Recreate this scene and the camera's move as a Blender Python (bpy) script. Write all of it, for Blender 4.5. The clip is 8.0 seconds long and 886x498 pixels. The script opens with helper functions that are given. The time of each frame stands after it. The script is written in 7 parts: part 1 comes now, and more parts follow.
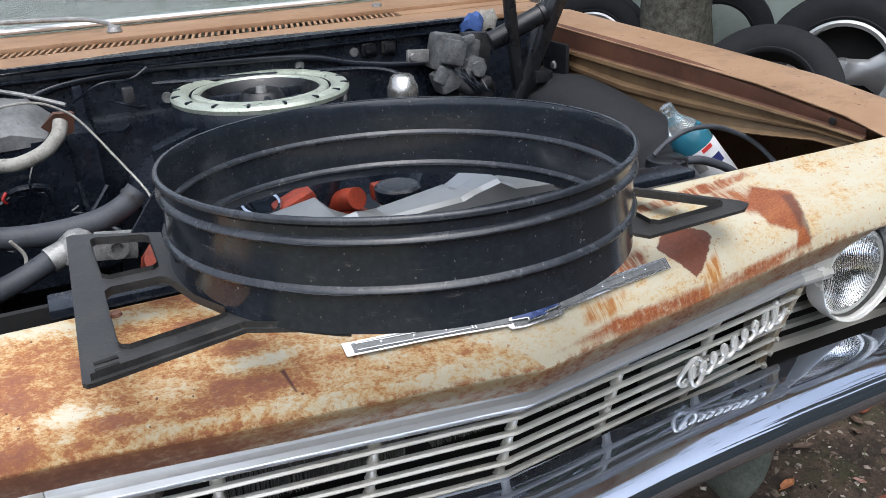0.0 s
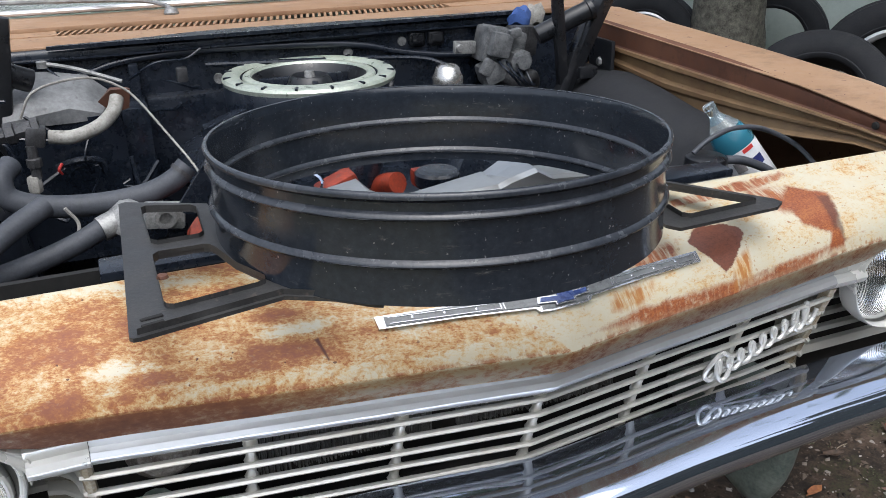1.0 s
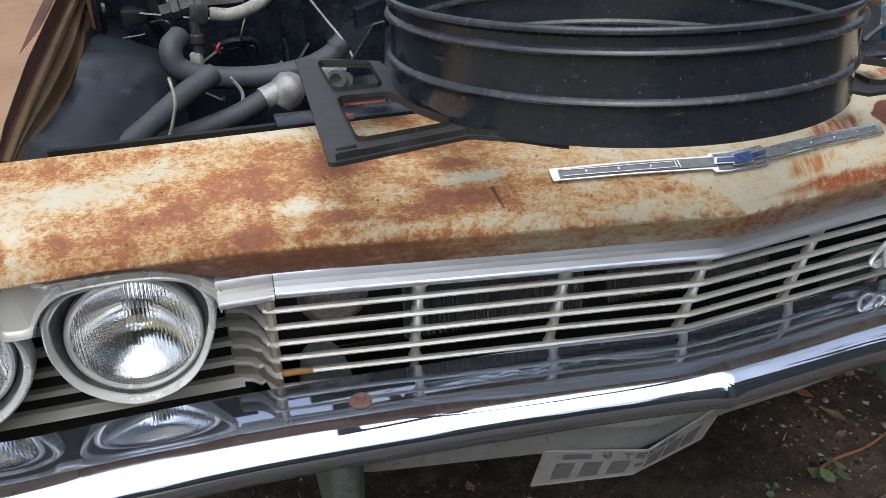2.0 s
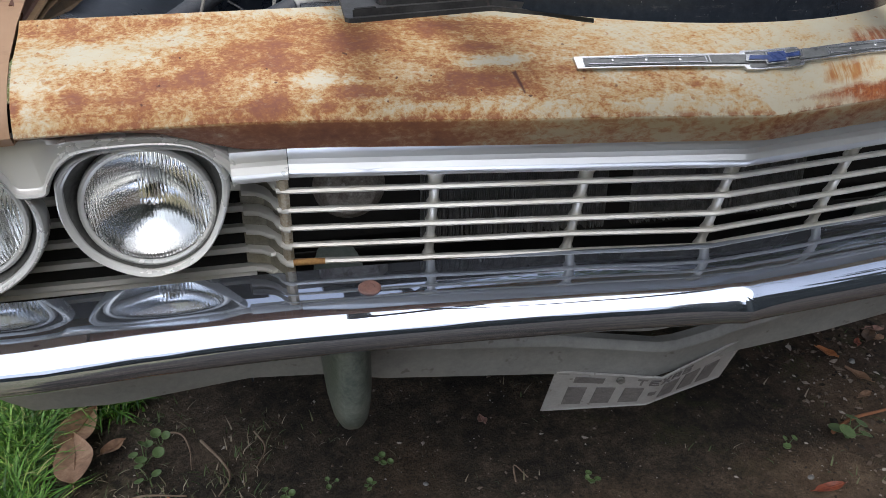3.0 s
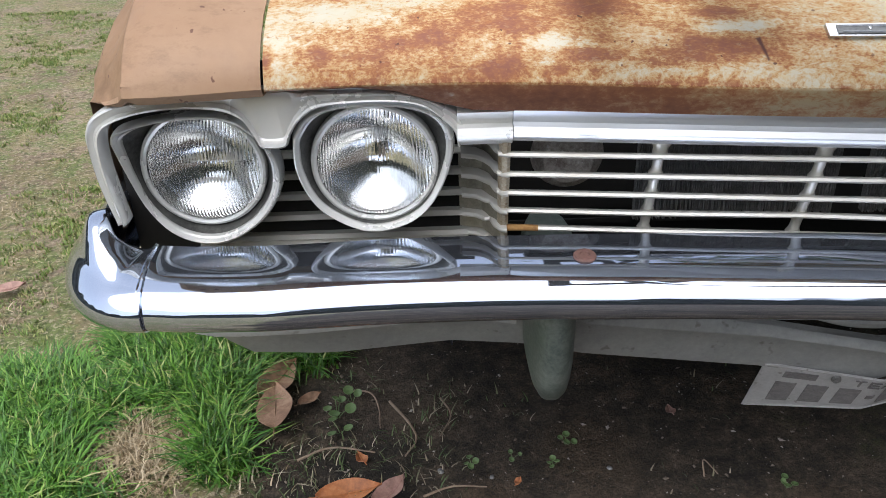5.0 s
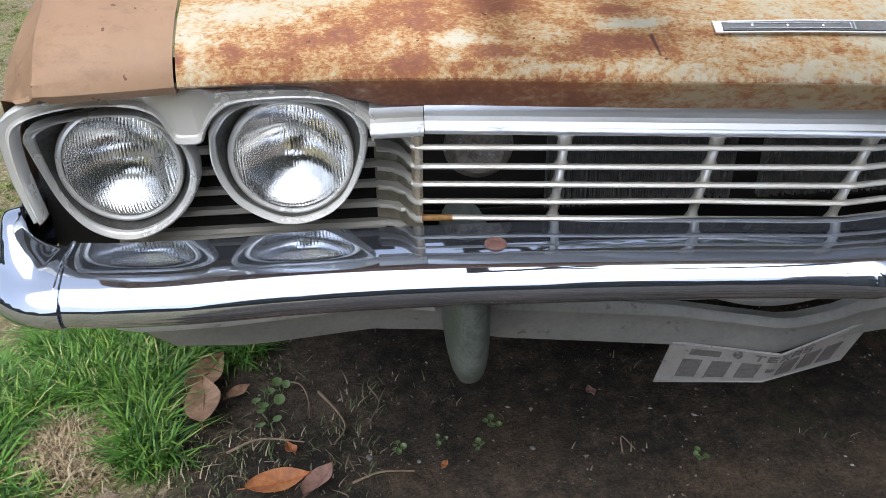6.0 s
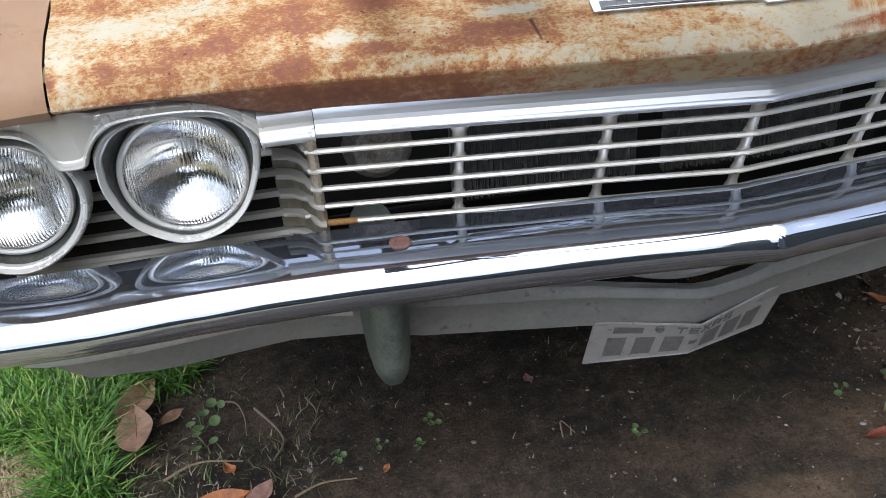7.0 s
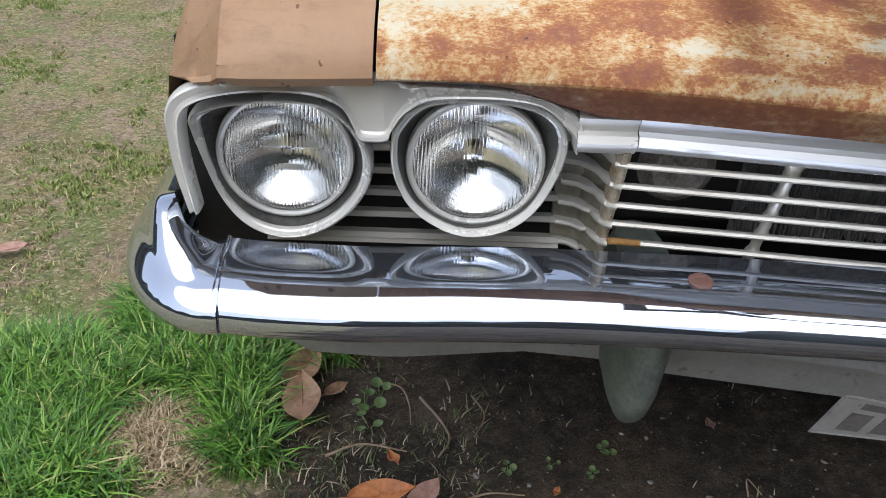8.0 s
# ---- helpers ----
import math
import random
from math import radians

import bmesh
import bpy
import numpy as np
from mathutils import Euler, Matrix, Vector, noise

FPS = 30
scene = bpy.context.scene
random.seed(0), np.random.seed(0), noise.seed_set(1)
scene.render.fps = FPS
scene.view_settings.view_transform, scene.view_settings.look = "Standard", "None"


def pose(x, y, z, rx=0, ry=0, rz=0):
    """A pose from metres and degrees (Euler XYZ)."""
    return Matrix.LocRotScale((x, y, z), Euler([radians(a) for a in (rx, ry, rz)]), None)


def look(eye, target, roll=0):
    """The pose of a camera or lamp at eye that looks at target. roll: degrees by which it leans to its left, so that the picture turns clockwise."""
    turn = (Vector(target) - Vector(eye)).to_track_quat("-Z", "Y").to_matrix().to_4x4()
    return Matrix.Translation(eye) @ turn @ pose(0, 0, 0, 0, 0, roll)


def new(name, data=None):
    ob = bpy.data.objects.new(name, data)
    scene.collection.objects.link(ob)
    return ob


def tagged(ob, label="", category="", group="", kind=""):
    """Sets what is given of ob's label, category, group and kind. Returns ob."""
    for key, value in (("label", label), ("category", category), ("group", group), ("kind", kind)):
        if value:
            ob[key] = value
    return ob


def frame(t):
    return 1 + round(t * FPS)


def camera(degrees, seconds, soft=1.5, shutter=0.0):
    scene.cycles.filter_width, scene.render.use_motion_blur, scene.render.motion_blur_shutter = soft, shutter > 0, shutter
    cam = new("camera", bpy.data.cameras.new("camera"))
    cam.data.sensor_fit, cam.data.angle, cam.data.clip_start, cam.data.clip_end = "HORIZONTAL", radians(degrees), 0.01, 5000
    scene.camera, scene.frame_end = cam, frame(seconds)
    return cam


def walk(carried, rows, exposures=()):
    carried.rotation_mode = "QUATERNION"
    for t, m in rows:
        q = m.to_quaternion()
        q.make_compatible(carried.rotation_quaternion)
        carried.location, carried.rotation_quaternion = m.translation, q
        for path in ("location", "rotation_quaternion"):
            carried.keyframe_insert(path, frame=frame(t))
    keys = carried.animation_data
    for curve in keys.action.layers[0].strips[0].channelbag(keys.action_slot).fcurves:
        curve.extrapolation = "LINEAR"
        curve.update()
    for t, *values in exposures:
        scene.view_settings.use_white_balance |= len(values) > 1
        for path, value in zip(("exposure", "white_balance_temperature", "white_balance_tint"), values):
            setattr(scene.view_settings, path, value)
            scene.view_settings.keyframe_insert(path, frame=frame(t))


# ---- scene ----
cam = camera(54.6, 8.0, 0.85)
PATH = [
    (0, (-0.428, -0.71, 1.297), (0.358, 0.951, 0.507), -2.4),
    (0.5, (-0.417, -0.729, 1.293), (0.343, 0.943, 0.501), -1.4),
    (1, (-0.435, -0.743, 1.294), (0.263, 0.953, 0.497), -0.9),
    (1.5, (-0.466, -0.76, 1.266), (0.125, 0.966, 0.448), -1.9),
    (1.7, (-0.49, -0.761, 1.246), (0.023, 0.951, 0.348), -2.6),
    (2.8, (-0.558, -0.75, 1.16), (-0.202, 0.966, 0.196), 0.3),
    (3, (-0.51, -0.796, 1.13), (-0.146, 0.91, 0.151), 0.2),
    (3.5, (-0.484, -0.823, 1.103), (-0.127, 0.88, 0.116), -0.0),
    (4, (-0.493, -0.823, 1.104), (-0.277, 0.908, 0.126), -2.4),
    (4.5, (-0.534, -0.815, 1.093), (-0.498, 0.929, 0.115), -2.1),
    (4.7, (-0.564, -0.801, 1.098), (-0.593, 0.942, 0.117), -2.4),
    (5.8, (-0.564, -0.821, 1.117), (-0.513, 0.902, 0.103), -0.5),
    (6, (-0.541, -0.831, 1.121), (-0.419, 0.889, 0.106), -1.1),
    (6.5, (-0.487, -0.836, 1.117), (-0.245, 0.865, 0.094), -4.2),
    (7, (-0.489, -0.828, 1.113), (-0.253, 0.876, 0.092), -4.6),
    (7.5, (-0.532, -0.801, 1.119), (-0.361, 0.912, 0.101), -3.2),
    (7.7, (-0.595, -0.774, 1.101), (-0.503, 0.931, 0.061), 0.0),
    (7.8, (-0.645, -0.755, 1.089), (-0.58, 0.947, 0.04), 2.4),
    (8, (-0.703, -0.711, 1.103), (-0.657, 0.988, 0.05), 2.7),
]
walk(cam, [(t, look(eye, target, roll)) for t, eye, target, roll in PATH], [(0.0, 0.84, 6150, 9), (1.0, 0.82, 6150, 9), (1.5, 0.68, 6150, 9), (2.8, 0.46, 6250, 10), (3.0, 0.46, 6250, 10), (3.5, 0.66, 6200, 10), (4.0, 0.78, 6200, 10), (7.5, 0.76, 6050, 10), (8.0, 0.66, 6200, 10)])

# ---- light ----
world = bpy.data.worlds.new("sky")
world.use_nodes = True
scene.world = world
_n = world.node_tree.nodes
_sky = _n.new("ShaderNodeTexSky")
_sky.sky_type = "NISHITA"
_sky.sun_disc = False
_sky.sun_elevation = radians(67.6)
_sky.sun_rotation = radians(194)
_sky.dust_density = 4.0
_sky.air_density = 1.0
_sky.ozone_density = 0.6
_grey = _n.new("ShaderNodeHueSaturation")
_grey.inputs["Saturation"].default_value = 0.42
world.node_tree.links.new(_sky.outputs[0], _grey.inputs["Color"])
world.node_tree.links.new(_grey.outputs[0], _n["Background"].inputs[0])
_n["Background"].inputs[1].default_value = 0.15
sun = new("sun", bpy.data.lights.new("sun", "SUN"))
sun.data.energy = 0.9
sun.data.angle = radians(80)
sun.data.color = (1.0, 0.97, 0.93)
sun.matrix_world = look((-1.0, -4.0, 10.0), (0, 0, 0))


# ---- materials ----
class Mat:
    """A small wrapper to wire node materials."""

    def __init__(self, name, rough=0.5, metal=0.0, color=(0.5, 0.5, 0.5)):
        self.m = bpy.data.materials.new(name)
        self.m.use_nodes = True
        self.nt = self.m.node_tree
        self.b = self.nt.nodes["Principled BSDF"]
        self.b.inputs["Roughness"].default_value = rough
        self.b.inputs["Metallic"].default_value = metal
        self.b.inputs["Base Color"].default_value = (*color, 1)
        self.co = self.nt.nodes.new("ShaderNodeTexCoord").outputs["Object"]

    def node(self, kind, **ins):
        n = self.nt.nodes.new(kind)
        for k, v in ins.items():
            self.put(v, n.inputs[k.replace("_", " ")])
        return n

    def put(self, v, sock):
        if isinstance(v, bpy.types.NodeSocket):
            self.nt.links.new(v, sock)
        elif isinstance(v, tuple) and len(v) == 3 and sock.type == "RGBA":
            sock.default_value = (*v, 1)
        else:
            sock.default_value = v

    def noise(self, scale, detail=5.0, rough=0.6, stretch=None, distort=0.0, out="Fac"):
        v = self.co
        if stretch:
            mp = self.nt.nodes.new("ShaderNodeMapping")
            mp.inputs["Scale"].default_value = stretch
            self.nt.links.new(v, mp.inputs["Vector"])
            v = mp.outputs[0]
        n = self.nt.nodes.new("ShaderNodeTexNoise")
        n.inputs["Scale"].default_value = scale
        n.inputs["Detail"].default_value = detail
        n.inputs["Roughness"].default_value = rough
        n.inputs["Distortion"].default_value = distort
        self.nt.links.new(v, n.inputs["Vector"])
        return n.outputs[out]

    def ramp(self, fac, *stops):
        n = self.nt.nodes.new("ShaderNodeValToRGB")
        e = n.color_ramp.elements
        while len(e) < len(stops):
            e.new(0.5)
        for el, (p, c) in zip(e, stops):
            el.position = p
            el.color = (*c, 1) if isinstance(c, tuple) else (c, c, c, 1)
        self.nt.links.new(fac, n.inputs[0])
        return n.outputs[0]

    def math(self, op, a, b=0.0, clamp=False):
        n = self.nt.nodes.new("ShaderNodeMath")
        n.operation, n.use_clamp = op, clamp
        self.put(a, n.inputs[0])
        self.put(b, n.inputs[1])
        return n.outputs[0]

    def mix(self, fac, a, b):
        n = self.nt.nodes.new("ShaderNodeMix")
        n.data_type = "RGBA"
        self.put(fac, n.inputs[0])
        self.put(a, n.inputs[6])
        self.put(b, n.inputs[7])
        return n.outputs[2]

    def xyz(self):
        n = self.nt.nodes.new("ShaderNodeSeparateXYZ")
        self.nt.links.new(self.co, n.inputs[0])
        return n.outputs

    def blob(self, cx, cy, rx, ry, wobble, soft=0.25, power=2.0, slope=0.0):
        """A stain: an ellipse in plan with an uneven rim, 1 inside."""
        x, y, _ = self.xyz()
        y = self.math("SUBTRACT", y, self.math("MULTIPLY", x, slope))
        dx = self.math("DIVIDE", self.math("SUBTRACT", x, cx), rx)
        dy = self.math("DIVIDE", self.math("SUBTRACT", y, cy), ry)
        dx, dy = self.math("POWER", self.math("ABSOLUTE", dx), power), self.math("POWER", self.math("ABSOLUTE", dy), power)
        d = self.math("POWER", self.math("ADD", dx, dy), 1.0 / power)
        d = self.math("ADD", d, self.math("MULTIPLY", self.math("SUBTRACT", wobble, 0.5), 1.6))
        return self.ramp(d, (1 - soft, 1.0), (1.0, 0.0))

    def color(self, v):
        self.put(v, self.b.inputs["Base Color"])
        return self

    def rough(self, v):
        self.put(v, self.b.inputs["Roughness"])
        return self

    def bump(self, h, strength=0.3, dist=0.002):
        n = self.nt.nodes.new("ShaderNodeBump")
        n.inputs["Strength"].default_value = strength
        n.inputs["Distance"].default_value = dist
        self.nt.links.new(h, n.inputs["Height"])
        self.nt.links.new(n.outputs[0], self.b.inputs["Normal"])
        return self


def make_rusty_white():
    """Flaking cream paint: u runs across the car, v up the panel from its front crease (below it: the lip)."""
    k = Mat("rusty_white_paint", 0.5)
    k.co = k.nt.nodes.new("ShaderNodeTexCoord").outputs["UV"]
    u, v, _ = k.xyz()
    big = k.noise(9.0, 4, 0.6, (0.8, 1.5, 1))
    mid = k.noise(30.0, 6, 0.68, (0.85, 1.2, 1))
    grain = k.noise(125.0, 6, 0.70, (0.85, 1.2, 1), 0.4)
    fine = k.noise(330.0, 4, 0.7, (0.75, 1.25, 1))
    rag = k.math("ADD", k.math("MULTIPLY", k.noise(42.0, 6, 0.75), 0.55), k.math("MULTIPLY", grain, 0.45))

    def spot(cx, cy, rx, ry, lean=0.0, soft=0.9):
        y = k.math("SUBTRACT", v, k.math("MULTIPLY", k.math("SUBTRACT", u, cx), lean))
        dx = k.math("DIVIDE", k.math("SUBTRACT", u, cx), rx)
        dy = k.math("DIVIDE", k.math("SUBTRACT", y, cy), ry)
        d = k.math("SQRT", k.math("ADD", k.math("MULTIPLY", dx, dx), k.math("MULTIPLY", dy, dy)))
        d = k.math("ADD", d, k.math("MULTIPLY", k.math("SUBTRACT", rag, 0.5), 1.5))
        return k.ramp(d, (1 - soft * 0.5, 1.0), (1.0, 0.0)) if soft < 1 else k.ramp(d, (0.1, 1.0), (1.0, 0.0))

    def facet(pts, ragged, soft):
        """A convex patch of bare rust with a torn outline; corners run anticlockwise."""
        d = None
        for (x0, y0), (x1, y1) in zip(pts, pts[1:] + pts[:1]):
            n = math.hypot(x1 - x0, y1 - y0)
            a, b = (y1 - y0) / n, -(x1 - x0) / n
            e = k.math("ADD", k.math("MULTIPLY", k.math("SUBTRACT", u, x0), a), k.math("MULTIPLY", k.math("SUBTRACT", v, y0), b))
            d = e if d is None else k.math("MAXIMUM", d, e)
        d = k.math("ADD", d, k.math("MULTIPLY", k.math("SUBTRACT", rag, 0.5), ragged))
        return k.ramp(k.math("ADD", k.math("MULTIPLY", d, 10.0), 0.5), (0.5 - soft, 1.0), (0.5 + soft, 0.0))

    # how rusty each place is
    across = k.ramp(k.math("ADD", k.math("MULTIPLY", u, 0.6), 0.5), (0.05, 0.52), (0.12, 0.57), (0.20, 0.60), (0.33, 0.59), (0.375, 0.52), (0.42, 0.46), (0.485, 0.44), (0.52, 0.36), (1.0, 0.36))
    f = k.math("ADD", across, k.math("ADD", k.math("MULTIPLY", k.math("SUBTRACT", big, 0.5), 0.55), k.math("MULTIPLY", k.math("SUBTRACT", mid, 0.5), 0.55)))
    for cx, cy, rx, ry, lean, amount in ((-0.462, 0.040, 0.042, 0.013, 0.0, -0.30), (-0.283, 0.063, 0.055, 0.010, 0.10, -0.24), (-0.660, 0.086, 0.115, 0.030, 0.20, -0.28), (-0.735, 0.040, 0.020, 0.030, 0.0, -0.22), (-0.33, 0.009, 0.17, 0.012, 0.0, -0.20), (-0.10, 0.008, 0.10, 0.012, 0.0, -0.12), (-0.42, 0.150, 0.34, 0.018, 0.0, -0.22),
                                     (-0.60, 0.040, 0.11, 0.014, 0.22, 0.12), (-0.694, 0.030, 0.016, 0.016, 0.0, 0.22), (-0.748, 0.022, 0.012, 0.022, 0.0, 0.25), (-0.504, 0.011, 0.030, 0.012, 0.0, 0.24), (-0.453, 0.009, 0.022, 0.008, 0.0, 0.20), (-0.417, 0.008, 0.022, 0.007, 0.0, 0.18), (-0.41, 0.082, 0.060, 0.022, 0.0, 0.14), (-0.30, 0.082, 0.045, 0.012, 0.0, 0.15), (-0.30, 0.038, 0.06, 0.014, 0.0, 0.13), (-0.52, 0.085, 0.05, 0.020, 0.0, 0.10), (-0.43, 0.026, 0.05, 0.010, 0.0, 0.12), (-0.08, 0.030, 0.04, 0.009, 0.0, 0.10)):
        f = k.math("ADD", f, k.math("MULTIPLY", spot(cx, cy, rx, ry, lean, 1.0), amount))
    g = k.math("ADD", f, k.math("ADD", k.math("MULTIPLY", k.math("SUBTRACT", grain, 0.5), 0.66), k.math("MULTIPLY", k.math("SUBTRACT", fine, 0.5), 0.42)))
    cream = k.mix(k.ramp(mid, (0.36, 0.0), (0.64, 1.0)), (0.52, 0.49, 0.385), (0.51, 0.445, 0.31))
    tanned = k.ramp(fine, (0.34, (0.49, 0.29, 0.105)), (0.66, (0.40, 0.195, 0.066)))
    orange = k.ramp(fine, (0.36, (0.39, 0.155, 0.048)), (0.64, (0.26, 0.088, 0.034)))
    col = k.mix(k.math("MULTIPLY", k.ramp(g, (0.36, 0.0), (0.48, 1.0)), 0.72), cream, (0.49, 0.335, 0.155))
    col = k.mix(k.math("MULTIPLY", k.ramp(g, (0.46, 0.0), (0.56, 1.0)), 0.85), col, tanned)
    col = k.mix(k.math("MULTIPLY", k.ramp(g, (0.545, 0.0), (0.66, 1.0)), 0.92), col, orange)
    col = k.mix(k.math("MULTIPLY", k.ramp(f, (0.60, 0.0), (0.73, 0.85)), k.ramp(grain, (0.36, 0.3), (0.56, 1.0))), col, (0.215, 0.080, 0.052))
    # loose pale flakes and dark pits
    flakes = k.math("MULTIPLY", k.ramp(k.noise(120.0, 3, 0.6, (0.65, 1.6, 1), 0.3), (0.60, 0.0), (0.635, 1.0)), k.ramp(f, (0.45, 0.9), (0.70, 0.35)))
    col = k.mix(k.math("MULTIPLY", flakes, 0.5), col, (0.55, 0.44, 0.25))
    pits = k.ramp(k.noise(85.0, 2, 0.5), (0.715, 0.0), (0.735, 1.0))
    col = k.mix(k.math("MULTIPLY", pits, k.ramp(k.math("ADD", k.math("MULTIPLY", u, 0.6), 0.5), (0.35, 0.9), (0.46, 0.35))), col, (0.10, 0.036, 0.022))
    specks = k.math("MULTIPLY", k.ramp(k.noise(120.0, 2, 0.45), (0.655, 0.0), (0.685, 1.0)), k.ramp(k.noise(14.0, 3, 0.6), (0.44, 0.0), (0.56, 1.0)))
    col = k.mix(k.math("MULTIPLY", specks, 0.8), col, (0.33, 0.15, 0.055))
    scratches = k.math("MULTIPLY", k.ramp(k.noise(80.0, 2, 0.4, (0.05, 1.2, 1), 0.0), (0.70, 0.0), (0.72, 1.0)), k.ramp(k.noise(7.0, 3, 0.5), (0.52, 0.0), (0.60, 0.6)))
    col = k.mix(scratches, col, (0.60, 0.52, 0.37))
    gouge = facet([(-0.265, 0.047), (-0.2605, 0.0485), (-0.2545, 0.022), (-0.2565, 0.0215)][::-1], 0.004, 0.01)
    col = k.mix(gouge, col, (0.10, 0.035, 0.024))
    # torn patches of bare rust
    dark_rust = k.ramp(k.math("ADD", k.math("MULTIPLY", grain, 0.5), k.math("MULTIPLY", fine, 0.5)), (0.36, (0.175, 0.062, 0.036)), (0.64, (0.105, 0.036, 0.024)))
    red_rust = k.ramp(k.math("ADD", k.math("MULTIPLY", mid, 0.4), k.math("MULTIPLY", fine, 0.6)), (0.38, (0.37, 0.145, 0.048)), (0.50, (0.27, 0.082, 0.033)), (0.64, (0.17, 0.052, 0.026)))
    run = k.noise(70.0, 4, 0.7, (1.6, 0.22, 1))
    streaky = k.ramp(run, (0.40, 0.15), (0.52, 1.0))
    ochre = k.ramp(run, (0.40, (0.46, 0.26, 0.075)), (0.60, (0.36, 0.145, 0.045)))
    col = k.mix(k.math("MULTIPLY", facet([(0.062, 0.0235), (0.10, 0.018), (0.128, 0.030), (0.134, 0.043), (0.076, 0.044)], 0.028, 0.05), streaky), col, ochre)
    for box_ in ([(0.045, 0.008), (0.145, -0.003), (0.150, 0.010), (0.11, 0.017)], [(0.11, 0.002), (0.25, -0.004), (0.30, 0.008), (0.14, 0.015)], [(0.25, -0.001), (0.40, 0.000), (0.47, 0.012), (0.34, 0.010)]):
        col = k.mix(k.math("MULTIPLY", facet(box_, 0.034, 0.035), k.ramp(k.math("ADD", k.math("MULTIPLY", grain, 0.6), k.math("MULTIPLY", run, 0.4)), (0.38, 0.25), (0.50, 1.0))), col, red_rust)
    col = k.mix(k.math("MULTIPLY", facet([(0.255, 0.004), (0.285, 0.006), (0.295, 0.045), (0.262, 0.035)], 0.018, 0.04), streaky), col, ochre)
    col = k.mix(facet([(0.409, 0.052), (0.462, 0.024), (0.484, 0.062), (0.494, 0.090), (0.440, 0.122), (0.405, 0.098)], 0.030, 0.035), col, red_rust)
    col = k.mix(k.math("MULTIPLY", facet([(0.350, 0.102), (0.42, 0.070), (0.43, 0.120), (0.372, 0.138)], 0.050, 0.08), streaky), col, red_rust)
    col = k.mix(k.math("MULTIPLY", facet([(0.455, 0.010), (0.472, 0.012), (0.490, 0.085), (0.470, 0.090)], 0.020, 0.03), 0.75), col, (0.095, 0.040, 0.030))
    col = k.mix(facet([(0.436, 0.004), (0.470, 0.006), (0.468, 0.032), (0.452, 0.030)], 0.016, 0.03), col, red_rust)
    col = k.mix(k.math("MULTIPLY", spot(0.33, 0.150, 0.14, 0.012, -0.05, 0.5), streaky), col, red_rust)
    col = k.mix(facet([(0.235, 0.040), (0.247, 0.019), (0.262, 0.032), (0.292, 0.045), (0.305, 0.060), (0.302, 0.078), (0.28, 0.094), (0.235, 0.098), (0.212, 0.080)], 0.020, 0.010), col, dark_rust)
    col = k.mix(k.math("MULTIPLY", facet([(0.10, 0.050), (0.17, 0.052), (0.20, 0.085), (0.13, 0.085)], 0.035, 0.06), streaky), col, red_rust)
    # thin rust line on the crease, bare lip below it
    rim = k.math("MULTIPLY", k.ramp(k.math("ADD", k.math("MULTIPLY", v, 20.0), 0.5), (0.47, 0.0), (0.49, 1.0), (0.53, 0.8), (0.58, 0.0)), k.ramp(k.math("ADD", k.math("MULTIPLY", mid, 0.6), k.math("MULTIPLY", grain, 0.4)), (0.47, 0.0), (0.55, 0.9)))
    col = k.mix(rim, col, (0.24, 0.085, 0.04))
    lip = k.ramp(k.math("ADD", k.math("MULTIPLY", v, 20.0), 0.5), (0.44, 1.0), (0.48, 0.0))
    bare = k.math("ADD", k.math("ADD", k.math("MULTIPLY", big, 0.35), k.math("MULTIPLY", mid, 0.45)), k.math("MULTIPLY", grain, 0.45))
    bare = k.math("SUBTRACT", bare, k.ramp(k.math("ADD", k.math("MULTIPLY", u, 0.6), 0.5), (0.24, 0.0), (0.36, 0.12), (0.44, 0.16)))
    col = k.mix(lip, col, k.ramp(bare, (0.42, (0.34, 0.27, 0.16)), (0.50, (0.29, 0.16, 0.075)), (0.58, (0.22, 0.088, 0.038)), (0.74, (0.15, 0.055, 0.03))))
    k.color(col).rough(k.ramp(g, (0.42, 0.36), (0.60, 0.72)))
    return k.bump(k.math("ADD", k.math("MULTIPLY", g, -0.5), k.math("MULTIPLY", fine, 0.4)), 0.30, 0.0012).m


def make_tan(name, a, b, c):
    k = Mat(name, 0.55)
    n1, n2, n3 = k.noise(4.0, 6, 0.6), k.noise(40.0, 6, 0.7), k.noise(70.0, 2, 0.5)
    col = k.ramp(k.math("ADD", k.math("MULTIPLY", n1, 0.65), k.math("MULTIPLY", n2, 0.35)), (0.34, c), (0.5, a), (0.66, b))
    col = k.mix(k.math("MULTIPLY", k.ramp(n3, (0.70, 0.0), (0.725, 1.0)), 0.85), col, (0.10, 0.035, 0.02))
    stain = k.math("MULTIPLY", k.ramp(k.noise(9.0, 7, 0.75, (0.6, 1.0, 1.0)), (0.54, 0.0), (0.66, 1.0)), 0.45)
    col = k.mix(stain, col, tuple(0.45 * q for q in c))
    k.color(col).rough(k.ramp(n2, (0.3, 0.45), (0.7, 0.7)))
    return k.bump(n2, 0.12, 0.001).m


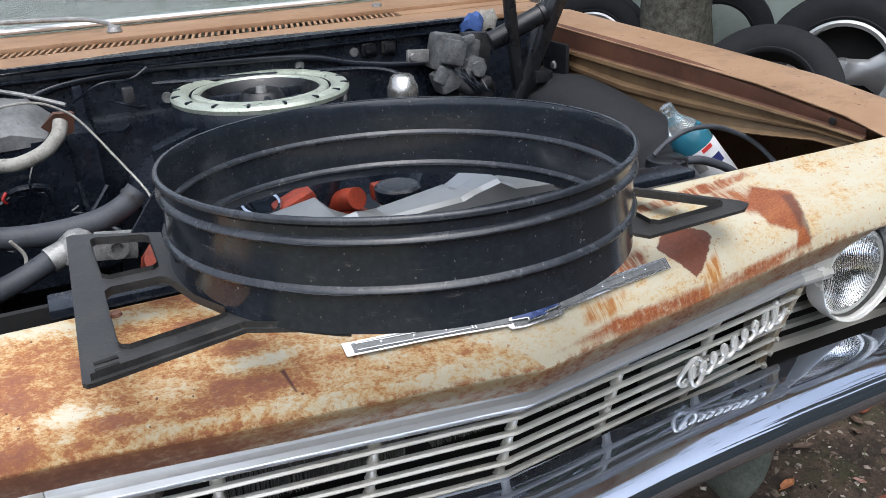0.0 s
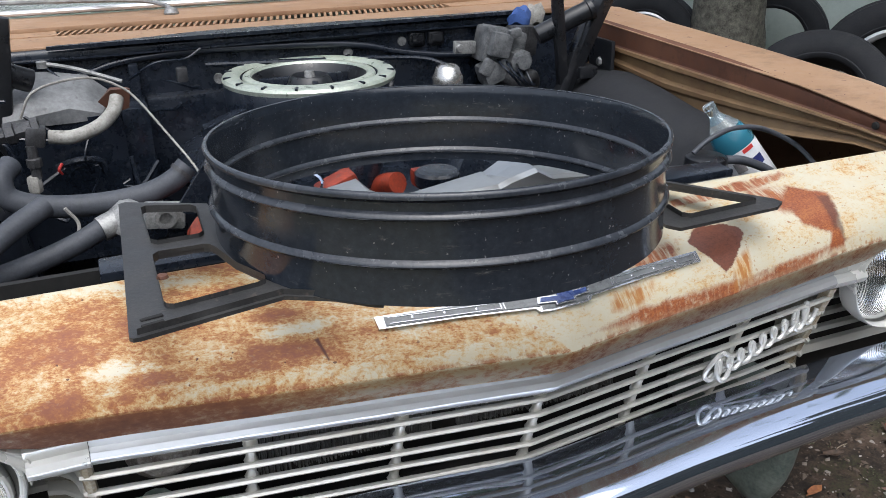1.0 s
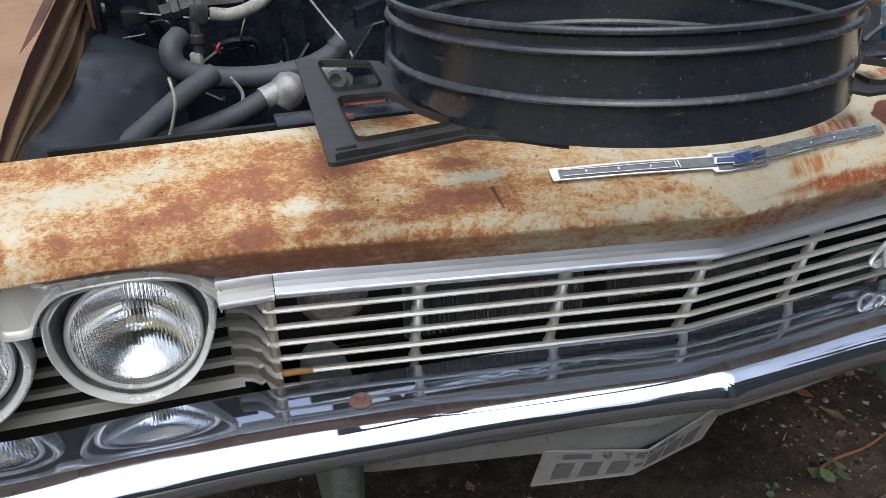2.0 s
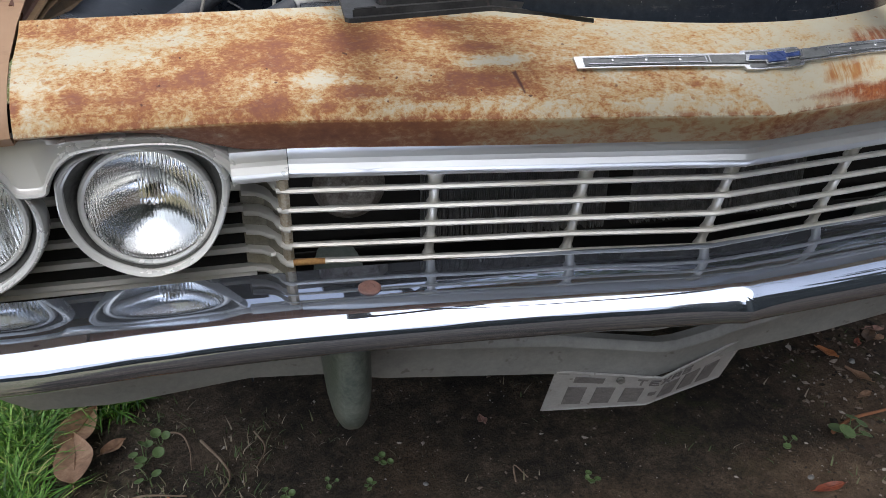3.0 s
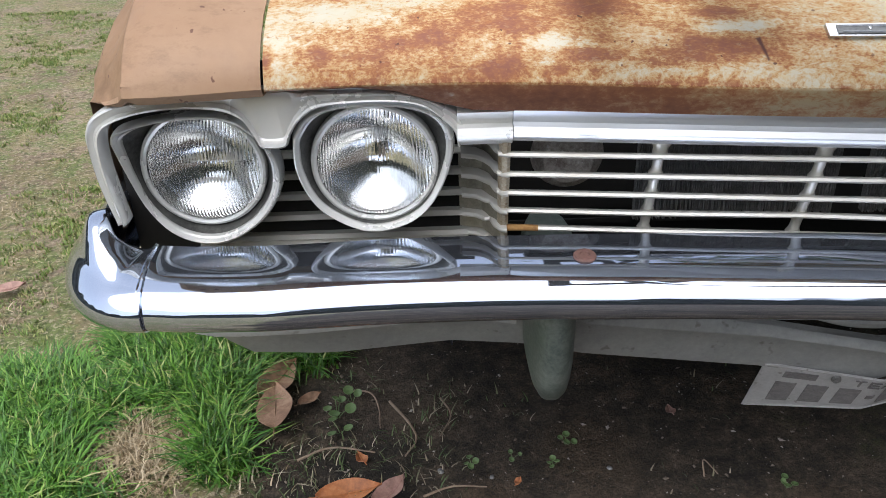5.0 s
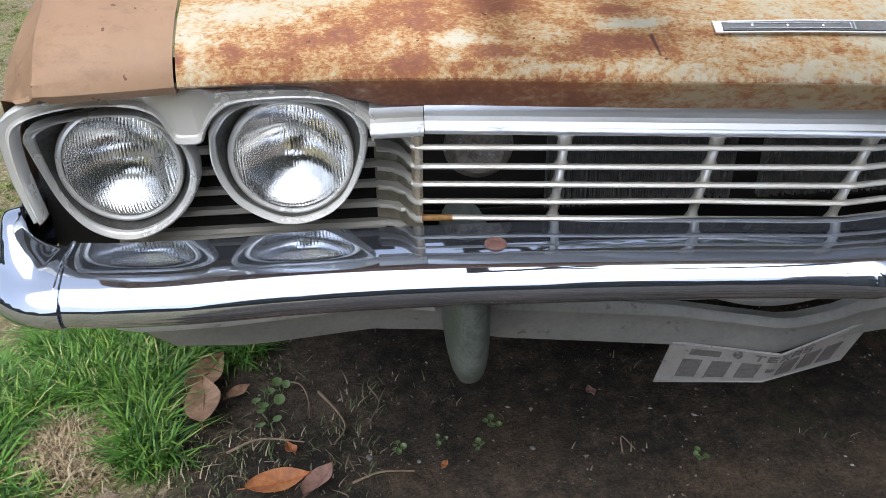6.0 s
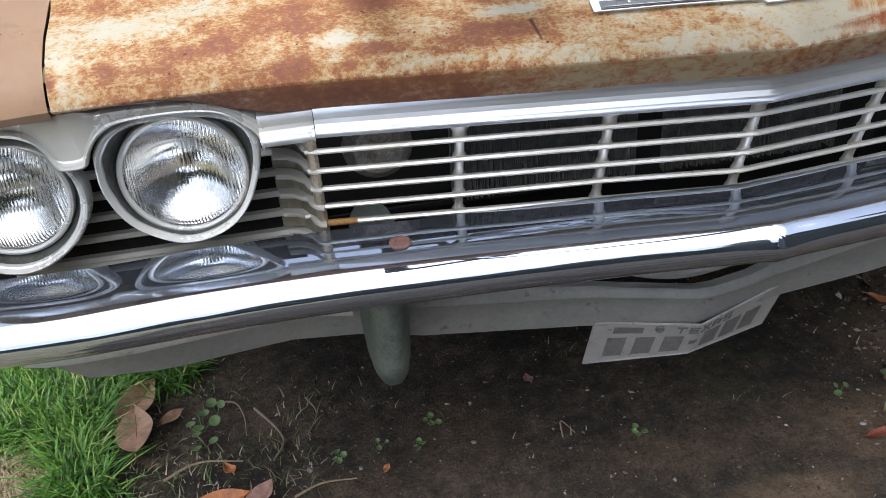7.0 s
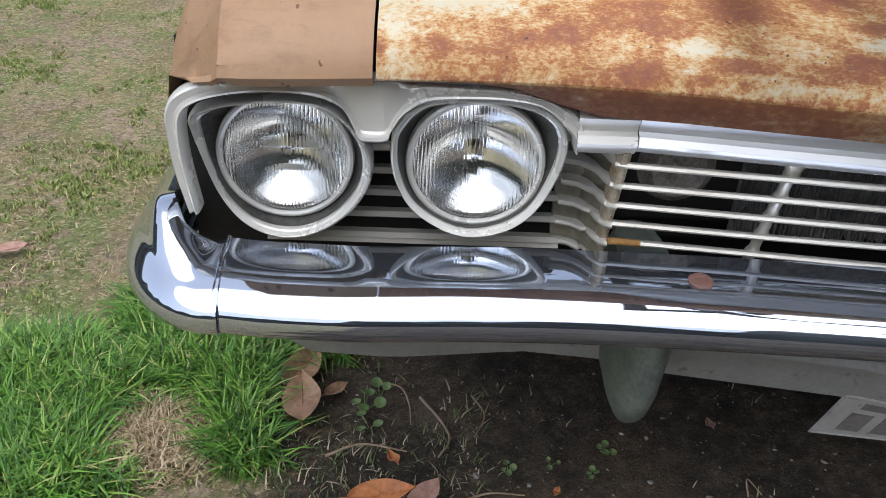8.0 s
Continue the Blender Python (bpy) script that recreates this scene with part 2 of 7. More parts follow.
def make_metal(name, color, rough, dirt=(0.18, 0.14, 0.10), amount=0.3, metal=1.0, bump=0.05):
    k = Mat(name, rough, metal)
    n1, n2 = k.noise(9.0, 5, 0.6), k.noise(150.0, 3, 0.6)
    mask = k.math("MULTIPLY", k.ramp(k.math("ADD", k.math("MULTIPLY", n1, 0.92), k.math("MULTIPLY", n2, 0.08)), (0.42, 0.0), (0.75, 1.0)), amount)
    k.color(k.mix(mask, color, dirt)).rough(k.math("ADD", rough, k.math("MULTIPLY", mask, 0.3)))
    return k.bump(k.noise(5.0, 2, 0.5), bump, 0.004).m


def make_plain(name, a, b, rough=0.6, scale=25.0, bump=0.2, metal=0.0, speck=None):
    k = Mat(name, rough, metal)
    n1, n2 = k.noise(scale, 6, 0.65), k.noise(scale * 7, 4, 0.7)
    col = k.ramp(k.math("ADD", k.math("MULTIPLY", n1, 0.6), k.math("MULTIPLY", n2, 0.4)), (0.38, a), (0.64, b))
    if speck:
        col = k.mix(k.math("MULTIPLY", k.ramp(k.noise(scale * 3, 2, 0.5), (0.66, 0.0), (0.74, 1.0)), 0.7), col, speck)
    k.color(col).rough(k.ramp(n1, (0.3, max(rough - 0.12, 0.05)), (0.7, min(rough + 0.12, 1.0))))
    return k.bump(n2, bump, 0.001).m


RUSTY = make_rusty_white()
TAN = make_tan("faded_tan_paint", (0.315, 0.19, 0.108), (0.36, 0.228, 0.138), (0.235, 0.125, 0.065))
GOLD = make_tan("faded_gold_paint", (0.20, 0.125, 0.062), (0.26, 0.17, 0.09), (0.13, 0.068, 0.034))
BROWN = make_tan("brown_primer", (0.12, 0.05, 0.029), (0.17, 0.075, 0.042), (0.07, 0.032, 0.021))
CHROME = make_metal("old_chrome", (0.61, 0.675, 0.81), 0.04, (0.30, 0.26, 0.22), 0.10, 0.97, 0.035)
ALU = make_metal("weathered_aluminium", (0.74, 0.755, 0.77), 0.20, (0.52, 0.50, 0.45), 0.15, 0.55, 0.03)
EMBLEM_TRIM = make_metal("emblem_bright_trim", (0.66, 0.68, 0.71), 0.16, (0.35, 0.33, 0.3), 0.3, 0.75, 0.02)
BARS = make_metal("dull_grille_metal", (0.60, 0.59, 0.55), 0.36, (0.42, 0.35, 0.24), 0.4, 0.35, 0.05)
BEZEL = make_metal("satin_bezel_metal", (0.70, 0.70, 0.675), 0.26, (0.52, 0.49, 0.42), 0.14, 0.32, 0.03)
RIM_DULL = make_metal("dulled_chrome", (0.60, 0.59, 0.57), 0.22, (0.25, 0.22, 0.18), 0.5, 0.85, 0.15)
GREY = make_plain("weathered_grey_paint", (0.29, 0.295, 0.287), (0.40, 0.405, 0.39), 0.42, 18, 0.15, 0.0, (0.16, 0.15, 0.13))
STRIP_GREY = make_plain("pale_grey_paint", (0.42, 0.425, 0.41), (0.56, 0.565, 0.55), 0.35, 22, 0.1, 0.0, (0.25, 0.24, 0.21))
STAINED = make_plain("rust_stained_cream", (0.24, 0.17, 0.085), (0.50, 0.46, 0.37), 0.5, 34, 0.3, 0.0, (0.20, 0.09, 0.03))
GUARD = make_plain("stained_grey_rubber", (0.085, 0.11, 0.10), (0.23, 0.26, 0.235), 0.45, 22, 0.3, 0.0, (0.10, 0.13, 0.13))
BLACK = make_plain("dusty_black_plastic", (0.007, 0.008, 0.010), (0.018, 0.019, 0.022), 0.32, 20, 0.2, 0.0, (0.04, 0.04, 0.042))
def make_ring_plastic():
    k = Mat("scuffed_black_plastic", 0.3)
    n1, n2 = k.noise(26.0, 6, 0.7), k.noise(140.0, 5, 0.7)
    col = k.ramp(k.math("ADD", k.math("MULTIPLY", n1, 0.5), k.math("MULTIPLY", n2, 0.5)), (0.40, (0.014, 0.018, 0.025)), (0.58, (0.021, 0.026, 0.035)), (0.74, (0.044, 0.048, 0.056)))
    dust = k.ramp(k.noise(230.0, 2, 0.5), (0.70, 0.0), (0.735, 1.0))
    col = k.mix(k.math("MULTIPLY", dust, k.ramp(n1, (0.42, 0.15), (0.6, 0.75))), col, (0.24, 0.24, 0.25))
    scuff = k.math("MULTIPLY", k.ramp(k.noise(30.0, 6, 0.8, (0.6, 0.6, 3.0)), (0.60, 0.0), (0.70, 1.0)), 0.5)
    col = k.mix(scuff, col, (0.10, 0.095, 0.09))
    k.color(col).rough(k.math("ADD", k.ramp(n2, (0.3, 0.10), (0.7, 0.20)), k.math("MULTIPLY", scuff, 0.3)))
    return k.bump(k.noise(9.0, 3, 0.5), 0.15, 0.004).m


RING = make_ring_plastic()
# scuffed ribs, coloured lighter than the wall to carry their sky highlight
RIB = make_plain("scuffed_highlight_plastic", (0.022, 0.026, 0.034), (0.048, 0.053, 0.064), 0.22, 30, 0.08, 0.0)
FLANGE = make_plain("dusty_black_flange", (0.022, 0.022, 0.023), (0.050, 0.049, 0.049), 0.5, 30, 0.3, 0.0, (0.10, 0.08, 0.07))
ENGINE_BLACK = make_plain("greasy_black_paint", (0.006, 0.009, 0.015), (0.017, 0.022, 0.033), 0.26, 16, 0.4, 0.0, (0.040, 0.045, 0.056))
HOUSING = make_plain("semi_gloss_black", (0.008, 0.011, 0.018), (0.022, 0.027, 0.038), 0.34, 9, 0.15, 0.0, (0.06, 0.058, 0.056))
# near-black that stands for shade in hollows; also used on axle and bolts
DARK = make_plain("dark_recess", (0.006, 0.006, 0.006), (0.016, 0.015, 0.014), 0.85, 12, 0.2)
RUBBER = make_plain("grey_rubber_hose", (0.034, 0.038, 0.047), (0.068, 0.074, 0.088), 0.6, 30, 0.3)
TYRE = make_plain("old_tyre_rubber", (0.005, 0.006, 0.008), (0.014, 0.015, 0.019), 0.8, 20, 0.4)
CAST = make_plain("dull_cast_metal", (0.16, 0.16, 0.16), (0.42, 0.42, 0.41), 0.5, 40, 0.4, 0.5)
FITTING = make_plain("oily_dark_metal", (0.03, 0.03, 0.032), (0.10, 0.10, 0.105), 0.45, 40, 0.4, 0.4)
WHITE_HOSE = make_plain("dirty_white_hose", (0.20, 0.19, 0.17), (0.42, 0.41, 0.38), 0.6, 30, 0.4, 0.0, (0.10, 0.09, 0.08))
ORANGE = make_plain("orange_engine_paint", (0.12, 0.018, 0.010), (0.34, 0.045, 0.016), 0.5, 25, 0.2, 0.0, (0.1, 0.05, 0.03))
LID = make_plain("pale_steel_lid", (0.34, 0.385, 0.325), (0.54, 0.58, 0.50), 0.35, 30, 0.15, 0.35, (0.2, 0.2, 0.17))
PLATE = make_plain("dirty_plate_white", (0.47, 0.465, 0.46), (0.61, 0.605, 0.60), 0.5, 30, 0.15, 0.0, (0.25, 0.23, 0.2))
INK = make_plain("faded_ink", (0.17, 0.16, 0.165), (0.33, 0.315, 0.31), 0.6, 60, 0.1)
BLUE = make_plain("emblem_blue", (0.03, 0.05, 0.16), (0.06, 0.10, 0.28), 0.3, 60, 0.1)
EMBLEM_DARK = make_plain("emblem_dark_inlay", (0.12, 0.125, 0.13), (0.22, 0.23, 0.235), 0.35, 60, 0.1)
LABEL = make_plain("white_label", (0.65, 0.66, 0.68), (0.75, 0.76, 0.78), 0.4, 30, 0.05)
RED = make_plain("red_print", (0.5, 0.03, 0.03), (0.6, 0.05, 0.04), 0.4, 30, 0.05)
NAVY = make_plain("navy_print", (0.02, 0.025, 0.12), (0.04, 0.05, 0.18), 0.4, 30, 0.05)
CORE = make_plain("radiator_fins", (0.09, 0.092, 0.09), (0.34, 0.345, 0.34), 0.6, 60, 0.4, 0.3, (0.25, 0.25, 0.24))


# ---- building helpers ----
def finish(bm, sharp=38):
    bmesh.ops.recalc_face_normals(bm, faces=bm.faces)
    lim = radians(sharp)
    for f in bm.faces:
        f.smooth = True
    for e in bm.edges:
        if len(e.link_faces) == 2 and e.calc_face_angle(0) > lim:
            e.smooth = False
    return bm


def part(name, bm, material, parent=None, label="", sharp=38):
    finish(bm, sharp)
    me = bpy.data.meshes.new(name)
    bm.to_mesh(me)
    bm.free()
    me.materials.append(material)
    ob = new(name, me)
    if parent:
        ob.parent = parent
    if label:
        tagged(ob, label)
    return ob


def thing(name, label, category, at=(0, 0, 0), group="", kind=""):
    ob = new(name)
    ob.location = at
    return tagged(ob, label, category, group, kind)


def loft(rings, closed=True, caps=True):
    """A skin over rings of points; closed: each ring is a loop."""
    bm = bmesh.new()
    rows = [[bm.verts.new(p) for p in r] for r in rings]
    n = len(rows[0])
    for a, b in zip(rows, rows[1:]):
        for i in range(n if closed else n - 1):
            j = (i + 1) % n
            bm.faces.new((a[i], a[j], b[j], b[i]))
    if caps and closed:
        bm.faces.new(rows[0])
        bm.faces.new(rows[-1])
    return bm


def skin(rings, thick):
    """An open sheet over rows of points, given thickness."""
    bm = loft(rings, False, False)
    bmesh.ops.recalc_face_normals(bm, faces=bm.faces)
    geo = bm.faces[:]
    bmesh.ops.solidify(bm, geom=geo, thickness=thick)
    return bm


def spline(pts, n=8):
    """Points along a smooth curve through pts."""
    p = [Vector(q) for q in pts]
    p = [2 * p[0] - p[1]] + p + [2 * p[-1] - p[-2]]
    out = []
    for i in range(1, len(p) - 2):
        for k in range(n):
            t = k / n
            a, b, c, d = p[i - 1 : i + 3]
            out.append(0.5 * (2 * b + (c - a) * t + (2 * a - 5 * b + 4 * c - d) * t * t + (3 * b - a - 3 * c + d) * t**3))
    return out + [p[-2]]


def tube(pts, r, seg=12, n=8, smooth=True, r2=None):
    """A round hose or rod along pts."""
    path = spline(pts, n) if smooth else [Vector(q) for q in pts]
    rings, up = [], None
    for i, q in enumerate(path):
        d = (path[min(i + 1, len(path) - 1)] - path[max(i - 1, 0)]).normalized()
        if up is None:
            up = d.orthogonal().normalized()
        up = (up - d * up.dot(d)).normalized()
        side = d.cross(up)
        rr = r if r2 is None else r + (r2 - r) * i / (len(path) - 1)
        rings.append([q + rr * (math.cos(a) * up + math.sin(a) * side) for a in [2 * math.pi * k / seg for k in range(seg)]])
    return loft(rings)


def turned(profile, seg=32, m=None, caps=True):
    """A body of revolution about z from (radius, height) points."""
    rings = [[(r * math.cos(2 * math.pi * k / seg), r * math.sin(2 * math.pi * k / seg), z) for k in range(seg)] for r, z in profile]
    bm = loft(rings, True, caps)
    if m is not None:
        bmesh.ops.transform(bm, matrix=m, verts=bm.verts)
    return bm


def box(sx, sy, sz, m=None, bevel=0.004, seg=2):
    bm = bmesh.new()
    bmesh.ops.create_cube(bm, size=1.0, matrix=Matrix.Diagonal((sx, sy, sz, 1)))
    if bevel:
        bmesh.ops.bevel(bm, geom=bm.edges[:], offset=bevel, segments=seg, profile=0.6, affect="EDGES")
    if m is not None:
        bmesh.ops.transform(bm, matrix=m, verts=bm.verts)
    return bm


def slab(outline, z0, z1, holes=(), bevel=0.0):
    """A flat plate from an outline in plan; z0, z1: heights or functions of (x, y)."""
    def h(z, p):
        return z(*p) if callable(z) else z
    bm = bmesh.new()
    loops = [outline, *holes]
    for loop in loops:
        vs = [bm.verts.new((p[0], p[1], 0)) for p in loop]
        for a, b in zip(vs, vs[1:] + vs[:1]):
            bm.edges.new((a, b))
    bmesh.ops.triangle_fill(bm, use_beauty=True, use_dissolve=False, edges=bm.edges[:])
    ext = bmesh.ops.extrude_face_region(bm, geom=bm.faces[:])
    top = {v for v in ext["geom"] if isinstance(v, bmesh.types.BMVert)}
    for v in bm.verts:
        v.co.z = h(z1 if v in top else z0, (v.co.x, v.co.y))
    return bm


def join(*bms):
    out = bms[0]
    for b in bms[1:]:
        me = bpy.data.meshes.new("tmp")
        b.to_mesh(me)
        out.from_mesh(me)
        bpy.data.meshes.remove(me)
        b.free()
    return out


def lerp(table, x):
    xs, ys = [t[0] for t in table], [t[1] for t in table]
    return float(np.interp(x, xs, ys))


# ---- ground ----
def ground_height(x, y):
    return 0.012 * noise.noise(Vector((x * 1.3, y * 1.3, 0.3))) + 0.006 * noise.noise(Vector((x * 5, y * 5, 2.1)))


# ---- the car's front in plan ----
EDGE = [(0, -0.049), (0.13, -0.026), (0.25, -0.008), (0.36, 0.011), (0.47, 0.031), (0.56, 0.041), (0.66, 0.043), (0.757, 0.038), (0.80, 0.030), (0.86, 0.020), (0.90, 0.022), (0.93, 0.045), (0.955, 0.085), (0.97, 0.14), (0.98, 0.2)]
CROWN = [(0, 0.820), (0.004, 0.832), (0.012, 0.8455), (0.03, 0.8615), (0.055, 0.8755), (0.09, 0.8875), (0.14, 0.897), (0.20, 0.903)]


def edge_y(x):
    return lerp(EDGE, abs(x))


def panel_z(x, y):
    return lerp(CROWN, y - edge_y(x))


car = thing("old_car", "weathered old car with rusty white nose and missing hood", "car")


def nose_rows(xs, rear):
    rows = []
    for x in xs:
        y0 = edge_y(x)
        lip = lerp([(0, 0.788), (0.50, 0.786), (0.55, 0.787), (0.585, 0.798), (0.62, 0.809), (0.66, 0.813), (0.8, 0.814)], abs(x))
        row = [(x, y0 + 0.040, lip + 0.001), (x, y0 + 0.014, lip), (x, y0 + 0.006, lip + (0.820 - lip) * 0.45), (x, y0 + 0.0005, lip + (0.820 - lip) * 0.85)]
        for dy, z in CROWN[:6]:
            row.append((x, y0 + dy, z))
        row.append((x, y0 + 0.09 + (rear - y0 - 0.09) * 0.5, 0.894))
        row.append((x, rear - 0.006, 0.901))
        row.append((x, rear, 0.899))
        row.append((x, rear + 0.002, 0.888))
        row.append((x, rear + 0.002, 0.872))
        rows.append(row)
    return rows


xs = [-0.7515, -0.748] + [-0.74 + 0.04 * i for i in range(18)] + [-0.012, 0.0, 0.012] + [0.06 + 0.04 * i for i in range(18)] + [0.748, 0.7515]
header = part("header_panel", skin(nose_rows(xs, 0.160), -0.0015), RUSTY, car, "cream white nose panel covered in orange rust", 20)
ARC = [(0.0, 0.0)]
for (y0, z0), (y1, z1) in zip(CROWN, CROWN[1:]):
    ARC.append((y1, ARC[-1][1] + math.hypot(y1 - y0, z1 - z0)))
_uv = header.data.uv_layers.new(name="across_and_up")
for _loop in header.data.loops:
    _p = header.data.vertices[_loop.vertex_index].co
    _uv.data[_loop.index].uv = (_p.x, lerp(ARC, _p.y - edge_y(_p.x)) if _p.z > 0.8195 else _p.z - 0.8195)


def fender(s):
    """The front wing on side s: a top that ends at a sharp corner crease, a bent facet and the outer side."""
    rings = []
    for x in (0.7545, 0.757, 0.775, 0.80, 0.83, 0.86, 0.880, 0.889, 0.893):
        y0 = lerp([(0.75, 0.038), (0.80, 0.031), (0.86, 0.024), (0.893, 0.024)], x)
        low = 0.818 if x > 0.885 else 0.8145
        row = [(s * x, y0 + 0.05, 0.806), (s * x, y0 + 0.006, low - 0.004)]
        for dy, z in [(0.0, 0.820), (0.004, 0.831), (0.012, 0.844), (0.03, 0.861), (0.06, 0.879), (0.12, 0.900), (0.2, 0.917), (0.4, 0.935), (0.7, 0.945), (1.0, 0.955), (1.25, 0.965)]:
            sink = 0.010 * max(0.0, (x - 0.86) / 0.033) ** 2 * (1 if dy > 0.01 else 0)
            row.append((s * (x + 0.075 * min(dy, 0.6) * max(0.0, (x - 0.80) / 0.093)), y0 + dy, z - sink))
        rings.append(row)
    # the crumpled facet beside the crease, then the outer side
    for x, y0, drop, bend in ((0.902, 0.036, 0.014, 0.0), (0.925, 0.062, 0.030, 0.006), (0.945, 0.085, 0.040, -0.006), (0.962, 0.112, 0.052, 0.004), (0.985, 0.16, 0.11, 0.0), (1.0, 0.20, 0.20, 0.0), (1.005, 0.21, 0.32, 0.0)):
        hang = drop * (0.5 if x < 0.97 else 0.8)
        row = [(s * x, y0 + 0.05, 0.806 - hang), (s * x, y0 + 0.006, 0.812 - hang)]
        for n, (dy, z) in enumerate([(0.0, 0.820), (0.004, 0.831), (0.012, 0.844), (0.03, 0.861), (0.06, 0.879), (0.12, 0.900), (0.2, 0.917), (0.4, 0.935), (0.7, 0.945), (1.0, 0.955), (1.25, 0.965)]):
            fall = drop * (1 + 0.35 * min(dy * 4, 1)) * (0.6 if n == 0 and x < 0.97 else 1)
            row.append((s * (x + 0.045 * min(dy, 0.6)), y0 + dy + bend * (1 if n % 3 else -1), max(z - fall, 0.8125 - hang + 0.004 * n)))
        rings.append(row)
    return skin(rings, -0.002 * s)


part("fender", fender(-1), TAN, car, "faded tan front fender with dents", 22)
part("fender", fender(1), TAN, car, "faded orange-brown front fender", 22)


# ---- bumper ----
CREST = [(0, -0.056), (0.02, -0.052), (0.176, -0.036), (0.3, -0.028), (0.43, -0.021), (0.55, -0.018), (0.66, -0.019), (0.77, -0.025), (0.86, -0.022), (0.908, -0.016)]
_SEC = [(0.0, 0.083, 0.616), (0.0, 0.082, 0.626), (0.0, 0.078, 0.6298), (0.0, 0.055, 0.6296), (0.0, 0.035, 0.6283), (0.0, 0.018, 0.6256), (0.0, 0.006, 0.6222), (0.0, -0.005, 0.6185), (0.0, -0.0135, 0.6135), (0.0, -0.0200, 0.6065), (0.0, -0.0235, 0.598), (0.0, -0.0235, 0.589), (0.0, -0.0190, 0.580), (0.0, -0.008, 0.571), (0.0, 0.012, 0.5635), (0.0, 0.04, 0.557)]
SECTION = [(q.y, q.z) for q in spline(_SEC[2:], 3)]
SECTION = [(0.083, 0.616), (0.082, 0.626)] + SECTION


def bumper_rows(xs):
    return [[(x, lerp(CREST, abs(x)) + dy + dent(x, z), z + 0.0006 * noise.noise(Vector((x * 9, dy * 12, 3.1)))) for dy, z in SECTION] for x in xs]


def dent(x, z):
    return 0.0012 * noise.noise(Vector((x * 7, z * 9, 0.7))) + 0.002 * math.exp(-((x / 0.025) ** 2)) * (1 if z > 0.6 else 0.3)


bumper = part("front_bumper", skin(bumper_rows([-0.908] + [-0.90 + 0.02 * i for i in range(45)] + [-0.008, 0, 0.008] + [0.02 + 0.02 * i for i in range(45)] + [0.908]), 0.003), CHROME, car, "shiny dented chrome bumper", 30)


def bumper_end(s):
    """The bulbous tip: the section carried round the corner, rising to a horn at its back."""
    rings = []
    for a in [-3] + list(range(0, 91, 5)):
        t = radians(a)
        px, py = 0.907 + 0.099 * math.sin(t) ** 0.97 if t > 0 else 0.907 + 0.1 * math.sin(t), -0.018 + 0.15 * (1 - math.cos(t))
        g = math.sin(min(max(t, 0) * 1.3, math.pi / 2)) ** 2
        depth = 1.0 + 0.16 * math.sin(min(max(t, 0) * 1.2, math.pi / 2)) ** 2
        rise = 0.036 * math.exp(-(((a - 62) / 30) ** 2)) * min(1.0, max(a, 0) / 20) ** 2
        reach = lerp([(0, 1.0), (15, 0.88), (40, 0.55), (90, 0.42)], a)
        ring = []
        for dy, z in SECTION:
            k = dy - 0.004
            up = max(0.0, min(1.0, (k + 0.024) / 0.066)) if z > 0.585 else 0.0
            up = up * up * (3 - 2 * up)
            k = k * depth * reach if k > 0 and z > 0.60 else k
            low = max(0.0, 0.607 - z)
            ring.append((s * (px - k * math.sin(t) * 0.84), py + k * math.cos(t), z + rise * up + 0.10 * g * low + 0.0012))
        rings.append(ring)
    for y in (0.22, 0.45):
        rings.append([(q[0], y + 0.0 * q[1], q[2]) for q in rings[-1]])
    return skin(rings, 0.003)


def seam(s):
    """The rolled edge where the tip overlaps the bumper."""
    return skin([[(s * x, lerp(CREST, 0.908) + dy - o * (1 if dy < 0.01 else 0), z + (o if z > 0.6 else -0.2 * o)) for dy, z in SECTION] for x, o in ((0.9035, 0.0005), (0.9045, 0.0022), (0.9065, 0.0028), (0.9085, 0.0018))], 0.002)


for s in (-1, 1):
    tip = part("bumper_end", bumper_end(s), CHROME, bumper, "rounded chrome bumper tip", 60)
    part("rolled_edge", seam(s), CHROME, tip)
    part("tip_bolt", turned([(0.0, 0.0), (0.009, 0.0), (0.0095, 0.003), (0.006, 0.009), (0.0, 0.010)], 16, pose(s * 1.001, 0.118, 0.604, 0, s * 85)), ALU, tip)
part("bumper_bolt", turned([(0.0, 0.0), (0.0125, 0.0), (0.013, 0.0015), (0.011, 0.0035), (0.006, 0.0035), (0.005, 0.0022), (0.0, 0.0022)], 24, pose(-0.421, 0.010, 0.6268, 4)), make_plain("rusty_bolt", (0.09, 0.045, 0.037), (0.20, 0.105, 0.085), 0.7, 90, 0.4), bumper, "rusty round bumper bolt")


def guard():
    rings = []
    for z, w, d, y in ((0.575, 0.031, 0.100, 0.126), (0.54, 0.0325, 0.125, 0.150), (0.50, 0.033, 0.145, 0.172), (0.465, 0.0330, 0.148, 0.180), (0.435, 0.0322, 0.125, 0.165), (0.408, 0.0295, 0.088, 0.140), (0.388, 0.0245, 0.054, 0.116), (0.373, 0.0165, 0.026, 0.100), (0.366, 0.007, 0.008, 0.092)):
        rings.append([(w * math.copysign(abs(math.cos(a)) ** 0.75, math.cos(a)), y + d * math.copysign(abs(math.sin(a)) ** 0.85, math.sin(a)), z) for a in [2 * math.pi * k / 24 for k in range(24)]])
    return loft(rings)


for s in (-1, 1):
    g = part("bumper_guard", guard(), GUARD, car, "mottled grey bumper guard hanging under the bumper", 50)
    g.location = (s * 0.443, 0, 0)

# ---- valance and plate ----
def val_y(x):
    return lerp([(0, 0.118), (0.15, 0.140), (0.45, 0.150), (0.75, 0.128), (0.9, 0.135)], abs(x))


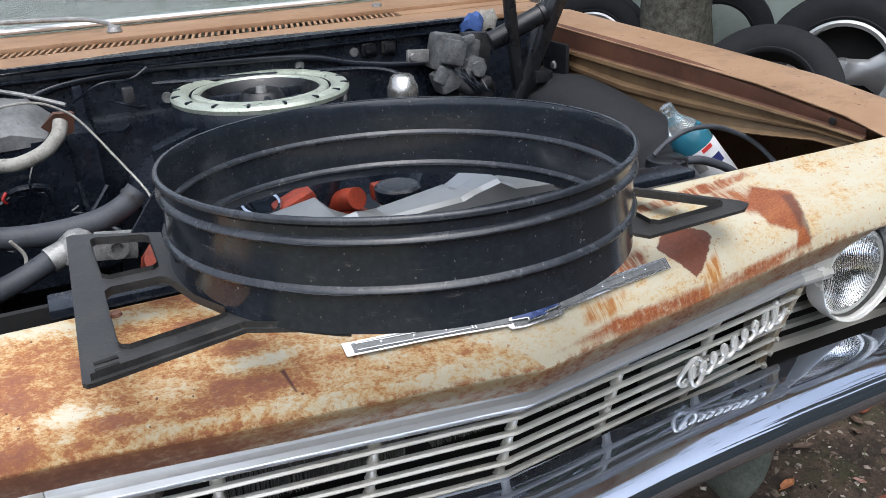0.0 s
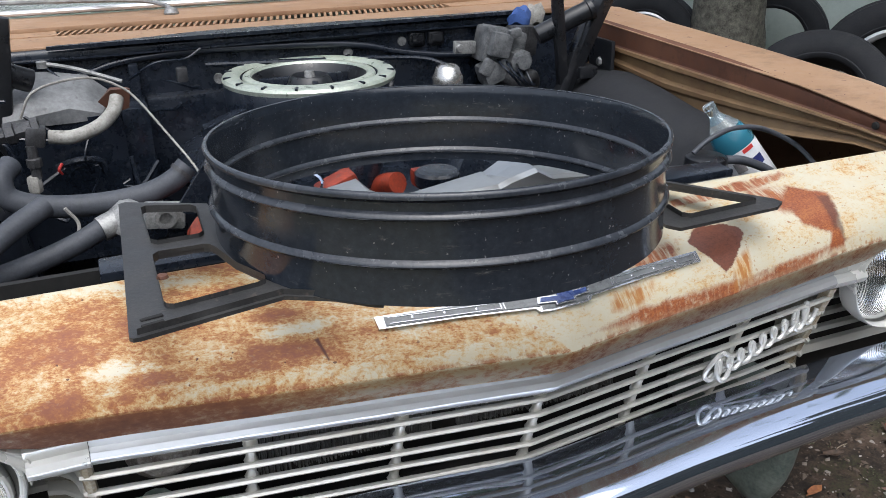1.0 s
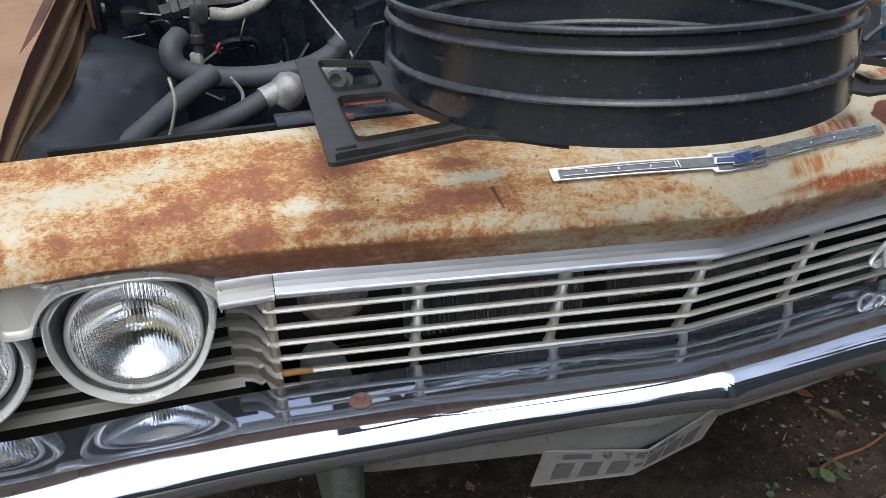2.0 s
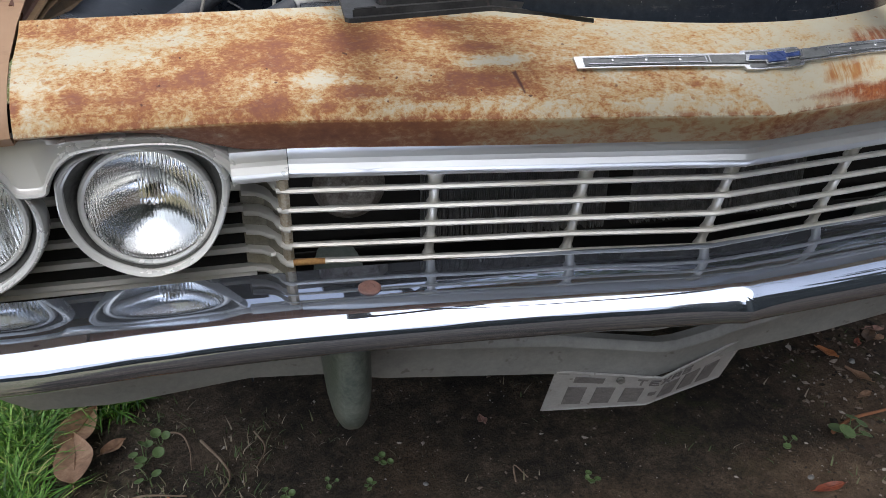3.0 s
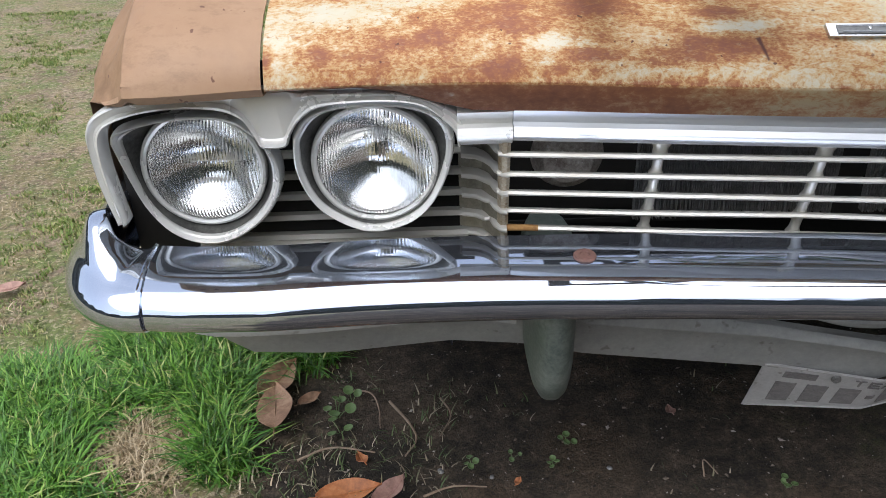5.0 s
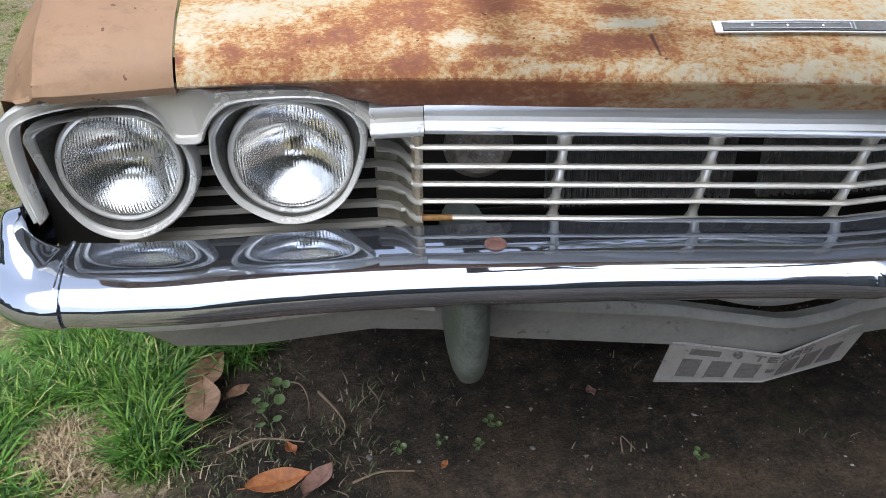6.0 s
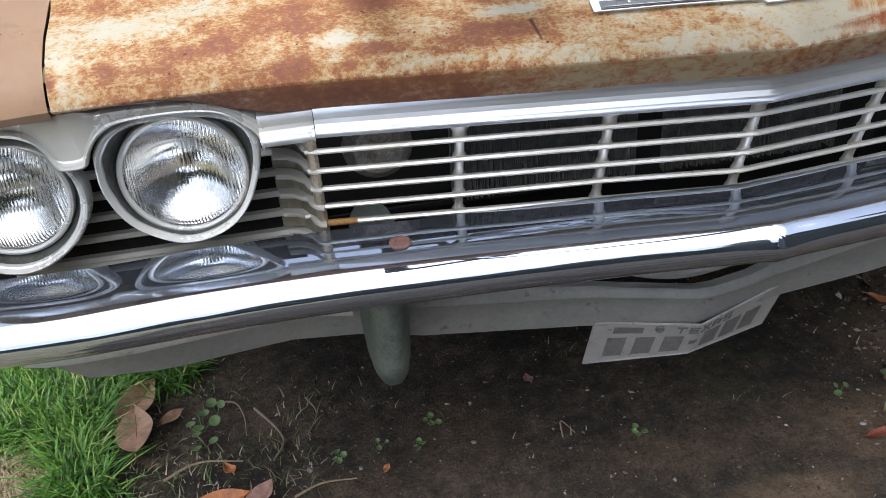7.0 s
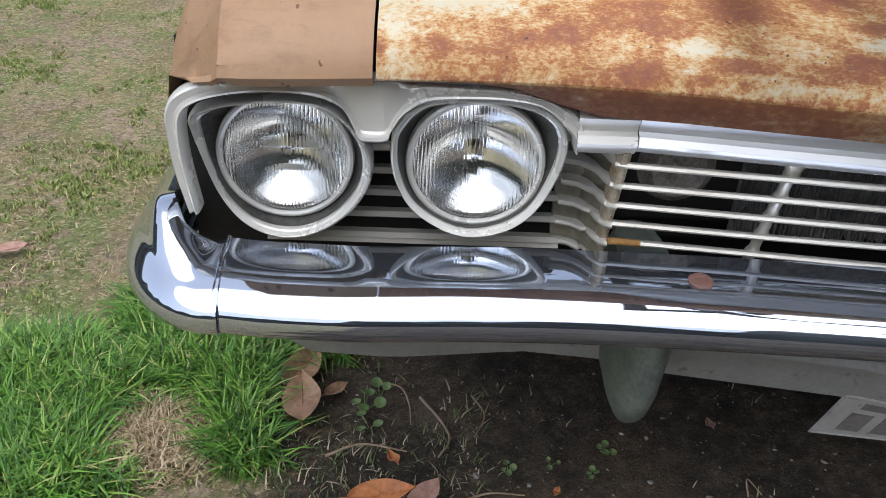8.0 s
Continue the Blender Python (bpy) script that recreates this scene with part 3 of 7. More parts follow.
def valance():
    rows = []
    for x in [-0.90 + 0.03 * i for i in range(61)]:
        y = val_y(x)
        line = lerp([(-0.9, 0.475), (-0.84, 0.455), (-0.636, 0.470), (-0.55, 0.468), (-0.475, 0.455), (-0.394, 0.445), (-0.192, 0.425), (0.0, 0.405), (0.15, 0.412), (0.3, 0.44), (0.5, 0.455), (0.9, 0.475)], x)
        low = lerp([(-0.9, 0.46), (-0.85, 0.415), (-0.717, 0.412), (-0.573, 0.418), (-0.477, 0.404), (-0.394, 0.384), (-0.158, 0.36), (0.0, 0.345), (0.3, 0.37), (0.5, 0.40), (0.85, 0.415), (0.9, 0.46)], x)
        top = lerp([(-0.9, 0.505), (-0.48, 0.482), (-0.394, 0.466), (-0.287, 0.455), (-0.167, 0.437), (-0.049, 0.422), (0.03, 0.413), (0.087, 0.416), (0.17, 0.438), (0.3, 0.462), (0.9, 0.505)], x)
        line = min(line, top - 0.012)
        rows.append([(x, y + 0.02, top - 0.002), (x, y + 0.002, top), (x, y - 0.003, top - 0.004), (x, y - 0.006, line), (x, y - 0.002, line - 0.006), (x, y + 0.004, (line + low) / 2), (x, y + 0.012, low), (x, y + 0.04, low - 0.002)])
    return skin(rows, 0.0015)


val = part("valance", valance(), GREY, car, "dented grey lower valance panel", 40)


# ---- grille ----
def grille_y(x, z):
    return 0.010 + 0.125 * abs(x) + (0.725 - z) * 0.36


def bar_path(z):
    """From the middle to one side, then back round the corner towards the lamps."""
    pts = [(x, grille_y(x, z)) for x in (0.0, 0.004, 0.168, 0.337, 0.48, 0.503)]
    y0 = pts[-1][1]
    return pts + [(0.512, y0 + 0.004)]


def bar(z, sag=0.0):
    half = bar_path(z)
    path = [(-x, y) for x, y in half[:0:-1]] + half
    rings = []
    for x, y in path:
        dz = sag * math.exp(-((x + 0.15) / 0.03) ** 2)
        rings.append([(x, y + a, z + b + dz) for a, b in ((0.0025, 0.0018), (-0.001, 0.0032), (-0.005, 0.0027), (-0.007, 0.0), (-0.005, -0.0027), (-0.001, -0.0032), (0.0025, -0.0018))])
    return loft(rings)


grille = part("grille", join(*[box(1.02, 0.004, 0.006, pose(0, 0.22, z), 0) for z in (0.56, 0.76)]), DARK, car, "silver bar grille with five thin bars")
BAR_Z = [0.7255, 0.697, 0.669, 0.641, 0.613, 0.585]
for i, z in enumerate(BAR_Z):
    part("bar", bar(z, 0.003 if i == 3 else 0.0), BARS, grille)


part("rusty_bar_end", tube([(-0.503, grille_y(0.503, 0.613) - 0.003, 0.6125), (-0.48, grille_y(0.48, 0.613) - 0.003, 0.613), (-0.462, grille_y(0.462, 0.613) - 0.0032, 0.613)], 0.0045, 10, 3, True, 0.0040), make_plain("orange_rust", (0.24, 0.11, 0.035), (0.46, 0.27, 0.09), 0.8, 60, 0.4), grille, "orange rusted bar end")


def post():
    rings = []
    for z, w in ((0.742, 0.012), (0.733, 0.008), (0.726, 0.0085), (0.720, 0.0055), (0.704, 0.0055), (0.698, 0.0085), (0.691, 0.0055), (0.676, 0.0055), (0.669, 0.0085), (0.662, 0.0055), (0.648, 0.0055), (0.641, 0.0085), (0.634, 0.0055), (0.620, 0.0055), (0.613, 0.0085), (0.606, 0.0055), (0.585, 0.0055)):
        y = (0.725 - z) * 0.36
        w = w * 0.98 - 0.0003
        rings.append([(-w, y + 0.004, z), (-w * 0.5, y + 0.001, z), (w * 0.5, y + 0.001, z), (w, y + 0.004, z), (w, y + 0.010, z), (-w, y + 0.010, z)])
    return loft(rings)


for x in (-0.337, -0.168, 0, 0.168, 0.337):
    p = part("post", post(), BARS, grille, sharp=60)
    p.location = (x, grille_y(x, 0.725), 0)

MOULD = [(0.03, 0.7845), (0.004, 0.7840), (-0.002, 0.7810), (0.002, 0.772), (0.004, 0.766), (-0.003, 0.763), (-0.006, 0.757), (-0.003, 0.750), (0.004, 0.744), (0.03, 0.742)]


def mould_y(x):
    return -0.013 + 0.146 * abs(x)


def moulding(xs):
    return skin([[(x, mould_y(x) + dy, z) for dy, z in MOULD] for x in xs], 0.0015)


part("top_moulding", moulding([-0.496, -0.49] + [-0.45 + 0.05 * i for i in range(9)] + [-0.008, 0, 0.008] + [0.05 * i for i in range(1, 10)] + [0.49, 0.496]), ALU, grille, "weathered aluminium grille moulding", 30)

# near-black walls as the shade of the hollow, radiator and horn behind the grille
part("radiator_support", join(box(0.9, 0.01, 0.32, pose(-0.28, 0.30, 0.70), 0), box(0.62, 0.01, 0.22, pose(0.47, 0.30, 0.66), 0), box(1.5, 0.01, 0.3, pose(0, 0.33, 0.46), 0)), DARK, car, "near-black wall standing in for the shaded hollow behind the grille")
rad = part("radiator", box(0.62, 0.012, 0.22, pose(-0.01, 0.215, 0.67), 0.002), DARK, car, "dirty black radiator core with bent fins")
for k in range(15):
    if k == 7:
        continue
    fins = []
    rf = random.Random(40 + k)
    for i in range(12):
        x = -0.326 + 0.0372 * k + 0.0031 * i
        fins.append(box(0.0012, 0.010, 0.205 - 0.02 * rf.random() ** 3, pose(x, 0.203, 0.672, 0, rf.uniform(-0.6, 0.6)), 0))
        if rf.random() < 0.35:
            fins.append(box(0.0024, 0.003, rf.uniform(0.006, 0.022), pose(x, 0.1965, rf.uniform(0.60, 0.75), rf.uniform(-20, 20), rf.uniform(-25, 25)), 0))
    tagged(part("fin_bank", join(*fins), CORE, rad), kind="stuff")
part("horn", turned([(0.0, -0.004), (0.012, -0.004), (0.013, 0.004), (0.030, 0.002), (0.036, 0.008), (0.042, 0.010), (0.044, 0.018), (0.03, 0.035), (0.0, 0.04)], 32, pose(-0.425, 0.165, 0.690, 90)), make_plain("rusty_grey_horn", (0.10, 0.075, 0.06), (0.34, 0.32, 0.29), 0.7, 45, 0.4, 0.0, (0.45, 0.44, 0.42)), car, "dirty round horn behind the bars")


# ---- headlights ----
GLASS = Mat("headlight_glass", 0.02)
GLASS.b.inputs["Transmission Weight"].default_value = 1.0
GLASS.b.inputs["IOR"].default_value = 1.45
GLASS.b.inputs["Base Color"].default_value = (0.99, 1.0, 1.0, 1)
_w = GLASS.nt.nodes.new("ShaderNodeTexWave")
_w.inputs["Scale"].default_value = 84.0
_w.inputs["Distortion"].default_value = 0.25
GLASS.nt.links.new(GLASS.co, _w.inputs["Vector"])
GLASS.bump(_w.outputs["Fac"], 0.5, 0.0009)
REFLECTOR = make_metal("lamp_reflector", (0.98, 0.98, 0.98), 0.07, (0.7, 0.7, 0.68), 0.1, 1.0, 0.15)


def headlamp(s, x, y, z, r):
    m = pose(s * x, y, z, 90)
    lamp = part("headlight", turned([(r + 0.006, -0.012), (r + 0.0065, 0.002), (r + 0.005, 0.006), (r + 0.002, 0.0075), (r - 0.001, 0.006), (r - 0.002, 0.0)], 56, m, False), BEZEL, car, "round glass headlight with chrome ring", 40)
    part("lens", turned([(r - 0.001, 0.0), (r - 0.001, 0.004), (r * 0.85, 0.012), (r * 0.6, 0.019), (r * 0.3, 0.023), (0.0005, 0.024), (0.0005, 0.021), (r * 0.3, 0.020), (r * 0.6, 0.016), (r * 0.84, 0.009), (r - 0.004, 0.001), (r - 0.001, 0.0)], 48, m, False), GLASS.m, lamp)
    lamp.children[0].visible_shadow = False
    part("reflector", turned([(r * q, -0.036 * (1 - (q / 1.0) ** 2) - 0.001) for q in np.linspace(0.96, 0.16, 14)] + [(0.011, -0.034), (0.010, -0.022), (0.001, -0.020)], 48, m, False), REFLECTOR, lamp)
    return lamp


def around(pts, cx, cz, n=112):
    """A closed contour given by (x, z) points, sampled evenly by angle round its centre."""
    dense = spline([(x, 0, z) for x, z in pts + pts[:1]], 10)[:-1]
    ang = sorted((math.atan2(q.z - cz, q.x - cx), math.hypot(q.x - cx, q.z - cz)) for q in dense)
    ts = [-math.pi + 2 * math.pi * i / n for i in range(n)]
    rs = np.interp(ts, [a for a, _ in ang], [r for _, r in ang], period=2 * math.pi)
    return [(cx + r * math.cos(t), cz + r * math.sin(t)) for t, r in zip(ts, rs)]


def hoop(outer, inner, cx, cz, yo, yi, s):
    """A bezel between an outer and an inner contour, with a rolled front edge."""
    o, i = around(outer, cx, cz), around(inner, cx, cz)
    mix = lambda a, b, t: (a[0] + (b[0] - a[0]) * t, a[1] + (b[1] - a[1]) * t)  # noqa: E731
    steps = [(0.0, yo + 0.022), (-0.03, yo + 0.007), (0.04, yo + 0.001), (0.18, yo - 0.003), (0.38, yo - 0.004), (0.56, yo - 0.002), (0.66, yo + 0.003), (0.72, yo + 0.0035), (0.88, yo + 0.0045), (0.94, yo + 0.007), (0.92, yo + 0.011), (0.5, yo + 0.014), (0.1, yo + 0.022)]
    rings = []
    for t, y in steps:
        rings.append([(s * q[0], y, q[1]) for q in (mix(a, b, t * 0.62) for a, b in zip(o, i))])
    return loft(rings, True, False)


def bucket(outer, inner, cx, cz, yo, lamp, s):
    """The dished wall between a bezel's inner rim and the ring of its lamp."""
    o, i = around(outer, cx, cz), around(inner, cx, cz)
    x0, y0, z0, r = lamp
    rings = []
    for t, y in ((0.0, yo + 0.012), (0.25, yo + 0.016), (0.8, y0 + 0.004), (1.0, y0 + 0.010)):
        ring = []
        for (ax, az), (bx, bz) in zip(o, i):
            px, pz = ax + (bx - ax) * 0.54, az + (bz - az) * 0.54
            d = math.hypot(px - x0, pz - z0)
            k = min(1.0, (r + 0.004) / d)
            ring.append((s * (px + (x0 + (px - x0) * k - px) * t), y, pz + (z0 + (pz - z0) * k - pz) * t))
        rings.append(ring)
    return loft(rings, True, False)


INNER_OUT = [(0.738, 0.752), (0.739, 0.711), (0.725, 0.672), (0.699, 0.646), (0.66, 0.630), (0.614, 0.639), (0.582, 0.669), (0.562, 0.718), (0.562, 0.754), (0.584, 0.777), (0.635, 0.787), (0.691, 0.784), (0.721, 0.773)]
INNER_IN = [(0.727, 0.737), (0.725, 0.70), (0.706, 0.661), (0.655, 0.636), (0.603, 0.657), (0.580, 0.704), (0.578, 0.745), (0.600, 0.767), (0.646, 0.775), (0.699, 0.769)]
OUTER_OUT = [(0.947, 0.746), (0.938, 0.757), (0.905, 0.766), (0.856, 0.773), (0.81, 0.769), (0.78, 0.748), (0.76, 0.716), (0.762, 0.678), (0.785, 0.642), (0.822, 0.617), (0.859, 0.611), (0.896, 0.627), (0.921, 0.664), (0.938, 0.714)]
OUTER_IN = [(0.928, 0.742), (0.926, 0.698), (0.913, 0.656), (0.878, 0.629), (0.837, 0.627), (0.803, 0.647), (0.780, 0.686), (0.784, 0.729), (0.814, 0.756), (0.862, 0.761), (0.905, 0.756)]
BROW = [(0.948, 0.655, 0.936, 0.655), (0.958, 0.702, 0.943, 0.707), (0.961, 0.744, 0.944, 0.748), (0.960, 0.766, 0.937, 0.769), (0.948, 0.785, 0.919, 0.780), (0.914, 0.800, 0.885, 0.789), (0.864, 0.804, 0.850, 0.792), (0.82, 0.8065, 0.812, 0.789), (0.795, 0.808, 0.785, 0.777), (0.778, 0.810, 0.774, 0.756), (0.768, 0.811, 0.769, 0.7445), (0.757, 0.811, 0.755, 0.7425), (0.746, 0.811, 0.742, 0.7445), (0.736, 0.811, 0.737, 0.756), (0.722, 0.8075, 0.724, 0.774), (0.704, 0.807, 0.700, 0.788), (0.66, 0.806, 0.66, 0.7925), (0.625, 0.804, 0.62, 0.792), (0.591, 0.797, 0.592, 0.786), (0.567, 0.786, 0.573, 0.770), (0.551, 0.771, 0.560, 0.756), (0.548, 0.743, 0.556, 0.740)]


def eyebrow(s):
    """Trim over both lamps: a rolled bead along each arch, a flat field and a rolled outer edge."""
    rings = []
    outer, inner = spline([(a, 0, b) for a, b, _, _ in BROW], 5), spline([(c, 0, d) for _, _, c, d in BROW], 5)
    for ox, oz, ix, iz in [(p.x, p.z, q.x, q.z) for p, q in zip(outer, inner)]:
        y0 = 0.060 + 0.10 * max(0.0, ox - 0.90)
        width = math.hypot(ix - ox, iz - oz)
        u = min(0.013, width * 0.55) / width
        ring = []
        for t, dy in ((0.03, 0.024), (0.0, 0.014), (0.01, 0.008), (0.06, 0.003), (0.16, 0.001), (1 - u, 0.0055), (1 - 0.85 * u, 0.0045), (1 - 0.62 * u, -0.001), (1 - 0.38 * u, -0.002), (1 - 0.15 * u, 0.002), (1.0, 0.010), (0.97, 0.024)):
            t = min(t, 1 - u) if t < 0.5 and dy < 0.02 and t > 1 - u else t
            ring.append((s * (ox + (ix - ox) * t), y0 + dy, oz + (iz - oz) * t))
        rings.append(ring)
    return loft(rings)


GOLDISH = make_plain("tarnished_metal", (0.20, 0.185, 0.15), (0.36, 0.34, 0.28), 0.45, 30, 0.2, 0.4)
# darker than the bezels: shade of the gap round each lamp, put into the colour
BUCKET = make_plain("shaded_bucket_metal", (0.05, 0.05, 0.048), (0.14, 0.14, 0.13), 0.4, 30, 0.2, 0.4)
for s in (-1, 1):
    before = set(car.children)
    headlamp(s, 0.651, 0.105, 0.706, 0.0675)
    headlamp(s, 0.853, 0.122, 0.699, 0.0675)
    part("lamp_bezel", hoop(INNER_OUT, INNER_IN, 0.651, 0.708, 0.080, 0.092, s), BEZEL, car, "satin silver oval headlight bezel", 40)
    part("lamp_bezel", hoop(OUTER_OUT, OUTER_IN, 0.855, 0.694, 0.096, 0.108, s), BEZEL, car, "satin silver headlight bezel pointed at its outer corner", 40)
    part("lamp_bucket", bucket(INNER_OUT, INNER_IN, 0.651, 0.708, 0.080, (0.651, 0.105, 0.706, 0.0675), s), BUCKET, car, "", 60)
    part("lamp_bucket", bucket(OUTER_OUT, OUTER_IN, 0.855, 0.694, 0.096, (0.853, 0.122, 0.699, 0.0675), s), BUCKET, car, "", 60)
    part("lamp_eyebrow", eyebrow(s), BEZEL, car, "satin silver trim arching over both headlights", 35)
    if s > 0:
        for ob in set(car.children) - before:
            ob.location = (-0.004, 0.0, 0.012)
    part("moulding_end", skin([[(s * x, mould_y(0.497) + dy + 0.002, z - 0.002) for dy, z in MOULD] for x in (0.4968, 0.503, 0.53, 0.556)], 0.0015 * s), BEZEL, car, "", 30)
    # near-black sheet in place of the shade behind the lamps
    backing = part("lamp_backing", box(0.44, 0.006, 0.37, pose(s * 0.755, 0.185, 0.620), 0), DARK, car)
    for z in BAR_Z[1:] + [0.578]:
        part("backing_bar", loft([[(s * x, 0.152 + a, z + b) for a, b in ((0.012, 0.003), (0, 0.004), (-0.006, 0), (0, -0.004), (0.012, -0.003))] for x in (0.545, 0.76, 0.885)]), BARS, backing)
    # fluted corner between grille and lamps
    corner = part("grille_corner", loft([[(s * x, y, z) for x, y in ((0.506, 0.112), (0.516, 0.128), (0.527, 0.148), (0.555, 0.158), (0.555, 0.165), (0.505, 0.165))] for z in (0.592, 0.742)]), GOLDISH, car, "fluted silver grille corner")
    part("corner_post", loft([[(s * (0.504 + a), grille_y(0.503, z) + b, z) for a, b in ((-0.0065, 0.012), (-0.0060, -0.002), (-0.002, -0.005), (0.003, -0.004), (0.0065, 0.004), (0.0065, 0.016))] for z in (0.590, 0.63, 0.67, 0.71, 0.742)]), STAINED, corner, "cream post streaked with rust")
    for z in BAR_Z:
        path = [(0.500, 0.072), (0.508, 0.076), (0.515, 0.088), (0.519, 0.104), (0.525, 0.120), (0.535, 0.131), (0.552, 0.136)]
        lean = (0.725 - z) * 0.30
        part("flute", loft([[(s * (x + 0.0 * k), y + lean * (1 if x < 0.52 else 0.5) + a, z + b) for k, (a, b) in enumerate(((0.014, 0.0048), (0.002, 0.0046), (-0.005, 0.0030), (-0.007, 0.0), (-0.005, -0.0030), (0.014, -0.0046)))] for x, y in path]), BARS, corner)


# ---- fan shroud lying on the nose ----
shroud = thing("fan_shroud", "black plastic fan shroud ring lying on the rusty nose panel", "fan shroud")
TILT_RING = Matrix.Translation((-0.078, 0.135, 1.033)) @ Vector((0.012, 0.042, 1)).to_track_quat("Z", "Y").to_matrix().to_4x4()
OUT = [(0.2570, 0.000), (0.2590, -0.0012), (0.2595, -0.0040), (0.2560, -0.0065), (0.2548, -0.0080), (0.2545, -0.0160), (0.2548, -0.0255), (0.2545, -0.030), (0.2550, -0.060), (0.2553, -0.071), (0.2550, -0.086), (0.2554, -0.098), (0.2562, -0.1055)]
INSIDE = [(0.2530, -0.1055), (0.2525, -0.0985), (0.2522, -0.0895), (0.2522, -0.0520), (0.2520, -0.0400), (0.2512, -0.0120), (0.2520, -0.004), (0.2542, 0.0006), (0.2570, 0.000)]
wall = OUT + INSIDE
ring = part("ring_wall", turned(wall, 128, TILT_RING, False), RING, shroud, "ribbed black ring wall", 22)
for z in (-0.021, -0.0655):
    part("rib", turned([(0.2543, z + 0.0050), (0.2570, z + 0.0030), (0.2592, z + 0.0010), (0.2598, z - 0.0006), (0.2592, z - 0.0022), (0.2575, z - 0.0034), (0.2545, z - 0.0042)], 128, TILT_RING, False), RIB, ring, "scuffed rib round the ring, lightened as a highlight", 40)
for z in (-0.047, -0.091):
    part("rib", turned([(0.2525, z + 0.0052), (0.2500, z + 0.0028), (0.2484, z + 0.0010), (0.2481, z - 0.0006), (0.2490, z - 0.0022), (0.2525, z - 0.0040)], 128, TILT_RING, False), RIB, ring, "", 40)
part("rim", turned([(0.2544, 0.0012), (0.2566, 0.0020), (0.2590, 0.0006), (0.2599, -0.0018), (0.2597, -0.0042)], 128, TILT_RING, False), RIB, ring, "", 60)


def flange_z(x, y):
    return 0.924 - 0.035 * x


def rim_arc(a0, a1, r, n=10):
    return [(-0.078 + r * math.cos(radians(a0 + (a1 - a0) * i / n)), 0.135 + r * math.sin(radians(a0 + (a1 - a0) * i / n))) for i in range(n + 1)]


flange_l = [(-0.439, -0.058), (-0.436, -0.062), (-0.430, -0.062), (-0.300, -0.026), (-0.258, -0.046), (-0.228, -0.070)] + rim_arc(236, 166, 0.253, 10) + [(-0.328, 0.255), (-0.418, 0.292), (-0.426, 0.288)]
hole_a = [(-0.405, -0.008), (-0.403, -0.014), (-0.397, -0.017), (-0.318, 0.003), (-0.310, 0.008), (-0.309, 0.017), (-0.330, 0.060), (-0.342, 0.106), (-0.346, 0.113), (-0.352, 0.116), (-0.398, 0.112), (-0.404, 0.104)]
hole_b = [(-0.402, 0.150), (-0.396, 0.143), (-0.352, 0.148), (-0.346, 0.156), (-0.343, 0.236), (-0.349, 0.244), (-0.398, 0.258), (-0.403, 0.252)]
mf = part("mounting_flange", slab(flange_l, flange_z, lambda x, y: flange_z(x, y) + 0.004, [hole_a, hole_b]), FLANGE, shroud, "dusty black mounting bracket with two windows", 30)
for hole in (hole_a, hole_b):
    part("window_rim", loft([[(q[0], q[1], flange_z(*q) + h) for h in (0.003, 0.009)] for q in hole + hole[:1]], False, False), FLANGE, mf)
part("stiffening_rib", loft([[(x, y, flange_z(x, y) + h) for h in (0.0, 0.010)] for x, y in ((-0.432, -0.057), (-0.300, -0.022), (-0.254, -0.045))], False, False), FLANGE, mf)
part("tab", loft([[(-0.292, 0.004, 0.934), (-0.262, -0.022, 0.934), (-0.235, 0.000, 0.934), (-0.262, 0.030, 0.934)], [(-0.279, 0.006, 0.958), (-0.268, -0.006, 0.958), (-0.255, 0.004, 0.958), (-0.266, 0.016, 0.958)]]), FLANGE, mf)
part("bolt_head", turned([(0.0, 0.0), (0.006, 0.0), (0.005, 0.003), (0.0, 0.004)], 12, pose(-0.400, 0.055, flange_z(-0.40, 0.055) + 0.004)), BROWN, mf, "small rusty bolt head")
for y in (-0.041, -0.029):
    part("slot", box(0.020, 0.005, 0.003, pose(-0.418, y, flange_z(-0.418, y) + 0.0040, 0, 0, 12), 0.001), DARK, mf)
flange_r = [(0.150, 0.004), (0.160, -0.010), (0.318, 0.008), (0.338, 0.022), (0.336, 0.034), (0.215, 0.185), (0.190, 0.195)] + rim_arc(14, -24, 0.253, 5)
hole_r = [(0.184, 0.020), (0.192, 0.013), (0.300, 0.027), (0.303, 0.034), (0.206, 0.155), (0.194, 0.152)]
mr = part("mounting_flange", slab(flange_r, flange_z, lambda x, y: flange_z(x, y) + 0.004, [hole_r]), FLANGE, shroud, "dusty black triangular mounting bracket", 30)
part("window_rim", loft([[(q[0], q[1], flange_z(*q) + h) for h in (0.003, 0.010)] for q in hole_r + hole_r[:1]], False, False), FLANGE, mr)

# ---- emblem, script, plate and lower trim ----
def nose_point(x, up, off):
    """A point on the nose panel, up metres of plan behind the front edge and off above it."""
    y = edge_y(x) + up
    return Vector((x, y, panel_z(x, y) + off))


NOSE_N = Vector((0, -0.62, 0.785))


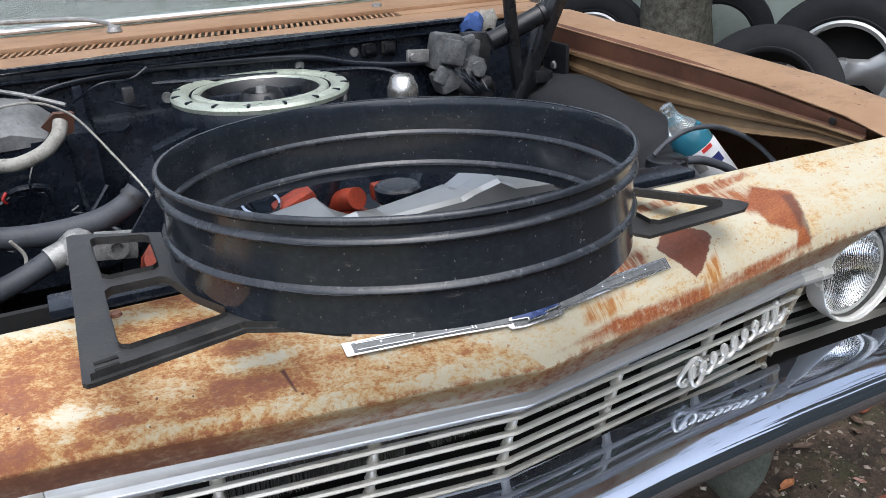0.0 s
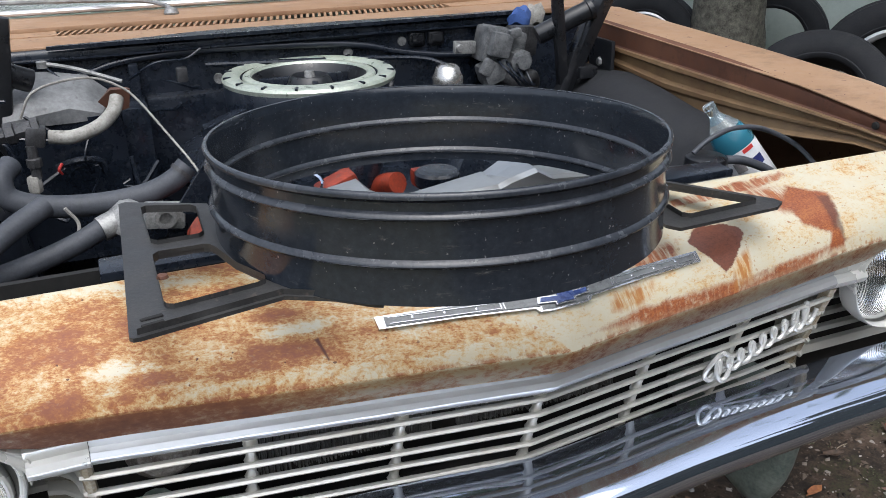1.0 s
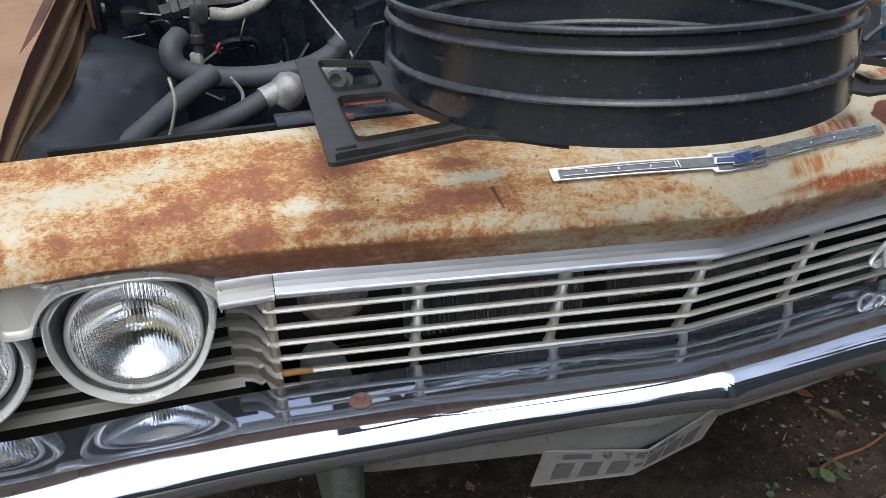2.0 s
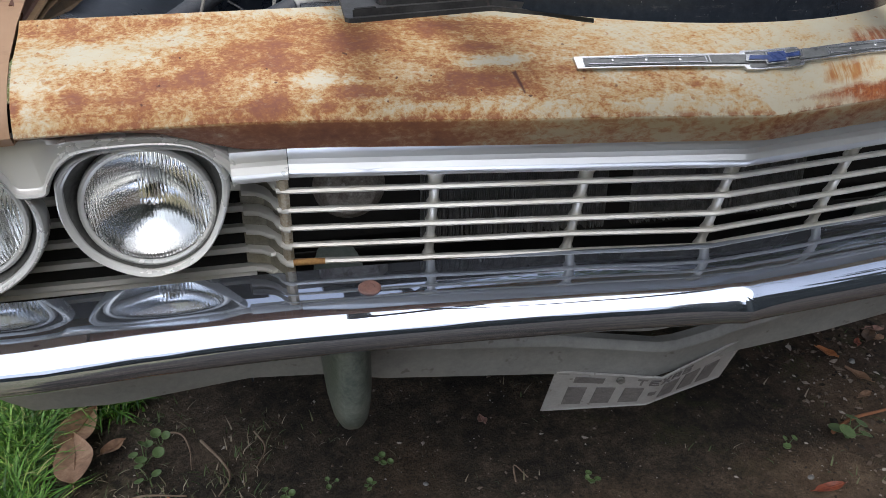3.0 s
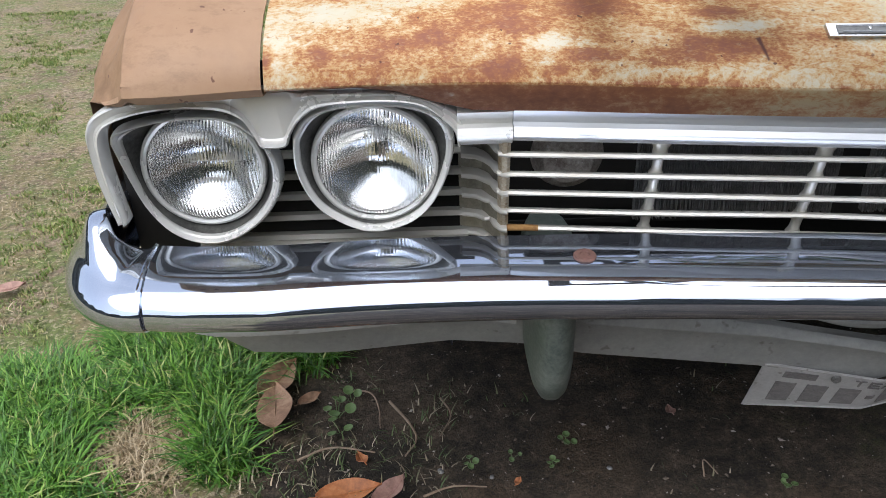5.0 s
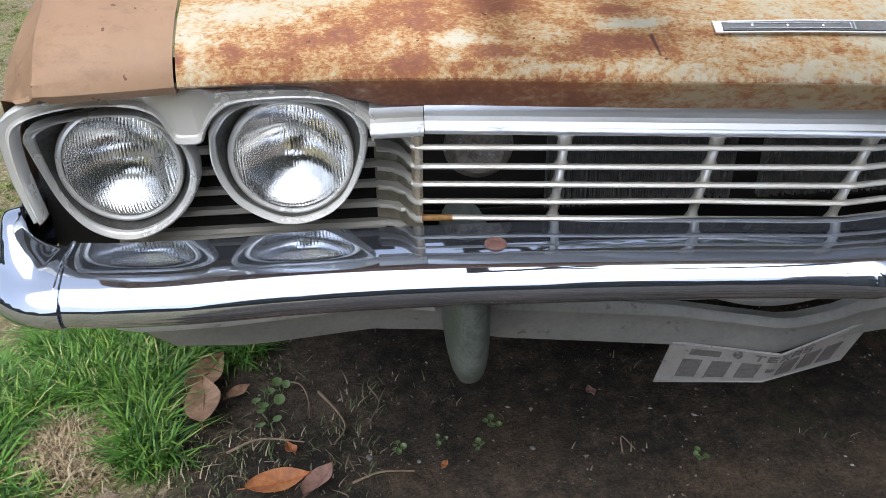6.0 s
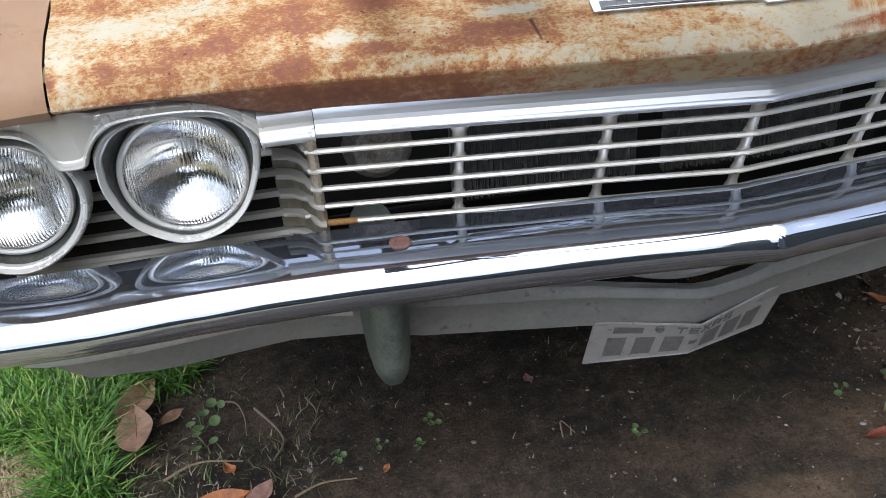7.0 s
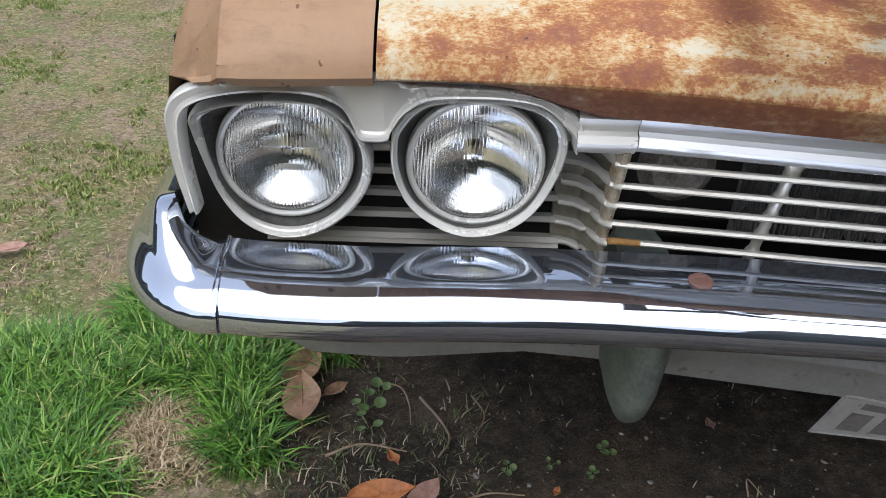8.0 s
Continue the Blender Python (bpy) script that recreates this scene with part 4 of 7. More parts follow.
def on_nose(outline, lift, thick):
    """A thin slab laid on the nose panel; outline as (x, distance behind the edge)."""
    outline = [(0.006 + 0.985 * x, u + 0.003) for x, u in outline]
    n = len(outline)
    bm = bmesh.new()
    if sum(p[0] * q[1] - q[0] * p[1] for p, q in zip(outline, outline[1:] + outline[:1])) < 0:
        outline = outline[::-1]
    lo = [bm.verts.new(nose_point(x, u, 0) + NOSE_N * lift) for x, u in outline]
    hi = [bm.verts.new(nose_point(x, u, 0) + NOSE_N * (lift + thick)) for x, u in outline]
    for k in range(n):
        bm.faces.new((lo[k], lo[(k + 1) % n], hi[(k + 1) % n], hi[k]))
    bmesh.ops.triangle_fill(bm, use_beauty=True, edges=[e for e in bm.edges if all(v in hi for v in e.verts)])
    bmesh.ops.triangle_fill(bm, use_beauty=True, edges=[e for e in bm.edges if all(v in lo for v in e.verts)])
    return bm


def mirrored(half):
    return half + [(-x, u) for x, u in half[::-1]]


emblem = part("hood_emblem", on_nose(mirrored([(0.018, 0.0218), (0.033, 0.0218), (0.036, 0.0250), (0.12, 0.0250), (0.208, 0.0240), (0.209, 0.0370), (0.12, 0.0392), (0.036, 0.0392), (0.033, 0.0425), (0.015, 0.0430)]), 0.0, 0.006), EMBLEM_TRIM, car, "long chrome emblem bar with grey inlays and a blue badge", 30)
for s in (-1, 1):
    part("inlay", on_nose([(s * 0.0300, 0.0268), (s * 0.12, 0.0268), (s * 0.200, 0.0258), (s * 0.200, 0.0352), (s * 0.12, 0.0374), (s * 0.0300, 0.0374)], 0.006, 0.0006), EMBLEM_DARK, emblem)
    for x0, x1, u0, u1 in ((0.0725, 0.196, 0.0283, 0.0290), (0.0725, 0.196, 0.0350, 0.0357), (0.0725, 0.0737, 0.0290, 0.0350), (0.0690, 0.0702, 0.0275, 0.0368)):
        d = 0.0012 if x1 > 0.1 else 0.0
        part("inlay_line", on_nose([(s * x0, u0), (s * x1, u0 - d), (s * x1, u1 - d), (s * x0, u1)], 0.0066, 0.0007), EMBLEM_TRIM, emblem)
    for x in (0.10, 0.135, 0.17):
        part("rivet", turned([(0.0020, 0), (0.0015, 0.0012), (0.0, 0.0015)], 10, Matrix.Translation(nose_point(0.006 + 0.985 * s * x, 0.0345, 0) + NOSE_N * 0.0064) @ pose(0, 0, 0, 38)), EMBLEM_TRIM, emblem)
part("middle_inlay", on_nose(mirrored([(0.018, 0.0234), (0.0290, 0.0234), (0.0290, 0.0408), (0.015, 0.0412)]), 0.006, 0.0005), EMBLEM_DARK, emblem)
part("badge_rim", on_nose([(-0.0335, 0.0285), (-0.013, 0.0285), (-0.013, 0.0254), (0.013, 0.0254), (0.013, 0.0285), (0.0335, 0.0285), (0.0365, 0.0362), (0.016, 0.0362), (0.016, 0.0394), (-0.010, 0.0394), (-0.010, 0.0362), (-0.0305, 0.0362)], 0.0066, 0.0016), EMBLEM_TRIM, emblem)
part("badge", on_nose([(-0.0300, 0.0300), (-0.0108, 0.0300), (-0.0108, 0.0268), (0.0108, 0.0268), (0.0108, 0.0300), (0.0305, 0.0300), (0.0325, 0.0348), (0.0134, 0.0348), (0.0134, 0.0381), (-0.0076, 0.0381), (-0.0076, 0.0348), (-0.0272, 0.0348)], 0.0082, 0.0006), BLUE, emblem, "blue enamel badge")

# the cursive mark on the bars, kept as a plain looping rod
script_pts = []
for i in range(91):
    t = i / 90
    x = 0.285 + 0.185 * t
    loop = math.sin(t * 2 * math.pi * 9.0)
    script_pts.append((x + 0.007 * math.cos(t * 2 * math.pi * 9.0), grille_y(x, 0.69) - 0.016, 0.668 + 0.048 * t + (0.019 if i < 12 or i > 70 else 0.012) * loop))
script = part("script_badge", tube(script_pts, 0.0034, 8, 2), BEZEL, grille, "cream metal cursive badge fixed across the bars")
part("underline", tube([(0.285, grille_y(0.285, 0.66) - 0.014, 0.652), (0.30, grille_y(0.3, 0.66) - 0.014, 0.660), (0.40, grille_y(0.40, 0.68) - 0.014, 0.680), (0.47, grille_y(0.47, 0.69) - 0.014, 0.705)], 0.0022, 8, 5), BEZEL, script)
part("capital", tube([(0.305, grille_y(0.3, 0.69) - 0.016, 0.692), (0.293, grille_y(0.29, 0.69) - 0.016, 0.697), (0.279, grille_y(0.28, 0.68) - 0.016, 0.682), (0.276, grille_y(0.28, 0.66) - 0.016, 0.661), (0.287, grille_y(0.28, 0.66) - 0.016, 0.652), (0.302, grille_y(0.3, 0.66) - 0.016, 0.664)], 0.0034, 8, 6), BEZEL, script)


def plate_point(u, v, off=0.0):
    """u across from -0.5 to 0.5, v down from 0 to 1, on the plate bent at its middle."""
    x = 0.0110 + u * 0.302
    y = 0.113 + 0.24 * abs(u * 0.302) + 0.052 * v - 0.012 * (1 - abs(u) * 2) * v
    z = 0.357 + max(0.0, u) * 0.040 + 0.016 * abs(u) - (0.117 - 0.034 * (1 - abs(u) * 2)) * v
    return Vector((x, y - off, z - off * 0.35))


def plate_piece(u0, u1, v0, v1, off, thick, nu=2, nv=1, skew=0.0):
    rows = []
    for i in range(nu + 1):
        u = u0 + (u1 - u0) * i / nu
        rows.append([plate_point(u, v0 + (v1 - v0) * k / nv, off) for k in range(nv + 1)])
    return skin(rows, -thick)


plate = part("licence_plate", plate_piece(-0.5, 0.5, 0.0, 1.0, 0.0, 0.0012, 24, 4), PLATE, car, "dirty white licence plate bent in the middle")
part("rim", join(plate_piece(-0.495, 0.495, 0.01, 0.035, 0.0012, 0.001, 24), plate_piece(-0.495, 0.495, 0.965, 0.99, 0.0012, 0.001, 24), plate_piece(-0.495, -0.483, 0.03, 0.97, 0.0012, 0.001), plate_piece(0.483, 0.495, 0.03, 0.97, 0.0012, 0.001)), PLATE, plate)
# plain bars where the number stands
for k, u in enumerate((-0.37, -0.235, -0.10, 0.10, 0.225, 0.345)):
    part("number_bar", plate_piece(u - 0.045, u + 0.045, 0.36, 0.82, 0.0016, 0.001, 3), INK, plate)
part("number_bar", plate_piece(-0.02, 0.02, 0.52, 0.62, 0.0016, 0.001), INK, plate)
part("number_bar", plate_piece(-0.40, -0.26, 0.10, 0.24, 0.0016, 0.001), INK, plate)
LETTERS = {"T": ((0, 0, 1, 0.2), (0.4, 0, 0.6, 1)), "E": ((0, 0, 0.22, 1), (0, 0, 1, 0.2), (0, 0.4, 0.85, 0.6), (0, 0.8, 1, 1)), "A": ((0, 0.15, 0.22, 1), (0.78, 0.15, 1, 1), (0.1, 0, 0.9, 0.2), (0, 0.5, 1, 0.68)), "S": ((0, 0, 1, 0.2), (0, 0, 0.22, 0.55), (0, 0.4, 1, 0.6), (0.78, 0.5, 1, 1), (0, 0.8, 1, 1))}
for k, ch in enumerate("TEXAS"):
    u0, w, v0, h = -0.105 + k * 0.062, 0.046, 0.09, 0.18
    if ch == "X":
        pieces = []
        for i in range(6):
            a = i / 6
            pieces += [(a, a, a + 0.22, a + 0.18), (0.78 - a, a, 1 - a, a + 0.18)]
    else:
        pieces = LETTERS[ch]
    part("letter", join(*[plate_piece(u0 + w * a, u0 + w * c, v0 + h * b, v0 + h * d, 0.0016 + 0.0001 * n, 0.001) for n, (a, b, c, d) in enumerate(pieces)]), INK, plate)
part("plate_bolt", turned([(0.0, 0.0), (0.007, 0.0), (0.006, 0.004), (0.0, 0.005)], 12, Matrix.Translation(plate_point(-0.19, 0.10, 0.002)) @ pose(0, 0, 0, 100)), CAST, plate)

strip_pts = [(-0.42, 0.125, 0.492), (-0.39, 0.12, 0.487), (-0.286, 0.12, 0.478), (-0.186, 0.12, 0.474), (-0.153, 0.12, 0.477), (-0.119, 0.12, 0.469), (-0.06, 0.12, 0.450), (-0.014, 0.12, 0.444), (0.03, 0.118, 0.450), (0.10, 0.12, 0.462), (0.2, 0.125, 0.474), (0.4, 0.13, 0.487)]
rings = [[(q.x, q.y + a, q.z + b) for a, b in ((0.02, 0.006), (0.0, 0.007), (-0.003, 0.003), (-0.002, -0.004), (0.004, -0.008), (0.02, -0.008))] for q in spline(strip_pts, 6)]
part("lower_strip", loft(rings), GREY, car, "bent grey trim strip under the bumper")
part("strip_post", loft([[(0.008 - w, 0.112 + (0.52 - z) * 0.1, z), (0.008 + w, 0.112 + (0.52 - z) * 0.1, z), (0.008 + w, 0.12, z), (0.008 - w, 0.12, z)] for z, w in ((0.53, 0.006), (0.51, 0.004), (0.47, 0.004), (0.455, 0.009))]), GREY, car)
part("valance_strip", skin([[(x, val_y(x) - 0.017 + a, lerp([(-0.91, 0.470), (-0.87, 0.462), (-0.76, 0.468), (-0.60, 0.474), (-0.53, 0.470), (-0.48, 0.458)], x) + b) for a, b in ((0.02, 0.020), (0.006, 0.016), (0.0, 0.006), (0.001, -0.004), (0.01, -0.008))] for x in (-0.905, -0.88, -0.84, -0.76, -0.68, -0.60, -0.53, -0.485)], 0.0012), STRIP_GREY, val, "lighter grey strip along the valance")

# ---- cowl ----
cowl = part("cowl", join(box(1.60, 0.135, 0.012, pose(0, 1.2175, 0.988), 0.003), box(1.60, 0.25, 0.012, pose(0, 1.465, 0.995, -2), 0.003), box(0.32, 0.06, 0.012, pose(-0.64, 1.3125, 0.9905), 0.002), box(0.37, 0.06, 0.012, pose(0.615, 1.3125, 0.9905), 0.002)), TAN, car, "tan cowl panel with a long row of vent slots")
part("front_lip", loft([[(x, 1.150 + a, 0.985 - 0.004 * abs(x) + b) for a, b in ((0.02, 0.009), (0.0, 0.007), (-0.006, 0.003), (-0.008, -0.003), (-0.009, -0.010), (-0.016, -0.012), (-0.016, -0.015), (0.02, -0.015))] for x in (-0.80, -0.4, 0, 0.4, 0.56)]), ENGINE_BLACK, cowl, "black painted front edge of the cowl")
slats = None
for i in range(63):
    b = box(0.006, 0.062, 0.010, pose(-0.475 + 0.0144 * i, 1.3125, 0.9905, 0, 0, -14), 0.0)
    slats = join(slats, b) if slats else b
part("vent_slats", slats, TAN, cowl)
part("vent_well", box(0.93, 0.07, 0.01, pose(-0.03, 1.3125, 0.955), 0), DARK, cowl)
nozzle = part("washer_nozzle", join(turned([(0.0, 0), (0.016, 0), (0.018, 0.006), (0.013, 0.016), (0.0, 0.020)], 18, pose(-0.225, 1.44, 1.0)), tube([(-0.225, 1.44, 1.012), (-0.24, 1.47, 1.022), (-0.30, 1.52, 1.03), (-0.46, 1.57, 1.032), (-0.62, 1.60, 1.033)], 0.006, 8)), CAST, car, "chrome wiper arm on its pivot")
part("wiper_pivot", turned([(0.0, 0), (0.014, 0), (0.012, 0.012), (0.0, 0.015)], 16, pose(0.42, 1.42, 0.998)), CAST, car)
PANE = Mat("windscreen_glass", 0.05)
PANE.b.inputs["Transmission Weight"].default_value = 0.85
PANE.color(PANE.ramp(PANE.noise(3.0), (0.3, (0.62, 0.70, 0.66)), (0.7, (0.74, 0.80, 0.76))))
part("windscreen", skin([[(x, 1.575 + 0.05 * (x / 0.7) ** 2 + d * 1.25, 1.003 + d * 0.8) for d in (0.0, 0.12, 0.25, 0.38)] for x in (-0.70, -0.45, -0.2, 0.0, 0.2, 0.45, 0.70)], 0.005), PANE.m, car, "dusty greenish windscreen")
# pale tone stands in for the band of sky mirrored in the windscreen
part("dashboard", box(1.35, 0.34, 0.04, pose(0, 1.83, 0.955), 0.015), make_plain("sky_band_mint_dash", (0.30, 0.36, 0.33), (0.46, 0.52, 0.48), 0.6, 8, 0.1), car, "pale green dashboard, toned as the sky reflected in the glass")
part("dash_pad", tube([(-0.75, 1.93, 0.985), (-0.55, 1.90, 1.02), (-0.40, 1.90, 1.035), (-0.25, 1.90, 1.04), (-0.08, 1.92, 1.055), (0.1, 2.0, 1.06)], 0.035, 14), BLACK, car, "padded dark dash roll behind the windscreen")
part("screen_trim", tube([(-0.72, 1.585, 1.008), (-0.4, 1.572, 1.010), (0, 1.566, 1.011), (0.4, 1.572, 1.010), (0.72, 1.585, 1.008)], 0.007, 8), ALU, car, "bright trim under the windscreen")
wall = part("firewall", join(box(1.52, 0.02, 0.73, pose(0, 1.163, 0.612), 0.004), box(0.34, 0.05, 0.4, pose(-0.16, 1.14, 0.68), 0.012), box(0.02, 0.03, 0.30, pose(-0.345, 1.145, 0.80), 0.006)), ENGINE_BLACK, car, "black painted firewall with pressed ribs")
part("pressed_rib", tube([(-0.46, 1.146, 0.925), (-0.379, 1.146, 0.951), (-0.27, 1.146, 0.962), (-0.124, 1.146, 0.962), (0.056, 1.146, 0.955), (0.157, 1.146, 0.944), (0.236, 1.146, 0.924), (0.36, 1.146, 0.905), (0.50, 1.146, 0.90)], 0.008, 10), HOUSING, wall)
part("lapped_flange", slab([(-0.50, 1.128), (0.56, 1.128), (0.56, 1.145), (0.3, 1.156), (0.1, 1.176), (-0.1, 1.186), (-0.2, 1.184), (-0.30, 1.160), (-0.38, 1.146), (-0.50, 1.138)], 0.9900, 0.9975), ENGINE_BLACK, wall)
part("seam_flange", loft([[(x, 1.150 + a, 0.962 + b) for a, b in ((0.0, 0.014), (-0.006, 0.012), (-0.009, 0.006), (-0.004, 0.0), (0.002, 0.0))] for x in (-0.74, -0.3, 0.1, 0.5)]), HOUSING, wall)
for x in (0.285, 0.333):
    part("grommet", join(box(0.040, 0.012, 0.036, pose(x, 1.148, 0.948), 0.009, 3), box(0.026, 0.008, 0.020, pose(x, 1.141, 0.948), 0.004, 2)), BLACK, wall)
part("wall_screw", turned([(0.0, 0.004), (0.004, 0.004), (0.011, 0.006), (0.011, 0.0), (0.0, 0.0)], 14, pose(-0.178, 1.115, 0.908, 90)), CAST, wall)
part("wire_holder", box(0.022, 0.02, 0.03, pose(-0.253, 1.105, 0.925), 0.004), FITTING, wall)
rngc = random.Random(77)
for k in range(14):
    x, z = rngc.uniform(-0.62, -0.22), rngc.uniform(0.80, 0.95)
    dx, dz = rngc.uniform(0.03, 0.09), rngc.uniform(-0.05, 0.03)
    part("loom_wire", tube([(x - dx, 1.12, z - dz), (x - dx * 0.3, 1.09 - 0.03 * rngc.random(), z + 0.012), (x + dx * 0.5, 1.10, z + dz * 0.4), (x + dx, 1.12, z + dz)], rngc.uniform(0.002, 0.0055), 6, 5), ENGINE_BLACK, wall)
for s in (-1, 1):
    tops = [(0.19, 0.904), (0.355, 0.922), (0.65, 0.943), (1.10, 0.957), (1.16, 0.958)]
    steps = [(0.19, 0.890), (0.322, 0.897), (0.65, 0.904), (1.16, 0.912)]
    lows = [(0.19, 0.868), (0.29, 0.866), (0.47, 0.838), (0.65, 0.818), (0.815, 0.808), (1.08, 0.838), (1.16, 0.845)]
    ys = [0.195, 0.29, 0.4, 0.5, 0.6, 0.7, 0.82, 0.95, 1.08, 1.155]
    part("fender_flange", skin([[(s * 0.768, y, lerp(tops, y) + 0.006), (s * 0.757, y, lerp(tops, y) + 0.001), (s * 0.756, y, lerp(tops, y) - 0.006), (s * 0.759, y, lerp(steps, y) + 0.003), (s * 0.757, y, lerp(steps, y))] for y in ys], 0.002), BROWN, car, "rust-brown inner edge of the fender", 30)
    rows = []
    for y in ys:
        a, b = lerp(steps, y), lerp(lows, y)
        rows.append([(s * x, y, b + (a - b) * t) for x, t in ((0.757, 1.0), (0.750, 0.985), (0.749, 0.90), (0.760, 0.82), (0.761, 0.62), (0.750, 0.55), (0.751, 0.45), (0.760, 0.36), (0.757, 0.12), (0.748, 0.0))])
    part("inner_fender", skin(rows, 0.002), GOLD, car, "faded gold inner fender with long pressed swages", 28)
    rows = []
    for y in ((0.22, 0.3, 0.42) if s < 0 else ()) + (0.55, 0.62, 0.68, 0.8, 0.92, 1.04, 1.155):
        bulge = math.sin(min(max((y - 0.55) / 0.62 if s > 0 else (y - 0.38) / 0.72, 0), 1) * math.pi)
        z1 = lerp(lows, y)
        rows.append([(s * 0.752, y, z1 + 0.004), (s * 0.725, y, z1 - 0.02 + (0.075 if s < 0 else 0.075) * bulge), (s * (0.69 - 0.02 * bulge), y, z1 - 0.04 + (0.090 if s < 0 else 0.095) * bulge), (s * (0.66 - 0.05 * bulge), y, 0.75 + 0.10 * bulge), (s * (0.63 - 0.05 * bulge), y, 0.68 + 0.09 * bulge), (s * 0.58, y, 0.58), (s * 0.57, y, 0.36)])
    part("wheel_housing", skin(rows, 0.003), HOUSING if s < 0 else TYRE, car, "glossy black inner wheel housing" if s < 0 else "dull black inner wheel housing", 60)
part("fender_bolt", turned([(0.0, 0.0), (0.007, 0.0), (0.006, 0.004), (0.0, 0.005)], 12, pose(0.755, 0.258, 0.905, 0, -90)), DARK, car)
# near-black sheet gives the bay its shaded bottom
part("engine_floor", box(1.4, 1.0, 0.02, pose(0, 0.72, 0.40), 0), DARK, car, "near-black sheet for the shaded bottom of the engine bay")

# ---- engine ----
engine = part("engine", join(box(0.50, 0.62, 0.28, pose(0.02, 0.86, 0.62), 0.03), box(0.16, 0.5, 0.10, pose(-0.20, 0.86, 0.76, 0, -25), 0.02), box(0.16, 0.5, 0.10, pose(0.22, 0.86, 0.76, 0, 25), 0.02)), ENGINE_BLACK, car, "greasy dark engine block with orange pump")
part("water_pump", join(turned([(0.0, 0.0), (0.05, 0.0), (0.05, 0.05), (0.03, 0.08), (0.0, 0.08)], 24, pose(0.02, 0.62, 0.74, 90)), box(0.07, 0.05, 0.03, pose(-0.075, 0.60, 0.815, 0, -22), 0.008), tube([(0.006, 0.63, 0.77), (0.010, 0.61, 0.80), (0.024, 0.57, 0.815)], 0.019, 14), box(0.03, 0.03, 0.03, pose(0.065, 0.57, 0.82), 0.008)), ORANGE, engine, "orange painted water pump")
part("coil", turned([(0.0, 0.0), (0.028, 0.0), (0.028, 0.09), (0.012, 0.10), (0.012, 0.12), (0.0, 0.12)], 20, pose(-0.02, 0.64, 0.80, 0, 20)), ENGINE_BLACK, engine)
part("chrome_ring", turned([(0.030, 0.0), (0.033, 0.003), (0.030, 0.006), (0.027, 0.003), (0.030, 0.0)], 24, pose(-0.13, 0.60, 0.825, 20), False), CHROME, engine)
part("engine_pipe", tube([(-0.30, 0.52, 0.80), (-0.30, 0.60, 0.76), (-0.28, 0.68, 0.74)], 0.03, 14), ORANGE, engine)
part("filler_cap", turned([(0.0, 0.0), (0.034, 0.0), (0.036, 0.004), (0.036, 0.020), (0.032, 0.024), (0.0, 0.025)], 28, pose(0.046, 0.445, 0.848)), ENGINE_BLACK, car, "round black filler cap")
part("filler_neck", turned([(0.029, -0.05), (0.029, -0.004), (0.026, 0.0), (0.0, 0.0)], 24, pose(0.046, 0.445, 0.846)), WHITE_HOSE, car)
SHEET = make_metal("crumpled_bare_steel", (0.50, 0.51, 0.52), 0.28, (0.25, 0.24, 0.22), 0.4, 0.8, 0.1)
folds = [(-0.29, 0.41, 0.858, 0.868), (-0.24, 0.42, 0.860, 0.872), (-0.10, 0.40, 0.893, 0.890), (-0.075, 0.365, 0.870, 0.895), (-0.03, 0.345, 0.880, 0.880), (0.08, 0.355, 0.892, 0.885), (0.10, 0.40, 0.872, 0.892), (0.14, 0.380, 0.907, 0.902), (0.165, 0.37, 0.884, 0.888), (0.29, 0.36, 0.880, 0.880)]
part("radiator_top", loft([[(x, 0.29, 0.82), (x, 0.29, zf), (x, 0.30, zf + 0.004), (x, (yr + 0.30) / 2, (zf + zr) / 2 + 0.002), (x, yr, zr), (x, yr - 0.004, 0.82)] for x, yr, zr, zf in folds]), SHEET, car, "crumpled bare grey radiator top", 12)
part("tie_bar", box(0.92, 0.05, 0.012, pose(0, 0.275, 0.868), 0.003), ENGINE_BLACK, car, "black radiator support bar")
part("support_plate", loft([[(-0.357, 0.345, 0.905), (-0.315, 0.345, 0.962), (-0.300, 0.345, 0.965), (-0.305, 0.345, 0.898), (-0.345, 0.345, 0.896)], [(-0.357, 0.352, 0.905), (-0.315, 0.352, 0.962), (-0.300, 0.352, 0.965), (-0.305, 0.352, 0.898), (-0.345, 0.352, 0.896)]]), ENGINE_BLACK, car, "black triangular support plate")
part("support_bracket", join(box(0.05, 0.03, 0.03, pose(-0.372, 0.36, 0.895, 0, 8), 0.004), turned([(0.008, 0), (0.014, 0), (0.014, 0.005), (0.008, 0.005)], 14, pose(-0.372, 0.344, 0.897, 90), False)), CAST, car)
air = part("air_cleaner", turned([(0.150, -0.02), (0.172, 0.0), (0.176, 0.008), (0.176, 0.078), (0.172, 0.084), (0.1, 0.060), (0.0, 0.060)], 56, pose(-0.010, 1.0, 0.835)), ENGINE_BLACK, car, "round black air cleaner with a pale steel lid", 40)
lid = part("lid", turned([(0.176, -0.004), (0.178, 0.004), (0.174, 0.010), (0.166, 0.012), (0.152, 0.0125), (0.147, 0.010), (0.141, 0.006)], 64, pose(-0.010, 1.0, 0.918), False), LID, air, "pale greenish metal lid ring with notched rim", 30)
part("inner_ring", turned([(0.137, 0.003), (0.135, 0.0075), (0.131, 0.009), (0.121, 0.0085), (0.1175, 0.004)], 64, pose(-0.010, 1.0, 0.918), False), LID, lid)
part("ring_groove", turned([(0.142, 0.003), (0.136, 0.002)], 48, pose(-0.010, 1.0, 0.918), False), ENGINE_BLACK, lid)
